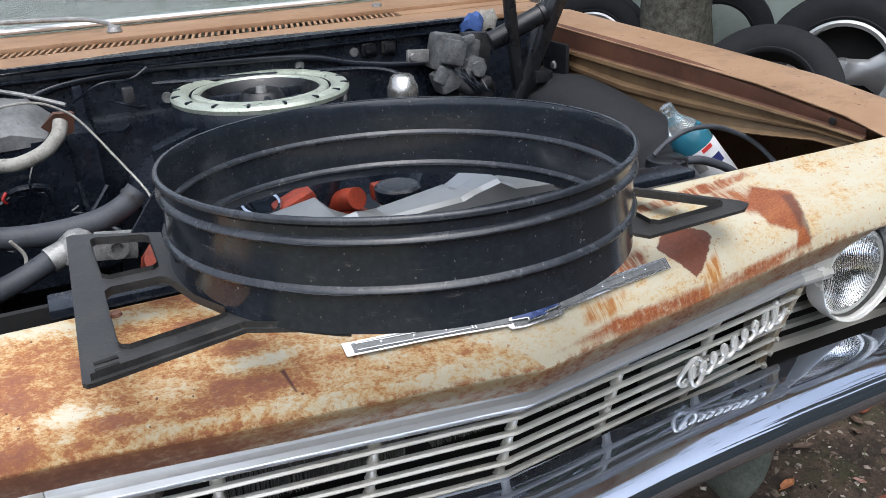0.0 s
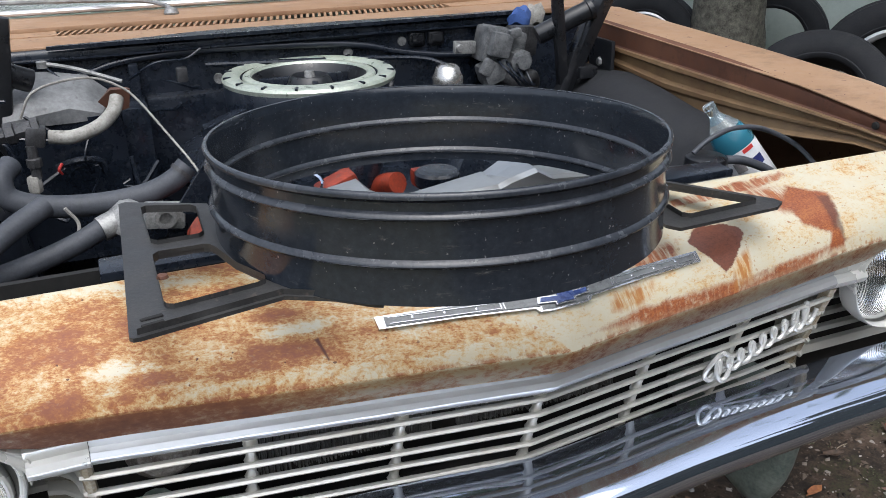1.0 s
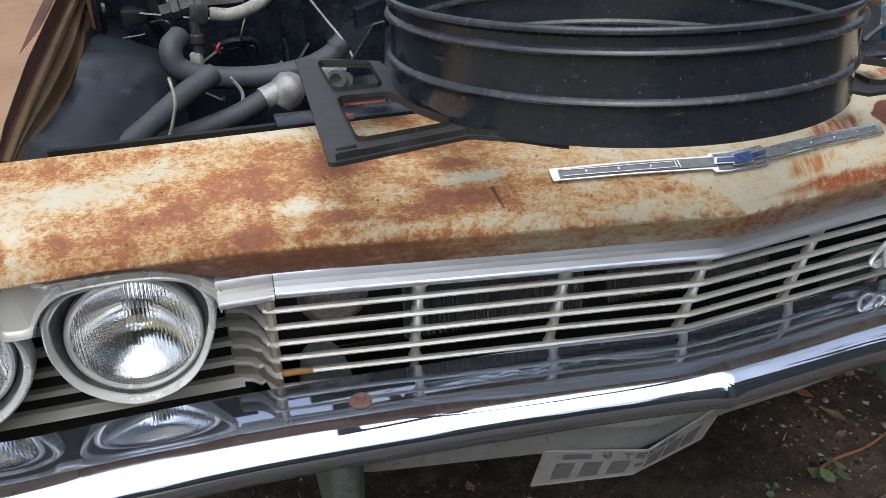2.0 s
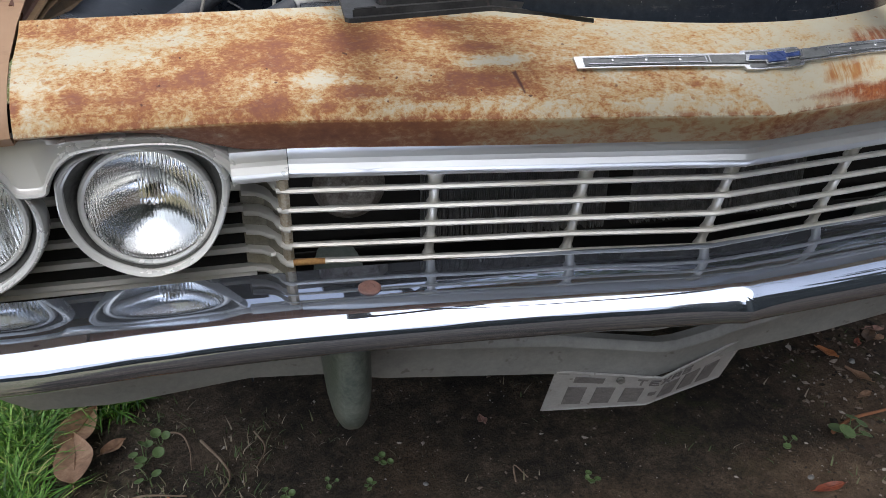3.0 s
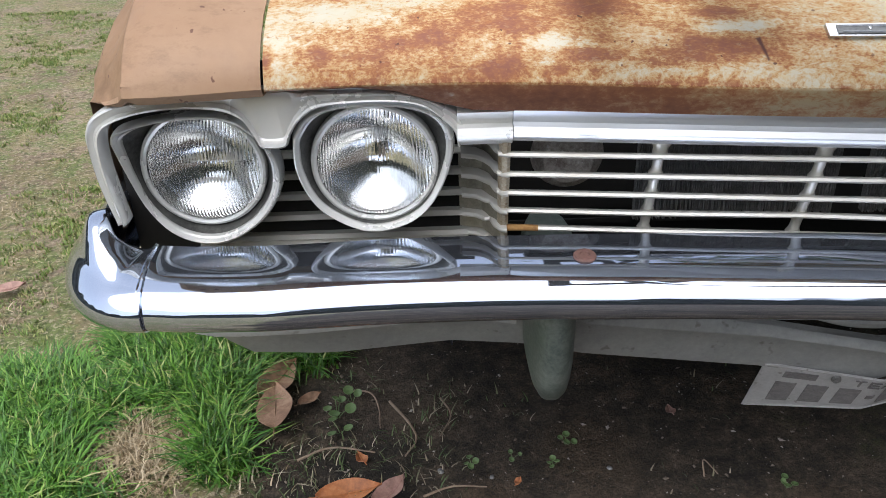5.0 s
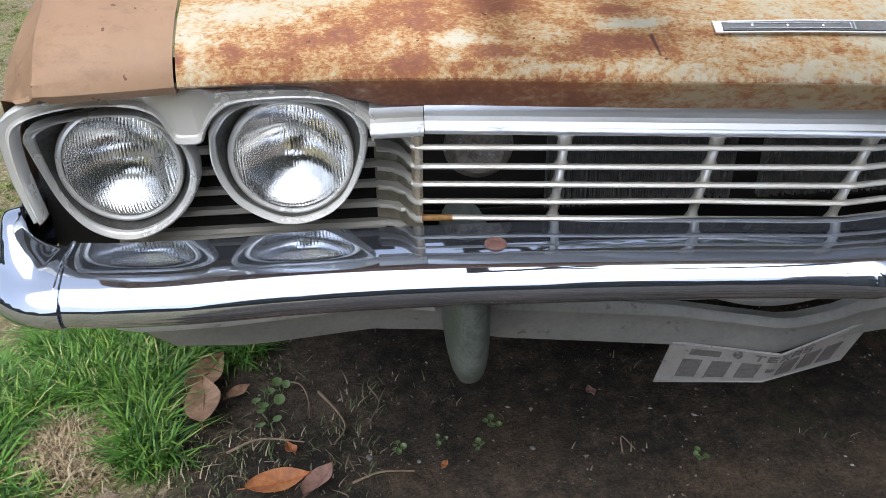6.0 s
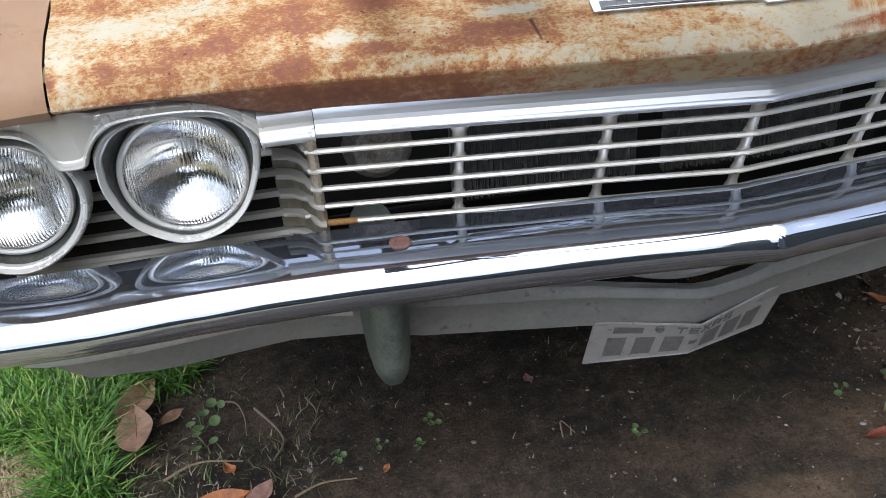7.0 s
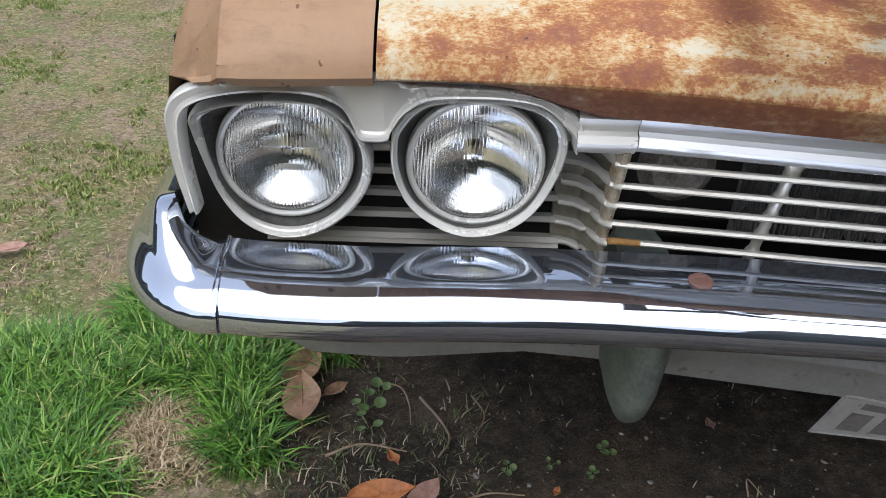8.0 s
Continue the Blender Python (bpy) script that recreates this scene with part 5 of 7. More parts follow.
for k in range(16):
    a = 2 * math.pi * k / 16
    part("notch", box(0.016, 0.006, 0.005, pose(-0.010 + 0.168 * math.cos(a), 1.0 + 0.168 * math.sin(a), 0.9295, 0, 0, math.degrees(a)), 0.002), ENGINE_BLACK, lid)
part("lid_well", turned([(0.1185, 0.010), (0.112, 0.002), (0.104, -0.018), (0.07, -0.022), (0.050, -0.016), (0.042, 0.004), (0.036, 0.009), (0.026, 0.006), (0.0, 0.004)], 40, pose(-0.010, 1.0, 0.9125), False), BLACK, lid)
part("wing_nut", turned([(0.0, 0.0), (0.012, 0.0), (0.010, 0.012), (0.0, 0.014)], 12, pose(-0.010, 1.0, 0.917)), CAST, lid)
for k in range(3):
    a = 2 * math.pi * k / 3 + 0.5
    part("lid_rib", box(0.072, 0.012, 0.022, pose(-0.010 + 0.074 * math.cos(a), 1.0 + 0.074 * math.sin(a), 0.903, 0, 6, math.degrees(a)), 0.004), ENGINE_BLACK, lid)
part("snorkel", loft([[(-0.15 - 0.10 * t, 0.93 - 0.05 * t + w * 0.6, 0.87 - 0.02 * t + h) for w, h in ((-0.03, -0.018), (-0.03, 0.018), (0.03, 0.018), (0.03, -0.018))] for t in (0, 0.5, 1.0)]), ENGINE_BLACK, air)
part("oil_cap", turned([(0.0, -0.03), (0.030, -0.03), (0.034, -0.02), (0.034, 0.0), (0.030, 0.006), (0.026, 0.02), (0.018, 0.026), (0.0, 0.028)], 24, pose(0.300, 1.0, 0.888)), RIM_DULL, car, "chrome breather cap")
part("breather_tube", turned([(0.028, -0.16), (0.028, 0.0)], 16, pose(0.300, 1.0, 0.86)), ENGINE_BLACK, car)

# wiper motor on the firewall
motor = part("wiper_motor", join(box(0.11, 0.07, 0.085, pose(0.475, 1.10, 0.925, 0, 12), 0.014), turned([(0.0, 0), (0.026, 0), (0.028, 0.006), (0.028, 0.03), (0.018, 0.034), (0.018, 0.045), (0.0, 0.046)], 8, pose(0.505, 1.07, 0.895, 90)), box(0.05, 0.03, 0.055, pose(0.455, 1.055, 0.935, 0, 14), 0.006), box(0.03, 0.02, 0.02, pose(0.49, 1.05, 0.96, 0, -10), 0.004), box(0.025, 0.025, 0.04, pose(0.425, 1.06, 0.885, 0, 30), 0.005), box(0.07, 0.06, 0.05, pose(0.45, 1.08, 0.872, 0, -20), 0.012)), make_plain("oxidised_grey_alloy", (0.05, 0.054, 0.058), (0.21, 0.215, 0.22), 0.6, 50, 0.5, 0.2, (0.05, 0.05, 0.05)), car, "oxidised grey wiper motor")
part("gear_cover", box(0.075, 0.03, 0.07, pose(0.525, 1.085, 0.935, 0, 4), 0.008), FITTING, motor)
part("mount_tab", join(box(0.055, 0.012, 0.030, pose(0.385, 1.10, 0.928, 0, 4), 0.004), turned([(0.0, 0), (0.010, 0), (0.008, 0.006), (0.0, 0.007)], 12, pose(0.370, 1.093, 0.928, 90))), CAST, motor)
part("linkage", tube([(0.47, 1.06, 0.86), (0.50, 1.05, 0.845), (0.54, 1.06, 0.855), (0.56, 1.08, 0.83)], 0.016, 10), FITTING, motor)
part("motor_base", box(0.10, 0.06, 0.05, pose(0.515, 1.09, 0.828, 0, 10), 0.016), FITTING, motor)
for i in range(4):
    part("terminal_wire", tube([(0.45 + 0.02 * i, 1.06, 0.90), (0.46 + 0.02 * i, 1.02, 0.88 - 0.01 * i), (0.50 + 0.012 * i, 1.03, 0.84)], 0.003, 6), ENGINE_BLACK, motor)
part("blue_rag", loft([[(0.545 + r * math.cos(a) * (1 + 0.2 * math.sin(3 * a)), 1.13 + 0.6 * r * math.sin(a), z + 0.008 * math.sin(2 * a)) for a in [2 * math.pi * k / 14 for k in range(14)]] for z, r in ((0.965, 0.026), (0.985, 0.030), (1.0, 0.018))]), make_plain("blue_cloth", (0.03, 0.07, 0.22), (0.06, 0.12, 0.34), 0.9, 60, 0.4), motor, "crumpled blue cloth")
part("white_rag", loft([[(0.595 + r * math.cos(a) * (1 + 0.15 * math.sin(4 * a)), 1.15 + 0.5 * r * math.sin(a), z + 0.006 * math.sin(3 * a)) for a in [2 * math.pi * k / 14 for k in range(14)]] for z, r in ((0.96, 0.022), (0.985, 0.030), (1.003, 0.018))]), WHITE_HOSE, motor, "crumpled pale cloth")

for s in (-1, 1):
    hinge = part("hood_hinge", join(box(0.012, 0.10, 0.12, pose(s * 0.722, 1.04, 0.872), 0.006), box(0.030, 0.035, 0.34, pose(s * 0.668, 1.0, 0.975, 8, s * 21), 0.006), box(0.022, 0.03, 0.30, pose(s * 0.640, 1.015, 0.93, -6, s * 26), 0.006), box(0.05, 0.05, 0.03, pose(s * 0.655, 1.01, 0.865), 0.008)), BLACK, car, "black hood hinge with raised arms")
    part("spring_tube", turned([(0.0, 0.0), (0.021, 0.0), (0.022, 0.004), (0.022, 0.128), (0.0245, 0.130), (0.0245, 0.140), (0.019, 0.141), (0.017, 0.128), (0.0, 0.127)], 24, Matrix.Translation((s * 0.532, 1.02, 0.955)) @ Vector((s * 0.118, -0.03, 0.055)).to_track_quat("Z", "Y").to_matrix().to_4x4()), BLACK, hinge)
    part("hinge_bolt", turned([(0.0, 0), (0.011, 0), (0.009, 0.006), (0.0, 0.007)], 6, pose(s * 0.714, 1.035, 0.878, 0, -90 * s)), CAST, hinge)
    part("hinge_arm", box(0.026, 0.02, 0.24, pose(s * 0.576, 0.995, 0.96, 4, -s * 9), 0.006), BLACK, hinge)
    part("hinge_pad", box(0.020, 0.035, 0.085, pose(s * 0.728, 1.03, 0.885), 0.008), GOLD, hinge)

# bay side with heater box, hoses and wires
heater = part("heater_box", join(loft([[(x0, 0.985, z) , (x1, 0.985, z), (x1, 1.14, z), (x0, 1.14, z)] for x0, x1, z in ((-0.60, -0.385, 0.60), (-0.595, -0.385, 0.86), (-0.59, -0.39, 0.885))]), box(0.055, 0.12, 0.28, pose(-0.36, 1.06, 0.75), 0.012)), ENGINE_BLACK, car, "black heater and evaporator box")
DUSTY = make_plain("dusty_grey_cover", (0.085, 0.088, 0.092), (0.22, 0.225, 0.23), 0.5, 14, 0.3, 0.0, (0.05, 0.05, 0.052))
part("dusty_top", loft([[(-0.592, 0.982, 0.878), (-0.592, 0.982, 0.890), (-0.588, 1.0, 0.915), (-0.552, 1.08, 0.952), (-0.545, 1.12, 0.955), (-0.545, 1.12, 0.878)], [(-0.53, 0.978, 0.878), (-0.53, 0.978, 0.899), (-0.528, 1.0, 0.921), (-0.50, 1.08, 0.948), (-0.495, 1.12, 0.95), (-0.495, 1.12, 0.878)], [(-0.475, 0.98, 0.878), (-0.475, 0.98, 0.906), (-0.468, 1.0, 0.916), (-0.440, 1.08, 0.936), (-0.435, 1.12, 0.938), (-0.435, 1.12, 0.878)], [(-0.42, 0.99, 0.878), (-0.42, 0.99, 0.888), (-0.415, 1.0, 0.893), (-0.40, 1.08, 0.905), (-0.40, 1.12, 0.905), (-0.40, 1.12, 0.878)]]), DUSTY, heater, "dusty grey slanted cover", 25)
part("control_rod", tube([(-0.508, 1.05, 0.980), (-0.45, 1.03, 0.968), (-0.375, 0.99, 0.945)], 0.004, 8, 3), CAST, heater)
part("rod_knob", turned([(0.0, 0), (0.010, 0), (0.010, 0.012), (0.0, 0.014)], 10, pose(-0.510, 1.05, 0.972)), CAST, heater)
part("hose_bracket", loft([[(-0.425, 0.925, 0.925), (-0.40, 0.925, 0.945), (-0.365, 0.94, 0.94), (-0.372, 0.94, 0.905), (-0.40, 0.93, 0.90)], [(-0.42, 0.945, 0.925), (-0.40, 0.945, 0.945), (-0.37, 0.96, 0.94), (-0.375, 0.96, 0.905), (-0.40, 0.95, 0.90)]]), BROWN, heater, "rusty brown bracket")
part("box_clip", tube([(-0.515, 0.965, 0.80), (-0.48, 0.955, 0.812), (-0.44, 0.96, 0.806), (-0.43, 0.965, 0.78)], 0.007, 8), ENGINE_BLACK, heater)
part("hose_fitting", join(turned([(0.0, 0), (0.014, 0), (0.014, 0.018), (0.020, 0.020), (0.020, 0.034), (0.013, 0.036), (0.013, 0.062), (0.017, 0.064), (0.017, 0.075), (0.0, 0.076)], 8, pose(-0.60, 0.875, 0.892, 0, 80)), box(0.032, 0.036, 0.036, pose(-0.535, 0.875, 0.888, 0, 10), 0.006), turned([(0.0, 0), (0.009, 0), (0.009, 0.02), (0.013, 0.022), (0.013, 0.036), (0.009, 0.038), (0.009, 0.06), (0.0, 0.06)], 8, pose(-0.545, 0.862, 0.815))), FITTING, car, "dark valve with brass fitting")
part("brass_nut", turned([(0.010, 0), (0.012, 0.004), (0.012, 0.026), (0.010, 0.03)], 6, pose(-0.551, 0.86, 0.79)), WHITE_HOSE, car)
part("elbow_hose", tube([(-0.515, 0.88, 0.882), (-0.475, 0.875, 0.879), (-0.43, 0.875, 0.893), (-0.402, 0.88, 0.916), (-0.392, 0.90, 0.935)], 0.0125, 14), WHITE_HOSE, car, "dirty white elbow hose")
part("radiator_hose", tube([(-0.570, 0.72, 0.884), (-0.586, 0.69, 0.872), (-0.578, 0.68, 0.842), (-0.529, 0.68, 0.822), (-0.45, 0.68, 0.814), (-0.376, 0.68, 0.820), (-0.330, 0.68, 0.838), (-0.306, 0.685, 0.858)], 0.0185, 18), RUBBER, car, "thick grey rubber hose")
part("hose_clamp", tube([(-0.319, 0.682, 0.847), (-0.314, 0.683, 0.852)], 0.0200, 18, 2, False), FITTING, car)
part("lower_hose", tube([(-0.445, 0.615, 0.800), (-0.50, 0.60, 0.779), (-0.584, 0.56, 0.768), (-0.66, 0.50, 0.775), (-0.72, 0.43, 0.79)], 0.0165, 16), RUBBER, car, "grey rubber hose running forward")
part("lower_hose", tube([(-0.525, 0.60, 0.850), (-0.575, 0.56, 0.832), (-0.63, 0.50, 0.808), (-0.70, 0.42, 0.785)], 0.0165, 16), RUBBER, car, "grey rubber hose beside the wheel housing")
part("thermostat_housing", join(turned([(0.0, -0.02), (0.026, -0.02), (0.03, 0.0), (0.026, 0.02), (0.016, 0.03), (0.0, 0.035)], 22, pose(-0.415, 0.625, 0.800, 0, 40)), tube([(-0.43, 0.62, 0.802), (-0.455, 0.612, 0.795)], 0.020, 16, 2, False)), CAST, car, "dull cast hose outlet")
part("white_wire", tube([(-0.555, 0.90, 0.915), (-0.530, 0.89, 0.958), (-0.481, 0.89, 0.975), (-0.427, 0.90, 0.974), (-0.385, 0.90, 0.955), (-0.358, 0.89, 0.930), (-0.315, 0.85, 0.868), (-0.285, 0.80, 0.825), (-0.275, 0.78, 0.80)], 0.0022, 6), WHITE_HOSE, car, "thin white wire")
part("white_wire", tube([(-0.586, 0.47, 0.886), (-0.582, 0.45, 0.86), (-0.59, 0.44, 0.83), (-0.606, 0.44, 0.79), (-0.61, 0.42, 0.75)], 0.0024, 6), WHITE_HOSE, car, "loose white wire end")
part("white_wire", tube([(-0.50, 0.62, 0.835), (-0.485, 0.62, 0.805), (-0.50, 0.61, 0.775), (-0.53, 0.60, 0.782)], 0.003, 6), WHITE_HOSE, car, "loose loop of white wire")
rngw = random.Random(9)
for k in range(16):
    x = rngw.uniform(-0.66, -0.28)
    z = rngw.uniform(0.70, 0.95)
    part("harness_wire", tube([(x, 0.97 - 0.02 * rngw.random(), z), (x + rngw.uniform(-0.06, 0.06), 0.95, z - rngw.uniform(0.0, 0.05)), (x + rngw.uniform(-0.1, 0.1), 0.96, z - rngw.uniform(-0.02, 0.1))], rngw.uniform(0.002, 0.005), 6, 5), ENGINE_BLACK, car)
part("harness_clip", tube([(-0.505, 0.955, 0.81), (-0.512, 0.95, 0.80), (-0.508, 0.955, 0.79)], 0.003, 8), RED, car)
for k, (x, z) in enumerate(((-0.22, 0.88), (0.12, 0.93), (-0.05, 0.95), (0.25, 0.945), (-0.30, 0.94))):
    part("firewall_plug", turned([(0.0, 0), (0.012, 0), (0.010, 0.006), (0.0, 0.007)], 14, pose(x, 1.135 if x > -0.33 and x < 0.01 and z < 0.88 else 1.155, z, 90)), CAST if k % 2 else ENGINE_BLACK, car)
part("harness_trunk", tube([(-0.20, 1.135, 0.935), (0.0, 1.13, 0.925), (0.2, 1.13, 0.915), (0.30, 1.12, 0.905), (0.36, 1.10, 0.88)], 0.006, 8), ENGINE_BLACK, car, "black wiring loom along the firewall")

# washer hose and loose parts at the other side of the bay
part("washer_hose", tube([(0.535, 0.44, 0.836), (0.567, 0.44, 0.857), (0.616, 0.44, 0.871), (0.674, 0.44, 0.866), (0.735, 0.44, 0.842), (0.765, 0.42, 0.82), (0.765, 0.36, 0.79)], 0.0046, 12), RUBBER, car, "thin black hose loop")
part("washer_hose", tube([(0.600, 0.43, 0.818), (0.64, 0.425, 0.812), (0.70, 0.42, 0.785), (0.73, 0.40, 0.75)], 0.008, 10), RUBBER, car, "short black hose by the tank cap")
part("tank_cap", turned([(0.0, 0), (0.036, 0), (0.038, 0.004), (0.036, 0.018), (0.03, 0.022), (0.0, 0.023)], 24, pose(0.563, 0.437, 0.808)), BLACK, car, "round black tank cap")
part("side_tray", box(0.20, 0.16, 0.05, pose(0.50, 0.40, 0.782, 0, 3), 0.012), FITTING, car, "dark washer tank and side panel by the radiator")

# ---- loose bottle ----
BOTTLE_BLUE = Mat("blue_fluid_bottle", 0.1, 0.0, (0.07, 0.33, 0.46))
BOTTLE_BLUE.b.inputs["Transmission Weight"].default_value = 0.55
CLEAR = Mat("clear_bottle", 0.08, 0.0, (0.80, 0.90, 0.93))
CLEAR.b.inputs["Transmission Weight"].default_value = 0.9
BT = Matrix.Translation((0.735, 0.47, 0.735)) @ Vector((-0.105, 0.07, 0.165)).to_track_quat("Z", "Y").to_matrix().to_4x4() @ Matrix.Scale(0.76, 4)
bottle = thing("plastic_bottle", "half-empty plastic bottle of blue washer fluid tucked in the bay", "bottle")
part("bottle_body", turned([(0.0, 0.0), (0.046, 0.0), (0.050, 0.006), (0.050, 0.13), (0.050, 0.148), (0.047, 0.165), (0.041, 0.182)], 28, BT), BOTTLE_BLUE.m, bottle)
part("shoulder", turned([(0.0405, 0.1835), (0.030, 0.200), (0.019, 0.217), (0.0145, 0.228), (0.0145, 0.245)], 28, BT), CLEAR.m, bottle, "clear upper half of the bottle")
part("cap", turned([(0.0, 0.2455), (0.016, 0.2455), (0.016, 0.258), (0.0, 0.259)], 20, BT), CLEAR.m, bottle)
lab = part("label", turned([(0.0508, 0.015), (0.0512, 0.017), (0.0512, 0.126), (0.0508, 0.128)], 28, BT, False), LABEL, bottle, "white paper label")


def label_patch(a0, a1, z0, z1):
    rows = [[BT @ Vector((0.0519 * math.cos(radians(a)), 0.0519 * math.sin(radians(a)), z)) for z in (z0, z1)] for a in np.linspace(a0, a1, 8)]
    return skin(rows, 0.0002)


LABEL_TURN = math.degrees(math.atan2(*((BT.to_3x3().inverted() @ Vector((-1.15, -1.15, 0.5))).yx)))
part("red_print", label_patch(LABEL_TURN + 8, LABEL_TURN + 42, 0.116, 0.1265), RED, lab)
part("navy_print", label_patch(LABEL_TURN + 14, LABEL_TURN + 50, 0.070, 0.095), NAVY, lab)
part("grey_print", label_patch(LABEL_TURN - 35, LABEL_TURN - 5, 0.075, 0.105), INK, lab)


# ---- wheels ----
RIM = make_metal("alloy_rim", (0.62, 0.63, 0.64), 0.35, (0.3, 0.28, 0.25), 0.4, 0.8, 0.08)


def tyre_profile(r, w, hole):
    return [(hole, -w * 0.40), (hole + 0.012, -w * 0.46), (r * 0.78, -w * 0.52), (r * 0.90, -w * 0.49), (r * 0.965, -w * 0.43), (r * 0.97, -w * 0.40), (r, -w * 0.36), (r, -w * 0.19), (r * 0.98, -w * 0.185), (r * 0.98, -w * 0.165), (r, -w * 0.16), (r, w * 0.16), (r * 0.98, w * 0.165), (r * 0.98, w * 0.185), (r, w * 0.19), (r, w * 0.36), (r * 0.97, w * 0.40), (r * 0.965, w * 0.43), (r * 0.90, w * 0.49), (r * 0.78, w * 0.52), (hole + 0.012, w * 0.46), (hole, w * 0.40), (hole, -w * 0.40)]


def spare(r, w, m, with_rim, label):
    t = thing("spare_wheel" if with_rim else "loose_tyre", label, "wheel" if with_rim else "tyre", group="old tyres beside the car")
    part("tyre", turned(tyre_profile(r, w, r * 0.62), 56, None, False), TYRE, t, "", 30)
    part("bead_ring", turned([(r * 0.62, w * 0.41), (r * 0.645, w * 0.47), (r * 0.67, w * 0.485), (r * 0.69, w * 0.47)], 48, None, False), TYRE, t, "worn grey bead edge")
    if with_rim:
        rim = part("rim", turned([(r * 0.645, w * 0.44), (r * 0.60, w * 0.47), (r * 0.555, w * 0.40), (r * 0.55, w * 0.1), (r * 0.55, -w * 0.36), (r * 0.62, -w * 0.40)], 48, None, False), RIM, t, "silver alloy rim")
        for k in range(5):
            a = 72 * k
            part("spoke", loft([[(x, y * k2, w * z) for y, z in ((-1, 0.28), (-0.6, 0.37), (0.6, 0.37), (1, 0.28), (0.8, 0.1), (-0.8, 0.1))] for x, k2 in ((0.02, 0.06), (r * 0.3, 0.060), (r * 0.56, 0.125))]), RIM, rim)
            t.children_recursive[-1].matrix_local = pose(0, 0, 0, 0, 0, a + 62)
        part("hub", turned([(0.0, w * 0.33), (0.05, w * 0.32), (0.06, w * 0.25), (0.06, 0.0), (0.0, 0.0)], 24), RIM, rim)
        part("well", turned([(0.0, -w * 0.2), (r * 0.55, -w * 0.2), (r * 0.55, -w * 0.22), (0.0, -w * 0.22)], 32), DARK, rim)
    t.matrix_world = m
    return t


for s in (-1, 1):
    w = part("wheel", turned(tyre_profile(0.335, 0.2, 0.20), 48, pose(s * 0.76, 1.02, 0.33, 0, 90), False), TYRE, car, "black front tyre under the fender", 30)
    part("wheel_disc", turned([(0.0, 0.03), (0.12, 0.03), (0.2, 0.0), (0.2, -0.05), (0.0, -0.05)], 32, pose(s * 0.76, 1.02, 0.33, 0, 90 * s)), RIM, w)
part("axle", join(tube([(-0.72, 1.02, 0.33), (0.72, 1.02, 0.33)], 0.04, 12, 2, False), box(0.08, 3.6, 0.1, pose(-0.4, 2.4, 0.42), 0.01), box(0.08, 3.6, 0.1, pose(0.4, 2.4, 0.42), 0.01)), DARK, car)

# ---- the car behind the windscreen ----
def body_side(s):
    rows = []
    for y in (1.47, 1.6, 2.0, 2.6, 3.2, 3.7):
        rows.append([(s * x, y, z) for x, z in ((0.80, 0.985), (0.90, 0.975), (0.965, 0.93), (0.995, 0.80), (1.0, 0.62), (0.985, 0.48), (0.94, 0.36))])
    return skin(rows, 0.02 * s)


for s in (-1, 1):
    door = part("door", body_side(s), TAN, car, "faded tan car door and side", 40)
    part("door_handle", tube([(s * 1.0, 2.55, 0.84), (s * 1.025, 2.57, 0.845), (s * 1.025, 2.68, 0.845), (s * 1.0, 2.70, 0.84)], 0.009, 8), CHROME, door)
    part("pillar", tube([(s * 0.71, 1.63, 1.0), (s * 0.68, 1.85, 1.16), (s * 0.65, 2.07, 1.315)], 0.026, 10, 3), TAN, car)
    part("pillar", tube([(s * 0.80, 3.75, 0.99), (s * 0.72, 3.5, 1.15), (s * 0.65, 3.2, 1.33)], 0.05, 10, 3), TAN, car)
    rw = part("wheel", turned(tyre_profile(0.335, 0.2, 0.20), 40, pose(s * 0.78, 4.05, 0.33, 0, 90), False), TYRE, car, "black rear tyre under the body", 30)
    part("wheel_disc", turned([(0.0, 0.03), (0.12, 0.03), (0.2, 0.0), (0.2, -0.05), (0.0, -0.05)], 32, pose(s * 0.78, 4.05, 0.33, 0, 90 * s)), RIM, rw)
part("roof", loft([[(x, y, zc - 0.05 * (x / 0.7) ** 2 + t) for x, t in [(-0.68 + 0.17 * i, 0.0) for i in range(9)] + [(0.68 - 0.17 * i, -0.03) for i in range(9)]] for y, zc in ((2.06, 1.345), (2.3, 1.395), (2.8, 1.415), (3.15, 1.385), (3.25, 1.35))]), TAN, car, "faded tan roof", 40)
part("trunk", loft([[(s2 * w, y, z) for s2, w, z in ((-1, 0.94, 0.36), (-1, 1.0, 0.62), (-1, 0.97, 0.90), (-1, 0.84, zt), (1, 0.84, zt), (1, 0.97, 0.90), (1, 1.0, 0.62), (1, 0.94, 0.36))] for y, zt in ((3.705, 0.985), (4.2, 0.975), (4.8, 0.95), (4.95, 0.90))]), TAN, car, "faded tan trunk and tail", 40)
part("cabin_floor", box(1.8, 2.2, 0.03, pose(0, 2.6, 0.40), 0.005), DARK, car)
for y in (2.55, 3.35):
    part("bench_seat", join(box(1.4, 0.5, 0.2, pose(0, y - 0.1, 0.60), 0.05), box(1.4, 0.16, 0.5, pose(0, y + 0.2, 0.80, -12), 0.05)), RUBBER, car, "dark worn bench seat")

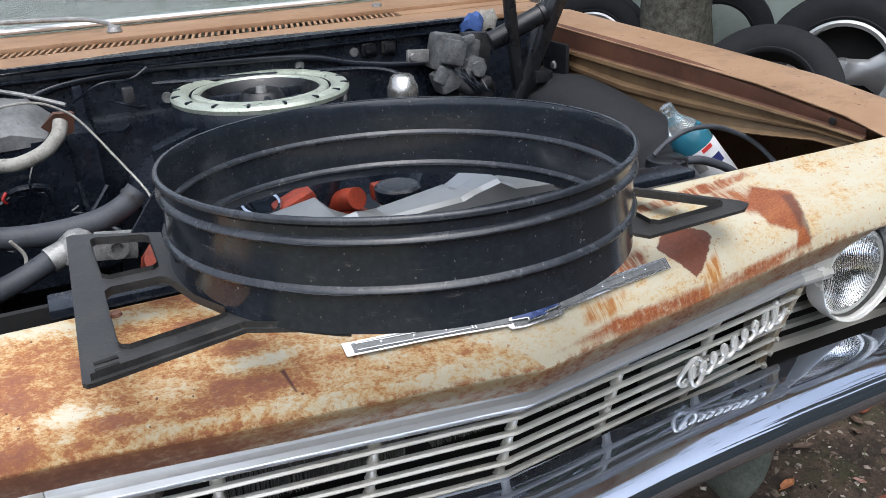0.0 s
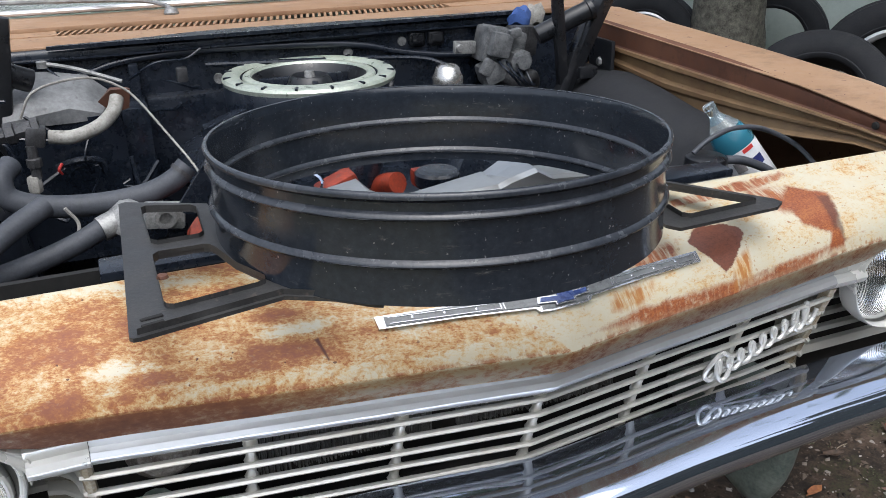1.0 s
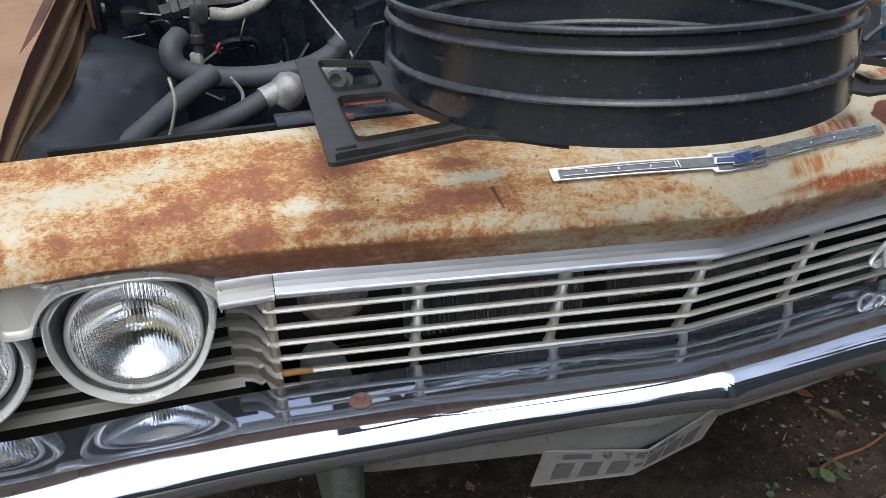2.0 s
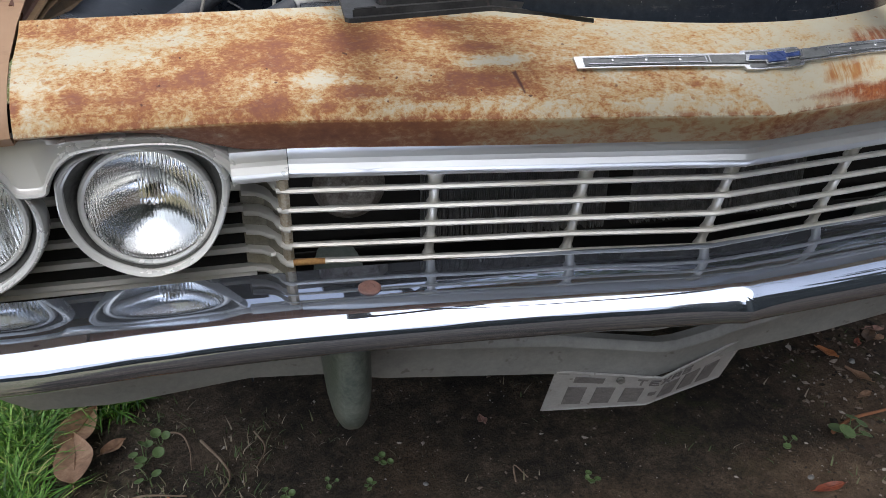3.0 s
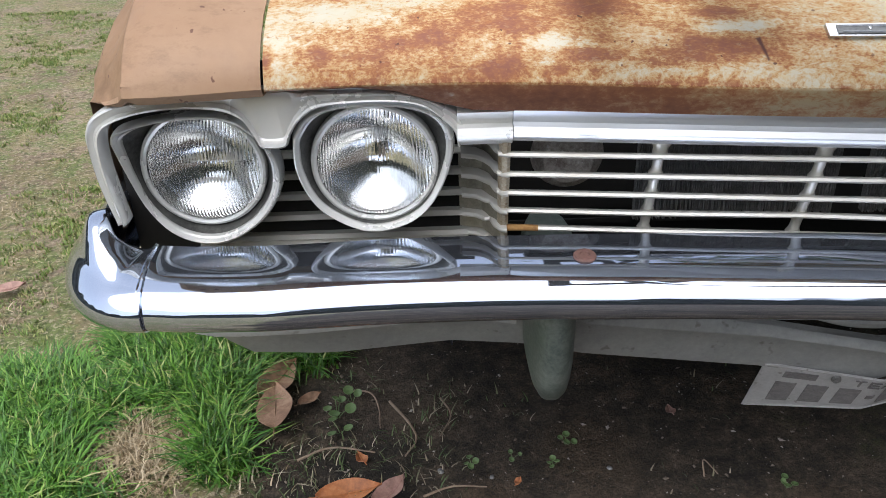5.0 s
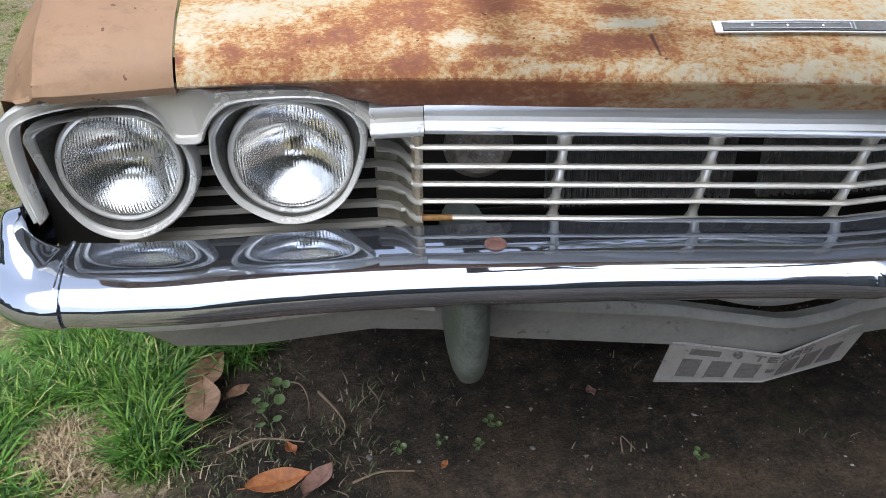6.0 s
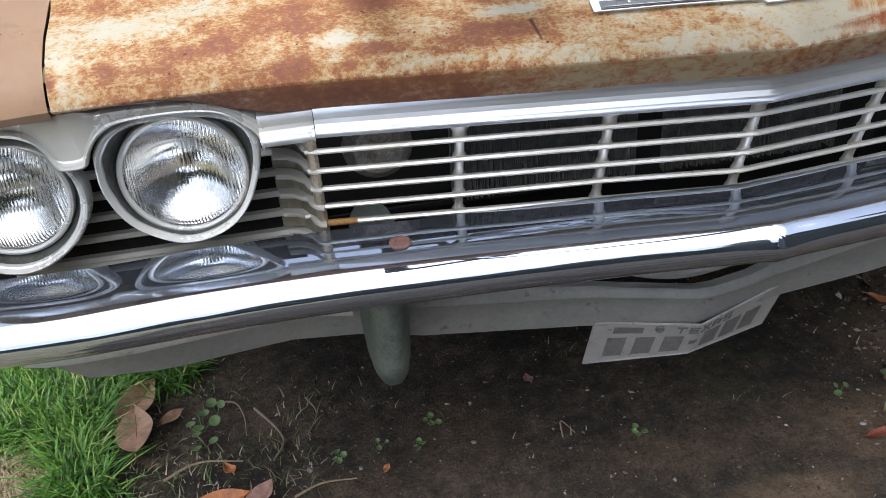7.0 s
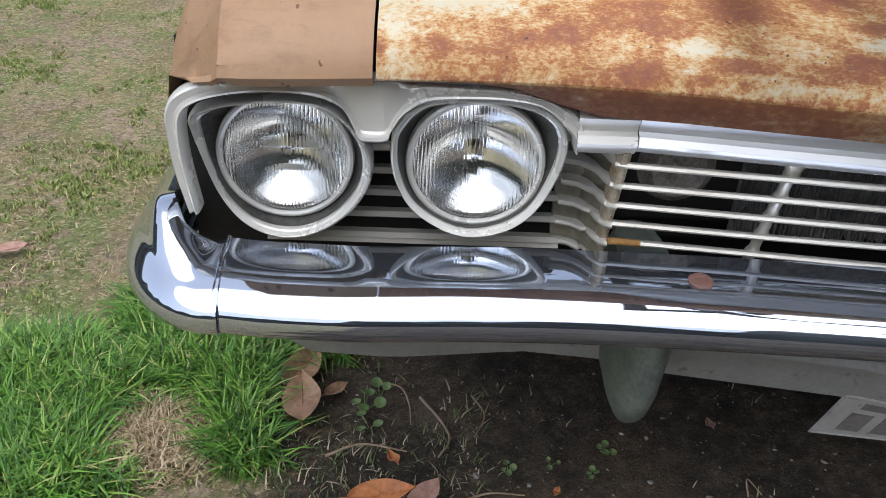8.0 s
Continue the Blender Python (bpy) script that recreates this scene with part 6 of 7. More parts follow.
# ---- surroundings ----
spare(0.325, 0.20, Matrix.Translation((2.44, 2.00, 0.350)) @ Vector((-0.72, -0.52, 0.42)).to_track_quat("Z", "Y").to_matrix().to_4x4(), False, "worn black tyre leaning back among other old tyres")
spare(0.37, 0.25, Matrix.Translation((3.06, 2.14, 0.39)) @ Vector((-0.80, -0.58, 0.12)).to_track_quat("Z", "Y").to_matrix().to_4x4(), True, "big black tyre on a silver alloy rim")
spare(0.33, 0.21, Matrix.Translation((2.70, 3.62, 0.33)) @ Vector((-0.75, -0.62, 0.1)).to_track_quat("Z", "Y").to_matrix().to_4x4(), True, "black tyre on a pale rim standing behind the tree trunk")
spare(0.34, 0.22, Matrix.Translation((3.40, 3.35, 0.34)) @ Vector((-0.70, -0.70, 0.05)).to_track_quat("Z", "Y").to_matrix().to_4x4(), False, "black tyre standing on edge beside the tree trunk")
BARK = make_plain("lichened_bark", (0.03, 0.028, 0.022), (0.22, 0.21, 0.17), 0.9, 26, 0.9, 0.0, (0.12, 0.14, 0.08))
LEAF_GREEN = Mat("tree_leaves", 0.5)
LEAF_GREEN.color(LEAF_GREEN.ramp(LEAF_GREEN.nt.nodes.new("ShaderNodeNewGeometry").outputs["Random Per Island"], (0.0, (0.03, 0.07, 0.012)), (1.0, (0.09, 0.16, 0.03))))


def tree(x, y, r, height, seed):
    rng = random.Random(seed)
    t = thing("tree", "rough grey-brown tree trunk with lichen standing behind the tyres", "tree", (x, y, 0))
    rings = []
    for k in range(46):
        z = height * k / 45 - 0.03
        rr = r * (1.25 - 0.25 * min(1, z / 0.5) - 0.35 * z / height)
        ring = []
        for a in range(36):
            an = 2 * math.pi * a / 36
            d = 0.07 * noise.noise(Vector((math.cos(an) * 4, math.sin(an) * 4, z * 2.0 + seed))) + 0.05 * noise.noise(Vector((math.cos(an) * 11, math.sin(an) * 11, z * 7)))
            ring.append((rr * (1 + d) * math.cos(an), rr * (1 + d) * math.sin(an), z))
        rings.append(ring)
    part("trunk", loft(rings), BARK, t, "", 80)
    vs, fs = [], []
    for k in range(13):
        a, e = 2 * math.pi * k / 13 + rng.uniform(-0.2, 0.2), rng.uniform(0.25, 0.9)
        z0 = height * rng.uniform(0.62, 0.98)
        ln = rng.uniform(2.2, 3.4) * (0.75 if math.cos(a) < -0.3 else 1.0)
        tip = Vector((math.cos(a) * math.cos(e), math.sin(a) * math.cos(e), math.sin(e) * 0.7)) * ln
        part("limb", tube([(0, 0, z0), tip * 0.4 + Vector((0, 0, z0 - 0.05)), tip + Vector((0, 0, z0))], r * 0.4, 8, 5, True, 0.02), BARK, t)
        for n in range(1150):
            c = tip * rng.uniform(0.25, 1.12) + Vector((rng.gauss(0, 0.5), rng.gauss(0, 0.5), z0 + rng.gauss(0, 0.35)))
            u = Vector((rng.gauss(0, 1), rng.gauss(0, 1), rng.gauss(0, 0.5))).normalized()
            v = u.orthogonal().normalized()
            i0 = len(vs)
            vs += [c - u * 0.10, c + v * 0.045, c + u * 0.10, c - v * 0.045]
            fs.append((i0, i0 + 1, i0 + 2, i0 + 3))
    me = bpy.data.meshes.new("crown")
    me.from_pydata([tuple(v) for v in vs], [], fs)
    me.materials.append(LEAF_GREEN.m)
    tagged(new("crown", me), kind="stuff").parent = t
    return t


tree(2.98, 3.24, 0.20, 4.2, 3)
PALE = make_plain("pale_mint_paint", (0.50, 0.58, 0.53), (0.60, 0.67, 0.62), 0.35, 6, 0.05)
other = thing("parked_car", "pale mint parked car beyond the tyres", "car", (4.80, 3.87, 0), "")
_m = pose(0, 0, 0, 0, 0, 142)
part("body", loft([[tuple(_m @ Vector((x, y, z))) for y, z in ((-0.8, 0.22), (-0.86, 0.45), (-0.84, 0.72), (-0.78, 0.80 + 0.02 * k), (0.78, 0.80 + 0.02 * k), (0.84, 0.72), (0.86, 0.45), (0.8, 0.22))] for k, x in enumerate((-1.9, -1.7, -0.6, 0.6, 1.7, 1.9))]), PALE, other, "", 35)
part("cabin", loft([[tuple(_m @ Vector((x * k, y * k2, z))) for x, y in ((-0.95, -0.74), (0.95, -0.74), (0.95, 0.74), (-0.95, 0.74))] for k, k2, z in ((1.0, 1.0, 0.82), (0.8, 0.88, 1.22), (0.78, 0.84, 1.26))]), make_plain("dark_car_glass", (0.02, 0.025, 0.03), (0.03, 0.035, 0.04), 0.1, 10, 0.0), other)
part("side_trim", tube([tuple(_m @ Vector((x, 0.868, 0.58))) for x in (-1.7, 0, 1.7)], 0.012, 8, 2), CHROME, other)
for cx in (-1.2, 1.2):
    for cy in (-0.75, 0.75):
        part("wheel", turned(tyre_profile(0.31, 0.19, 0.19), 36, Matrix.Translation(_m @ Vector((cx, cy, 0.31))) @ pose(0, 0, 0, 0, 0, 142) @ pose(0, 0, 0, 90), False), TYRE, other)


def treeline():
    """An unseen ring of woods, added to close the yard and darken chrome reflections."""
    rng = random.Random(21)
    rings = []
    n = 180
    for lvl, z in enumerate((-0.2, 0.8, 2.0, 3.4, 4.8, 6.0)):
        ring = []
        for k in range(n):
            a = 2 * math.pi * k / n
            side = max(0.0, min(1.0, (math.cos(a + 0.42) - 0.62) * 5.0))
            d = (24.0 - 14.0 * side) + (2.5 - 1.4 * side) * noise.noise(Vector((math.cos(a) * 6, math.sin(a) * 6, z * 0.6)))
            # raised in front and to the right so the bumper mirrors a dark band
            tall = 1.2 + 1.35 * max(0.0, min(1.0, (-math.sin(a) + 0.25) * 3.0)) * max(0.0, min(1.0, (math.cos(a) + 0.22) * 8.0)) * (1 - 0.40 * side)
            top = z * tall * (0.75 + 0.40 * noise.noise(Vector((math.cos(a) * 9, math.sin(a) * 9, 4.0))))
            ring.append((d * math.cos(a), d * math.sin(a), top if lvl else -0.2))
        rings.append(ring)
    return loft(rings, True, False)


WOODS = Mat("far_woods", 0.9)
WOODS.color(WOODS.ramp(WOODS.math("ADD", WOODS.math("MULTIPLY", WOODS.noise(0.8), 0.5), WOODS.math("MULTIPLY", WOODS.noise(9.0, 6, 0.8), 0.5)), (0.38, (0.011, 0.016, 0.018)), (0.52, (0.026, 0.038, 0.036)), (0.66, (0.055, 0.075, 0.062))))
tagged(part("backdrop", treeline(), WOODS.m), "unseen dark green woods added round the yard", "woods", kind="structure")


# ---- ground ----
def soil():
    k = Mat("soil_and_thatch", 0.9)
    n1, n2, n3 = k.noise(3.4, 6, 0.62), k.noise(24, 7, 0.76), k.noise(170, 6, 0.8)
    v = k.math("ADD", k.math("ADD", k.math("MULTIPLY", n1, 0.34), k.math("MULTIPLY", n2, 0.36)), k.math("MULTIPLY", n3, 0.30))
    earth = k.ramp(v, (0.38, (0.010, 0.0085, 0.007)), (0.45, (0.028, 0.023, 0.017)), (0.51, (0.066, 0.051, 0.036)), (0.57, (0.145, 0.106, 0.073)), (0.70, (0.24, 0.18, 0.13)))
    thatch = k.ramp(v, (0.36, (0.09, 0.085, 0.03)), (0.46, (0.20, 0.175, 0.075)), (0.54, (0.32, 0.26, 0.14)), (0.64, (0.44, 0.35, 0.22)), (0.72, (0.52, 0.44, 0.31)))
    bare = k.ramp(v, (0.38, (0.14, 0.095, 0.065)), (0.50, (0.30, 0.22, 0.16)), (0.64, (0.46, 0.36, 0.28)))
    thatch = k.mix(k.ramp(k.noise(4.2, 6, 0.72), (0.46, 0.0), (0.56, 0.9)), thatch, bare)
    green = k.mix(k.ramp(k.math("ADD", k.math("MULTIPLY", k.noise(5.5, 5, 0.7), 0.6), k.math("MULTIPLY", k.noise(30.0, 5, 0.75), 0.4)), (0.485, 0.0), (0.56, 0.85)), thatch, k.ramp(n3, (0.35, (0.085, 0.13, 0.026)), (0.65, (0.22, 0.28, 0.085))))
    green = k.mix(k.math("MULTIPLY", k.ramp(k.noise(55.0, 5, 0.8), (0.50, 0.0), (0.60, 1.0)), 0.65), green, (0.055, 0.060, 0.026))
    green = k.mix(k.math("MULTIPLY", k.ramp(k.noise(75.0, 4, 0.8, (1.0, 1.3, 1.0)), (0.54, 0.0), (0.61, 1.0)), 0.7), green, (0.56, 0.47, 0.34))
    x, y, z = k.xyz()
    lawn = k.math("ADD", k.math("MULTIPLY", k.math("ADD", x, 0.92), -3.0), k.math("MULTIPLY", k.math("SUBTRACT", k.noise(5.0, 5, 0.7), 0.5), 2.2))
    col = k.mix(k.ramp(lawn, (0.0, 0.0), (0.35, 1.0)), earth, green)
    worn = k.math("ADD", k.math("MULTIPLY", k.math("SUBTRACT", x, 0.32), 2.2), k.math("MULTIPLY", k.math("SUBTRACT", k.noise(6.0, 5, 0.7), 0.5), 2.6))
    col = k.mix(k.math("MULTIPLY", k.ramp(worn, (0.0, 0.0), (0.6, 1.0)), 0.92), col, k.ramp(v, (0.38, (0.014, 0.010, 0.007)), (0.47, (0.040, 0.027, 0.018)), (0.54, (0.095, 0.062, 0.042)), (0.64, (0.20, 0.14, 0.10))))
    moss = k.math("MULTIPLY", k.ramp(k.noise(6.5, 4, 0.65), (0.52, 0.0), (0.60, 1.0)), k.ramp(n3, (0.42, 0.0), (0.56, 0.75)))
    col = k.mix(k.math("MULTIPLY", moss, k.ramp(x, (-0.35, 0.0), (0.1, 1.0))), col, (0.060, 0.068, 0.024))
    for cx, cy, rx, ry in ((0.44, 0.20, 0.13, 0.09), (0.60, 0.36, 0.11, 0.16), (0.19, 0.07, 0.16, 0.06)):
        pale = k.blob(cx, cy, rx, ry, k.math("ADD", k.math("MULTIPLY", k.noise(11.0, 5, 0.7), 0.6), k.math("MULTIPLY", n2, 0.4)), 0.5)
        col = k.mix(k.math("MULTIPLY", pale, k.ramp(n3, (0.36, 0.35), (0.56, 0.9))), col, k.ramp(n2, (0.38, (0.12, 0.080, 0.050)), (0.62, (0.25, 0.175, 0.115))))
    for cx, cy, rx, ry in ((-0.33, 0.37, 0.12, 0.15), (-0.52, 0.27, 0.10, 0.06), (0.02, 0.22, 0.20, 0.07), (0.36, 0.20, 0.22, 0.14)):
        dry = k.blob(cx, cy, rx, ry, k.math("ADD", k.math("MULTIPLY", k.noise(14.0, 5, 0.7), 0.5), k.math("MULTIPLY", n2, 0.5)), 0.7)
        col = k.mix(k.math("MULTIPLY", dry, k.ramp(n3, (0.40, 0.15), (0.56, 0.85))), col, k.ramp(n2, (0.38, (0.075, 0.050, 0.030)), (0.62, (0.19, 0.13, 0.08))))
    k.color(col)
    return k.bump(k.math("ADD", n2, k.math("MULTIPLY", n3, 0.6)), 0.9, 0.014).m


def ground_mesh():
    bm = bmesh.new()
    def axis(lo, hi, step):
        a = [lo + step * i for i in range(int((hi - lo) / step) + 1)]
        return [-400, -60, -20, -9] + a + [9, 20, 60, 400]
    xs, ys = axis(-4, 4, 0.05), axis(-2, 5, 0.05)
    grid = [[bm.verts.new((x, y, ground_height(x, y) if abs(x) < 9 and abs(y) < 9 else 0)) for y in ys] for x in xs]
    for a, b in zip(grid, grid[1:]):
        for i in range(len(ys) - 1):
            bm.faces.new((a[i], b[i], b[i + 1], a[i + 1]))
    return bm


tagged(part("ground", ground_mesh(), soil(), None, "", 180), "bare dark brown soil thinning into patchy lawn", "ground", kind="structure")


def blades(name, count, area, height, width, keep, colors, seed, label, stiff=0.5):
    """A patch of grass: curved blades, kept where keep(x, y) is large."""
    rng = random.Random(seed)
    vs, fs, n, tries = [], [], 0, 0
    while n < count and tries < count * 30:
        tries += 1
        x, y = rng.uniform(area[0], area[1]), rng.uniform(area[2], area[3])
        l = keep(x, y)
        if rng.random() > l:
            continue
        h = height * (0.45 + 0.75 * rng.random()) * (0.5 + 0.5 * l)
        a = rng.uniform(0, 2 * math.pi)
        dx, dy, w, z = math.cos(a), math.sin(a), width * rng.uniform(0.6, 1.3), ground_height(x, y) - 0.003
        bend = h * rng.uniform(0.15, 1.3) * (1.2 - stiff)
        i = len(vs)
        for t, ww in ((0.0, 1.0), (0.4, 0.9), (0.75, 0.6)):
            px, py, pz = x + dx * bend * t * t, y + dy * bend * t * t, z + h * (t - 0.25 * t * t * (bend / h))
            vs += [(px - dy * w * ww, py + dx * w * ww, pz), (px + dy * w * ww, py - dx * w * ww, pz)]
        vs.append((x + dx * bend, y + dy * bend, z + h * (1 - 0.25 * bend / h)))
        fs += [(i, i + 1, i + 3, i + 2), (i + 2, i + 3, i + 5, i + 4), (i + 4, i + 5, i + 6)]
        n += 1
    me = bpy.data.meshes.new(name)
    me.from_pydata(vs, [], fs)
    k = Mat(name + "_blades", 0.5)
    k.color(k.ramp(k.nt.nodes.new("ShaderNodeNewGeometry").outputs["Random Per Island"], *colors))
    me.materials.append(k.m)
    return tagged(new(name, me), label, "grass", kind="stuff")


def near(x, y, cx, cy, rx, ry):
    return max(0.0, 1.0 - ((x - cx) / rx) ** 2 - ((y - cy) / ry) ** 2)


def nz(x, y, f, o):
    return noise.noise(Vector((x * f, y * f, o)))


def lush(x, y):
    v = max(near(x, y, -1.08, 0.72, 0.28, 0.30), near(x, y, -1.42, 0.42, 0.30, 0.32), near(x, y, -0.99, 0.50, 0.12, 0.20))
    v *= (1.0 - min(1.0, 1.9 * near(x, y, -1.165, 0.42, 0.125, 0.12))) * (1.0 - min(1.0, 3.0 * near(x, y, -0.915, 0.50, 0.085, 0.16)))
    return max(0.0, min(1.0, v * 1.8 + 0.45 * nz(x, y, 5, 1.0)))if v > 0.02 else 0.0


def lawn(x, y):
    edge = max(0.0, min(1.0, (-0.93 - x + 0.12 * nz(x, y, 3, 2)) * 5))
    return edge * max(0.0, min(1.0, 0.14 + 0.8 * nz(x, y, 2.6, 5.5) + 0.7 * nz(x, y, 8, 3) + 0.7 * nz(x, y, 25, 7)))


def thatch(x, y):
    return max(near(x, y, -1.165, 0.41, 0.17, 0.15), 0.10 * max(0.0, min(1.0, (-0.80 - x) * 4)) * max(0.0, 0.2 + nz(x, y, 5, 9)))


def weeds(x, y):
    return 0.5 * near(x, y, -0.95, 0.30, 0.30, 0.14) * max(0.0, 0.3 + nz(x, y, 8, 4)) + near(x, y, -0.72, 0.42, 0.34, 0.26) * max(0.0, 0.10 + nz(x, y, 7, 6)) * 0.8 + 0.04 * max(0.0, nz(x, y, 5, 8)) + 0.5 * max(0.0, nz(x, y, 6, 14) - 0.12) * max(0.0, nz(x, y, 23, 15)) * max(0.0, min(1.0, (x + 0.5) * 2))


GREENS = ((0.0, (0.024, 0.078, 0.009)), (0.35, (0.058, 0.165, 0.016)), (0.75, (0.118, 0.275, 0.030)), (0.94, (0.25, 0.37, 0.075)), (1.0, (0.38, 0.36, 0.17)))
blades("grass", 19000, (-1.95, -0.80, 0.02, 1.35), 0.080, 0.0025, lush, GREENS, 5, "thick bright green grass beside the bumper", -0.1)
blades("lawn", 80000, (-3.3, -0.92, 0.0, 3.8), 0.020, 0.0021, lawn, ((0.0, (0.09, 0.15, 0.025)), (0.5, (0.17, 0.25, 0.05)), (0.8, (0.26, 0.29, 0.09)), (1.0, (0.42, 0.36, 0.19))), 6, "short patchy lawn with dry spots")
blades("dry_grass", 4300, (-2.2, -0.75, 0.1, 1.6), 0.045, 0.0016, thatch, ((0.0, (0.22, 0.16, 0.085)), (0.5, (0.39, 0.30, 0.18)), (1.0, (0.57, 0.48, 0.34))), 7, "pale dead grass lying in a bare patch", 0.0)
blades("weeds", 1350, (-1.05, 1.5, 0.0, 0.75), 0.04, 0.0014, weeds, ((0.0, (0.06, 0.10, 0.03)), (0.45, (0.12, 0.17, 0.06)), (0.7, (0.30, 0.25, 0.17)), (1.0, (0.45, 0.39, 0.29))), 8, "thin weeds and stalks in the shade of the car", 0.1)


def litter():
    """Bits of bark, chips and grit."""
    rng = random.Random(13)
    vs, fs = [], []
    for n in range(17000):
        if n % 3:
            x, y = rng.uniform(-1.0, 1.9), rng.uniform(-0.1, 0.9)
        else:
            x, y = rng.uniform(0.35, 1.9), rng.uniform(0.0, 1.0)
        r = 0.0009 + 0.0034 * rng.random() ** 5 + (0.006 * rng.random() if x > 0.5 and rng.random() < 0.4 else 0)
        z = ground_height(x, y)
        a = rng.uniform(0, 3.14)
        c, d, e = math.cos(a), math.sin(a), rng.uniform(0.5, 1.8)
        i = len(vs)
        for u, v in ((-1, -0.5), (0.2, -0.7), (1, 0.1), (0.1, 0.6)):
            vs.append((x + r * e * (c * u - d * v), y + r * e * (d * u + c * v), z + rng.uniform(-0.3, 0.5) * r))
        vs.append((x, y, z + r * 0.9))
        fs += [(i, i + 1, i + 4), (i + 1, i + 2, i + 4), (i + 2, i + 3, i + 4), (i + 3, i, i + 4)]
    me = bpy.data.meshes.new("litter")
    me.from_pydata(vs, [], fs)
    k = Mat("litter_bits", 0.85)
    k.color(k.ramp(k.nt.nodes.new("ShaderNodeNewGeometry").outputs["Random Per Island"], (0.0, (0.015, 0.012, 0.009)), (0.40, (0.055, 0.040, 0.028)), (0.68, (0.15, 0.11, 0.08)), (0.88, (0.28, 0.23, 0.19)), (1.0, (0.55, 0.51, 0.46))))
    me.materials.append(k.m)
    return tagged(new("litter", me), "grit, chips and bark bits strewn on the soil", "litter", kind="stuff")


litter()


def leaf_mat(name, a, b, c):
    k = Mat(name, 0.6)
    k.color(k.ramp(k.math("ADD", k.math("MULTIPLY", k.noise(18.0), 0.6), k.math("MULTIPLY", k.noise(120.0), 0.4)), (0.36, c), (0.5, a), (0.64, b)))
    return k.bump(k.noise(60.0), 0.3, 0.001).m


LEAF_TAN = leaf_mat("dead_leaf_tan", (0.28, 0.165, 0.10), (0.40, 0.26, 0.165), (0.17, 0.10, 0.06))
LEAF_ORANGE = leaf_mat("dead_leaf_orange", (0.45, 0.17, 0.06), (0.58, 0.27, 0.12), (0.26, 0.10, 0.05))
LEAF_PINK = leaf_mat("dead_leaf_pinkish", (0.34, 0.20, 0.16), (0.46, 0.29, 0.24), (0.2, 0.11, 0.09))
LEAF_DULL = leaf_mat("dead_leaf_dull", (0.10, 0.062, 0.04), (0.17, 0.11, 0.075), (0.05, 0.032, 0.022))
LEAF_YELLOW = leaf_mat("dead_leaf_yellow", (0.55, 0.42, 0.10), (0.65, 0.52, 0.2), (0.35, 0.25, 0.06))
LEAF_RED = leaf_mat("dead_leaf_red", (0.20, 0.05, 0.025), (0.30, 0.09, 0.04), (0.1, 0.03, 0.02))


def dead_leaf(x, y, length, width, turn, tilt, curl, mat, label, lift=0.0):
    ob = thing("dead_leaf", label, "leaf", (x, y, 0), group="dead leaves on the ground")
    rows = []
    for i in range(13):
        t = i / 12
        w = width * (math.sin(math.pi * min(1, t * 1.02 + 0.0)) ** 0.8) * (1.1 - 0.4 * t)
        u = (t - 0.5) * length
        rows.append([(u, w * v, curl * (abs(v) ** 1.5) * width * 1.2 + 0.25 * curl * length * (t - 0.5) ** 2 + 0.002 * math.sin(9 * t + 3 * v)) for v in (-0.5, -0.25, -0.03, 0.0, 0.03, 0.25, 0.5)])
    part("blade", skin(rows, 0.0007), mat, ob, "", 60)
    part("midrib", tube([(-0.62 * length, 0, 0.002 + 0.1 * curl * length), (-0.3 * length, 0, 0.0015), (0, 0, 0.0012), (0.42 * length, 0, 0.002 + 0.04 * curl * length)], 0.0011, 5, 3), mat, ob)
    ob.matrix_world = Matrix.Translation((x, y, ground_height(x, y) + 0.006 + lift)) @ pose(0, 0, 0, 0, 0, turn) @ pose(0, 0, 0, tilt)
    return ob


dead_leaf(-0.927, 0.570, 0.135, 0.070, 66, 14, 0.35, LEAF_TAN, "large curled tan dead leaf tucked in the grass edge", 0.022)
dead_leaf(-0.913, 0.470, 0.140, 0.078, 98, -8, 0.22, LEAF_TAN, "large tan dead leaf lying on another leaf", 0.036)
dead_leaf(-0.860, 0.530, 0.055, 0.03, 40, 10, 0.5, LEAF_TAN, "small crumpled tan dead leaf by larger leaves", 0.004)
dead_leaf(-0.758, 0.276, 0.115, 0.055, 12, 10, 0.4, LEAF_ORANGE, "orange-brown dead leaf on bare soil", 0.004)
dead_leaf(-0.686, 0.268, 0.085, 0.055, 55, -14, 0.5, LEAF_PINK, "folded pinkish-brown dead leaf on bare soil", 0.006)
dead_leaf(-0.744, 0.362, 0.035, 0.024, 120, 8, 0.4, LEAF_ORANGE, "small orange leaf scrap in the weeds")
dead_leaf(-1.660, 0.985, 0.085, 0.045, 25, 5, 0.4, LEAF_PINK, "pale tan dead leaf on the lawn", 0.012)
dead_leaf(-1.249, 0.335, 0.030, 0.020, 10, 5, 0.3, LEAF_YELLOW, "small yellow leaf in the grass", 0.02)
dead_leaf(0.405, 0.165, 0.070, 0.022, 5, 4, 0.3, LEAF_RED, "dark red-brown leaf on bare soil")
dead_leaf(-0.465, 0.300, 0.022, 0.014, 60, 5, 0.3, LEAF_ORANGE, "tiny orange leaf scrap on bare soil")
dead_leaf(-0.158, 0.478, 0.028, 0.022, 100, 5, 0.2, LEAF_PINK, "small round grey-brown leaf on dark soil")
_rl = random.Random(31)
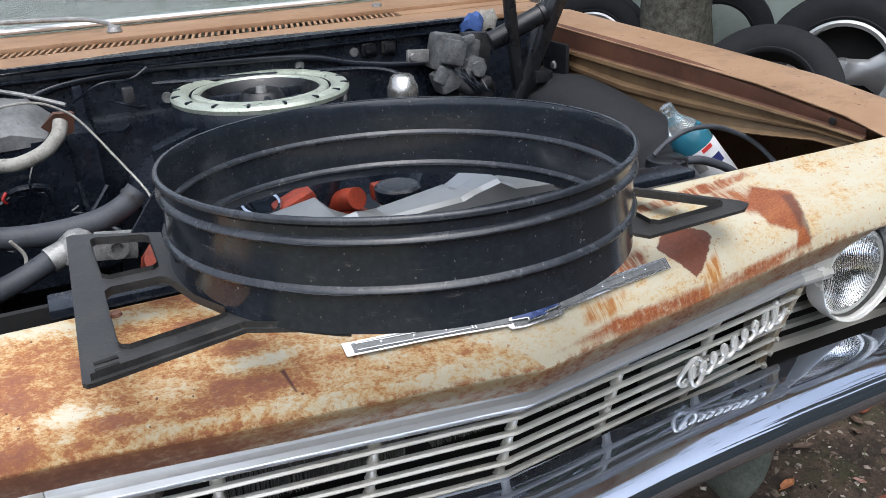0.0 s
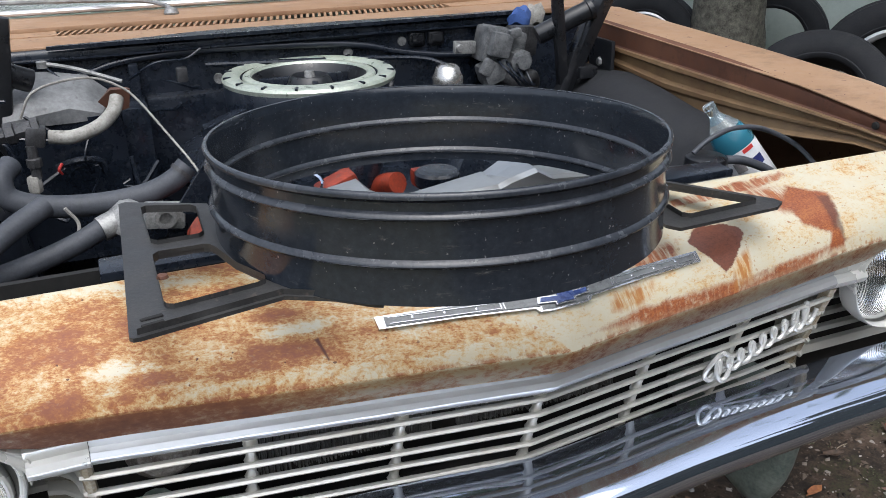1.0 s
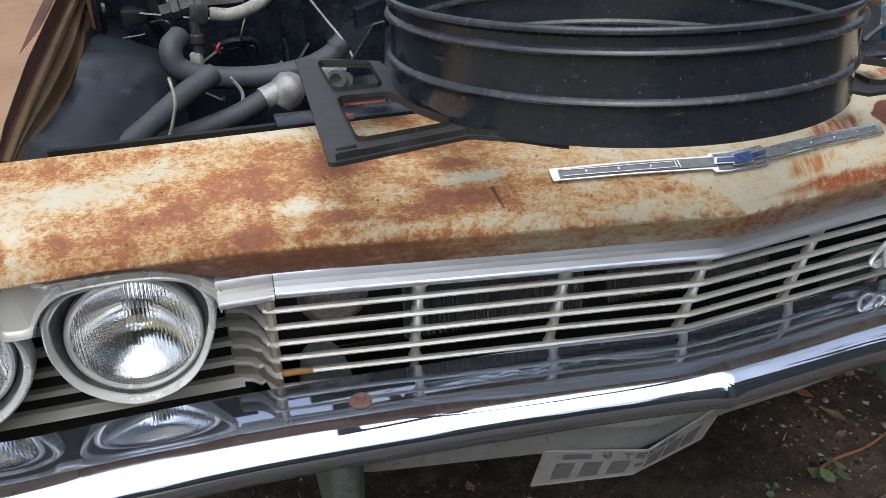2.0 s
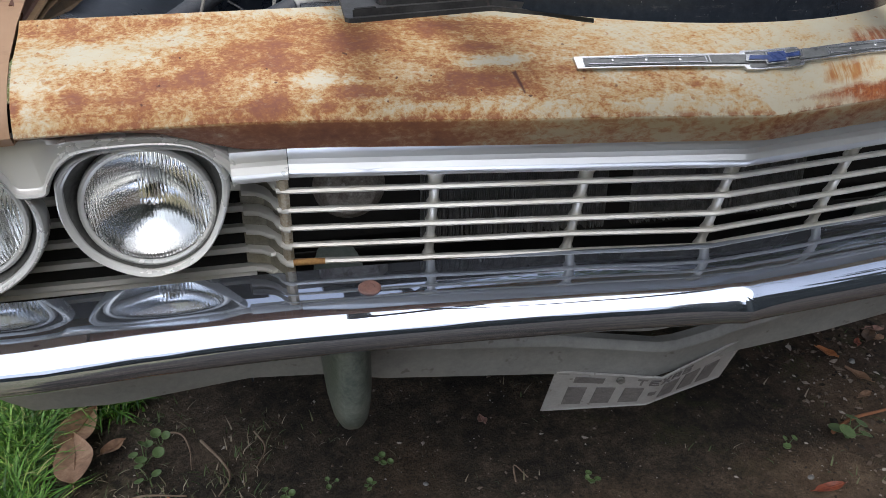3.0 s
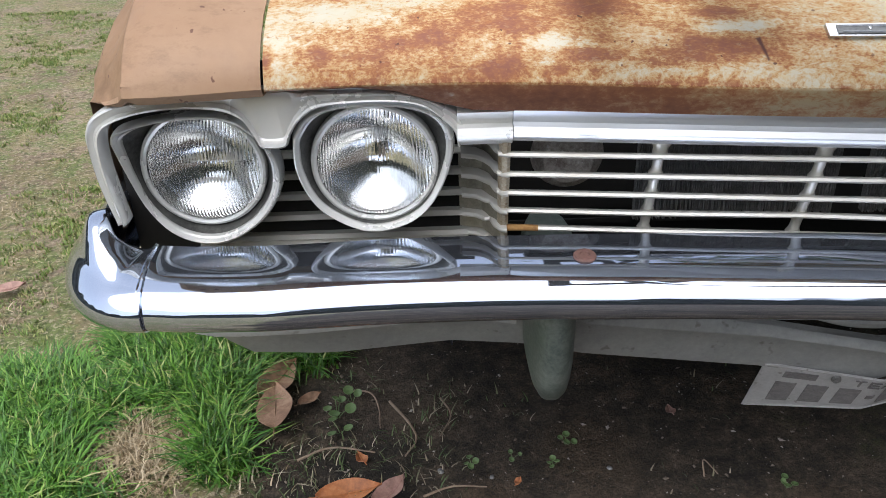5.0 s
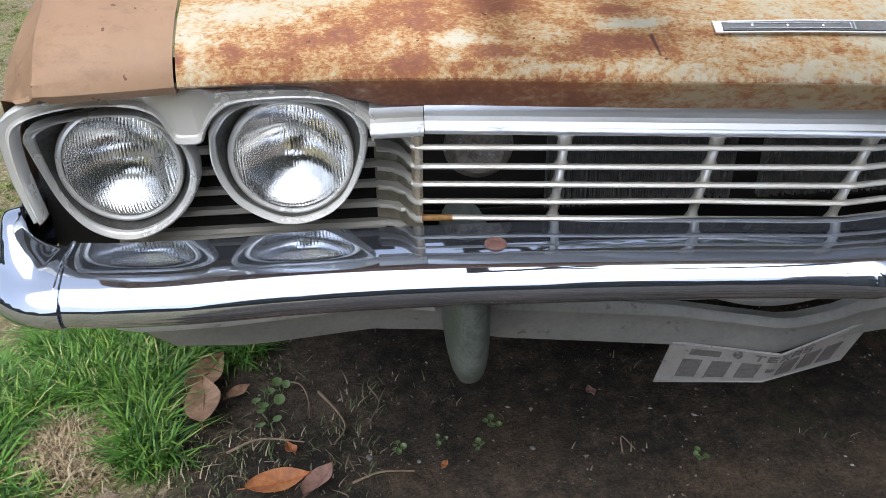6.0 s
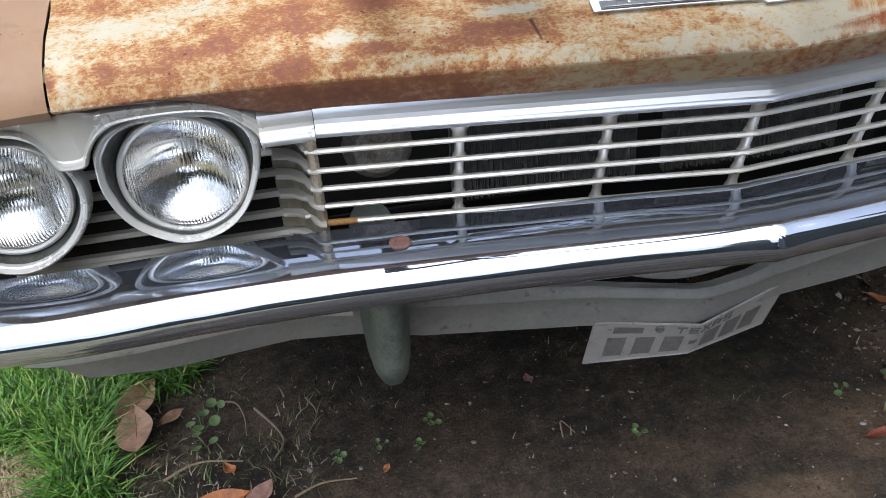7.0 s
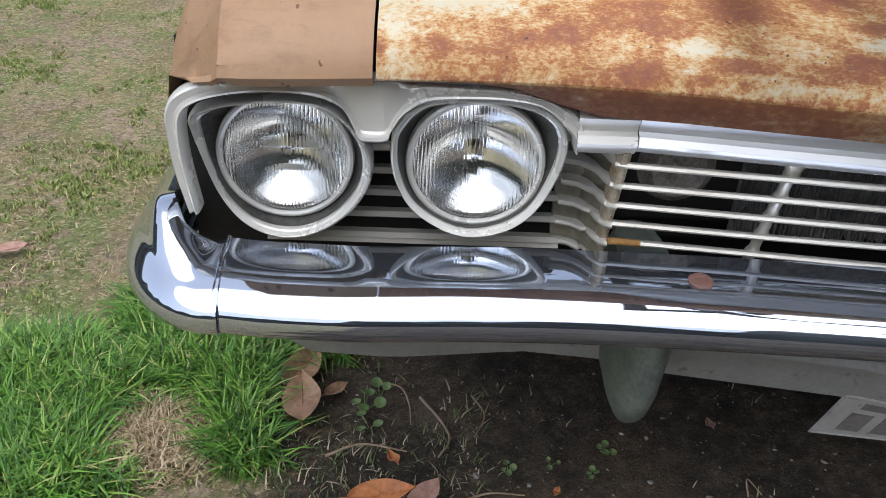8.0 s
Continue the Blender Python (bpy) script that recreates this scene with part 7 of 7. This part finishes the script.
for k in range(75):
    dead_leaf(_rl.uniform(0.62, 1.75), _rl.uniform(0.05, 0.95), _rl.uniform(0.025, 0.075), _rl.uniform(0.018, 0.035), _rl.uniform(0, 360), _rl.uniform(-15, 15), _rl.uniform(0.2, 0.6), _rl.choice((LEAF_TAN, LEAF_RED, LEAF_DULL, LEAF_DULL, LEAF_PINK, LEAF_ORANGE)), "dry curled leaf in the litter beside the car")

TWIG = make_plain("dry_twig", (0.22, 0.15, 0.10), (0.40, 0.31, 0.23), 0.8, 40, 0.3)
TWIG_RED = make_plain("reddish_twig", (0.30, 0.12, 0.06), (0.42, 0.19, 0.10), 0.7, 40, 0.3)


def twig(pts, r, mat, label):
    zs = [(x, y, ground_height(x, y) + r + h) for x, y, h in pts]
    return tagged(part("twig", tube(zs, r, 7, 5, True, r * 0.5), mat), label, "twig", "twigs on the ground")


twig([(0.50, 0.30, 0), (0.56, 0.325, 0.006), (0.66, 0.345, 0.002), (0.74, 0.375, 0)], 0.0045, TWIG_RED, "reddish dry twig on bare soil")
twig([(-0.70, 0.52, 0.004), (-0.66, 0.45, 0.01), (-0.645, 0.41, 0.004), (-0.665, 0.37, 0)], 0.003, TWIG, "pale dry forked twig under the bumper")
twig([(-0.79, 0.55, 0.01), (-0.74, 0.54, 0.012), (-0.72, 0.50, 0.006), (-0.715, 0.45, 0)], 0.0022, TWIG, "thin pale dry stalk under the bumper")
twig([(-0.60, 0.53, 0.0), (-0.58, 0.47, 0.008), (-0.60, 0.42, 0.002)], 0.0022, TWIG, "thin pale dry stalk on dark soil")
twig([(-0.86, 0.36, 0.004), (-0.80, 0.385, 0.01), (-0.72, 0.38, 0.002)], 0.0028, TWIG, "pale dry stalk by the leaves")
twig([(-0.14, 0.30, 0.0), (-0.135, 0.33, 0.012), (-0.115, 0.305, 0.0)], 0.0018, TWIG, "thin bent dry stalk on soil")
twig([(-0.63, 0.27, 0.0), (-0.58, 0.285, 0.006), (-0.52, 0.29, 0.0)], 0.0026, TWIG, "short pale twig on soil")

SPROUT = make_plain("seedling_green", (0.10, 0.165, 0.055), (0.17, 0.25, 0.10), 0.5, 60, 0.1)


def seedling(x, y, size, count, seed):
    rng = random.Random(seed)
    z = ground_height(x, y)
    ob = thing("seedling", "small round-leaved green seedling in bare soil", "seedling", (x, y, z), group="seedlings")
    for k in range(count):
        a = 2 * math.pi * k / count + rng.uniform(-0.4, 0.4)
        d, h, r = size * rng.uniform(0.5, 1.1), size * rng.uniform(0.5, 1.1), size * rng.uniform(0.32, 0.5)
        tip = Vector((d * math.cos(a), d * math.sin(a), h))
        part("stem", tube([(0, 0, -0.003), tip * 0.5 + Vector((0, 0, h * 0.2)), tip], size * 0.035, 5, 3), SPROUT, ob)
        part("leaf", turned([(0.001, 0.0), (r * 0.6, 0.001), (r, 0.0025), (r * 0.98, 0.0035), (r * 0.5, 0.002), (0.001, 0.001)], 12, Matrix.Translation(tip) @ pose(0, 0, 0, rng.uniform(-25, 25), rng.uniform(-25, 25))), SPROUT, ob)
    return ob


for k, (x, y, size, n) in enumerate(((0.522, 0.285, 0.034, 5), (-0.008, 0.268, 0.014, 4), (-0.545, 0.335, 0.016, 4), (-0.80, 0.485, 0.026, 4), (-0.775, 0.53, 0.022, 3), (-0.37, 0.395, 0.014, 4), (0.395, 0.285, 0.016, 3), (0.44, 0.05, 0.018, 4), (-0.40, 0.34, 0.012, 4), (-0.47, 0.36, 0.012, 3), (-0.79, 0.44, 0.02, 3))):
    seedling(x, y, size, n, 50 + k)
for k, (x, y, r) in enumerate(((0.468, 0.112, 0.009), (0.39, 0.20, 0.006), (0.62, 0.22, 0.008), (-0.30, 0.33, 0.005), (-0.60, 0.33, 0.007), (-0.51, 0.315, 0.005), (0.68, 0.50, 0.008))):
    rings = [[(x + r * q * math.cos(a) * (1 + 0.2 * math.sin(2 * a + k)), y + r * q * math.sin(a), ground_height(x, y) + h * r) for a in [2 * math.pi * i / 10 for i in range(10)]] for q, h in ((0.7, -0.3), (1.0, 0.1), (0.8, 0.5), (0.4, 0.7))]
    tagged(part("pebble", loft(rings), PLATE if k in (0, 2) else CAST), "small pale pebble on bare soil", "pebble", "pebbles")
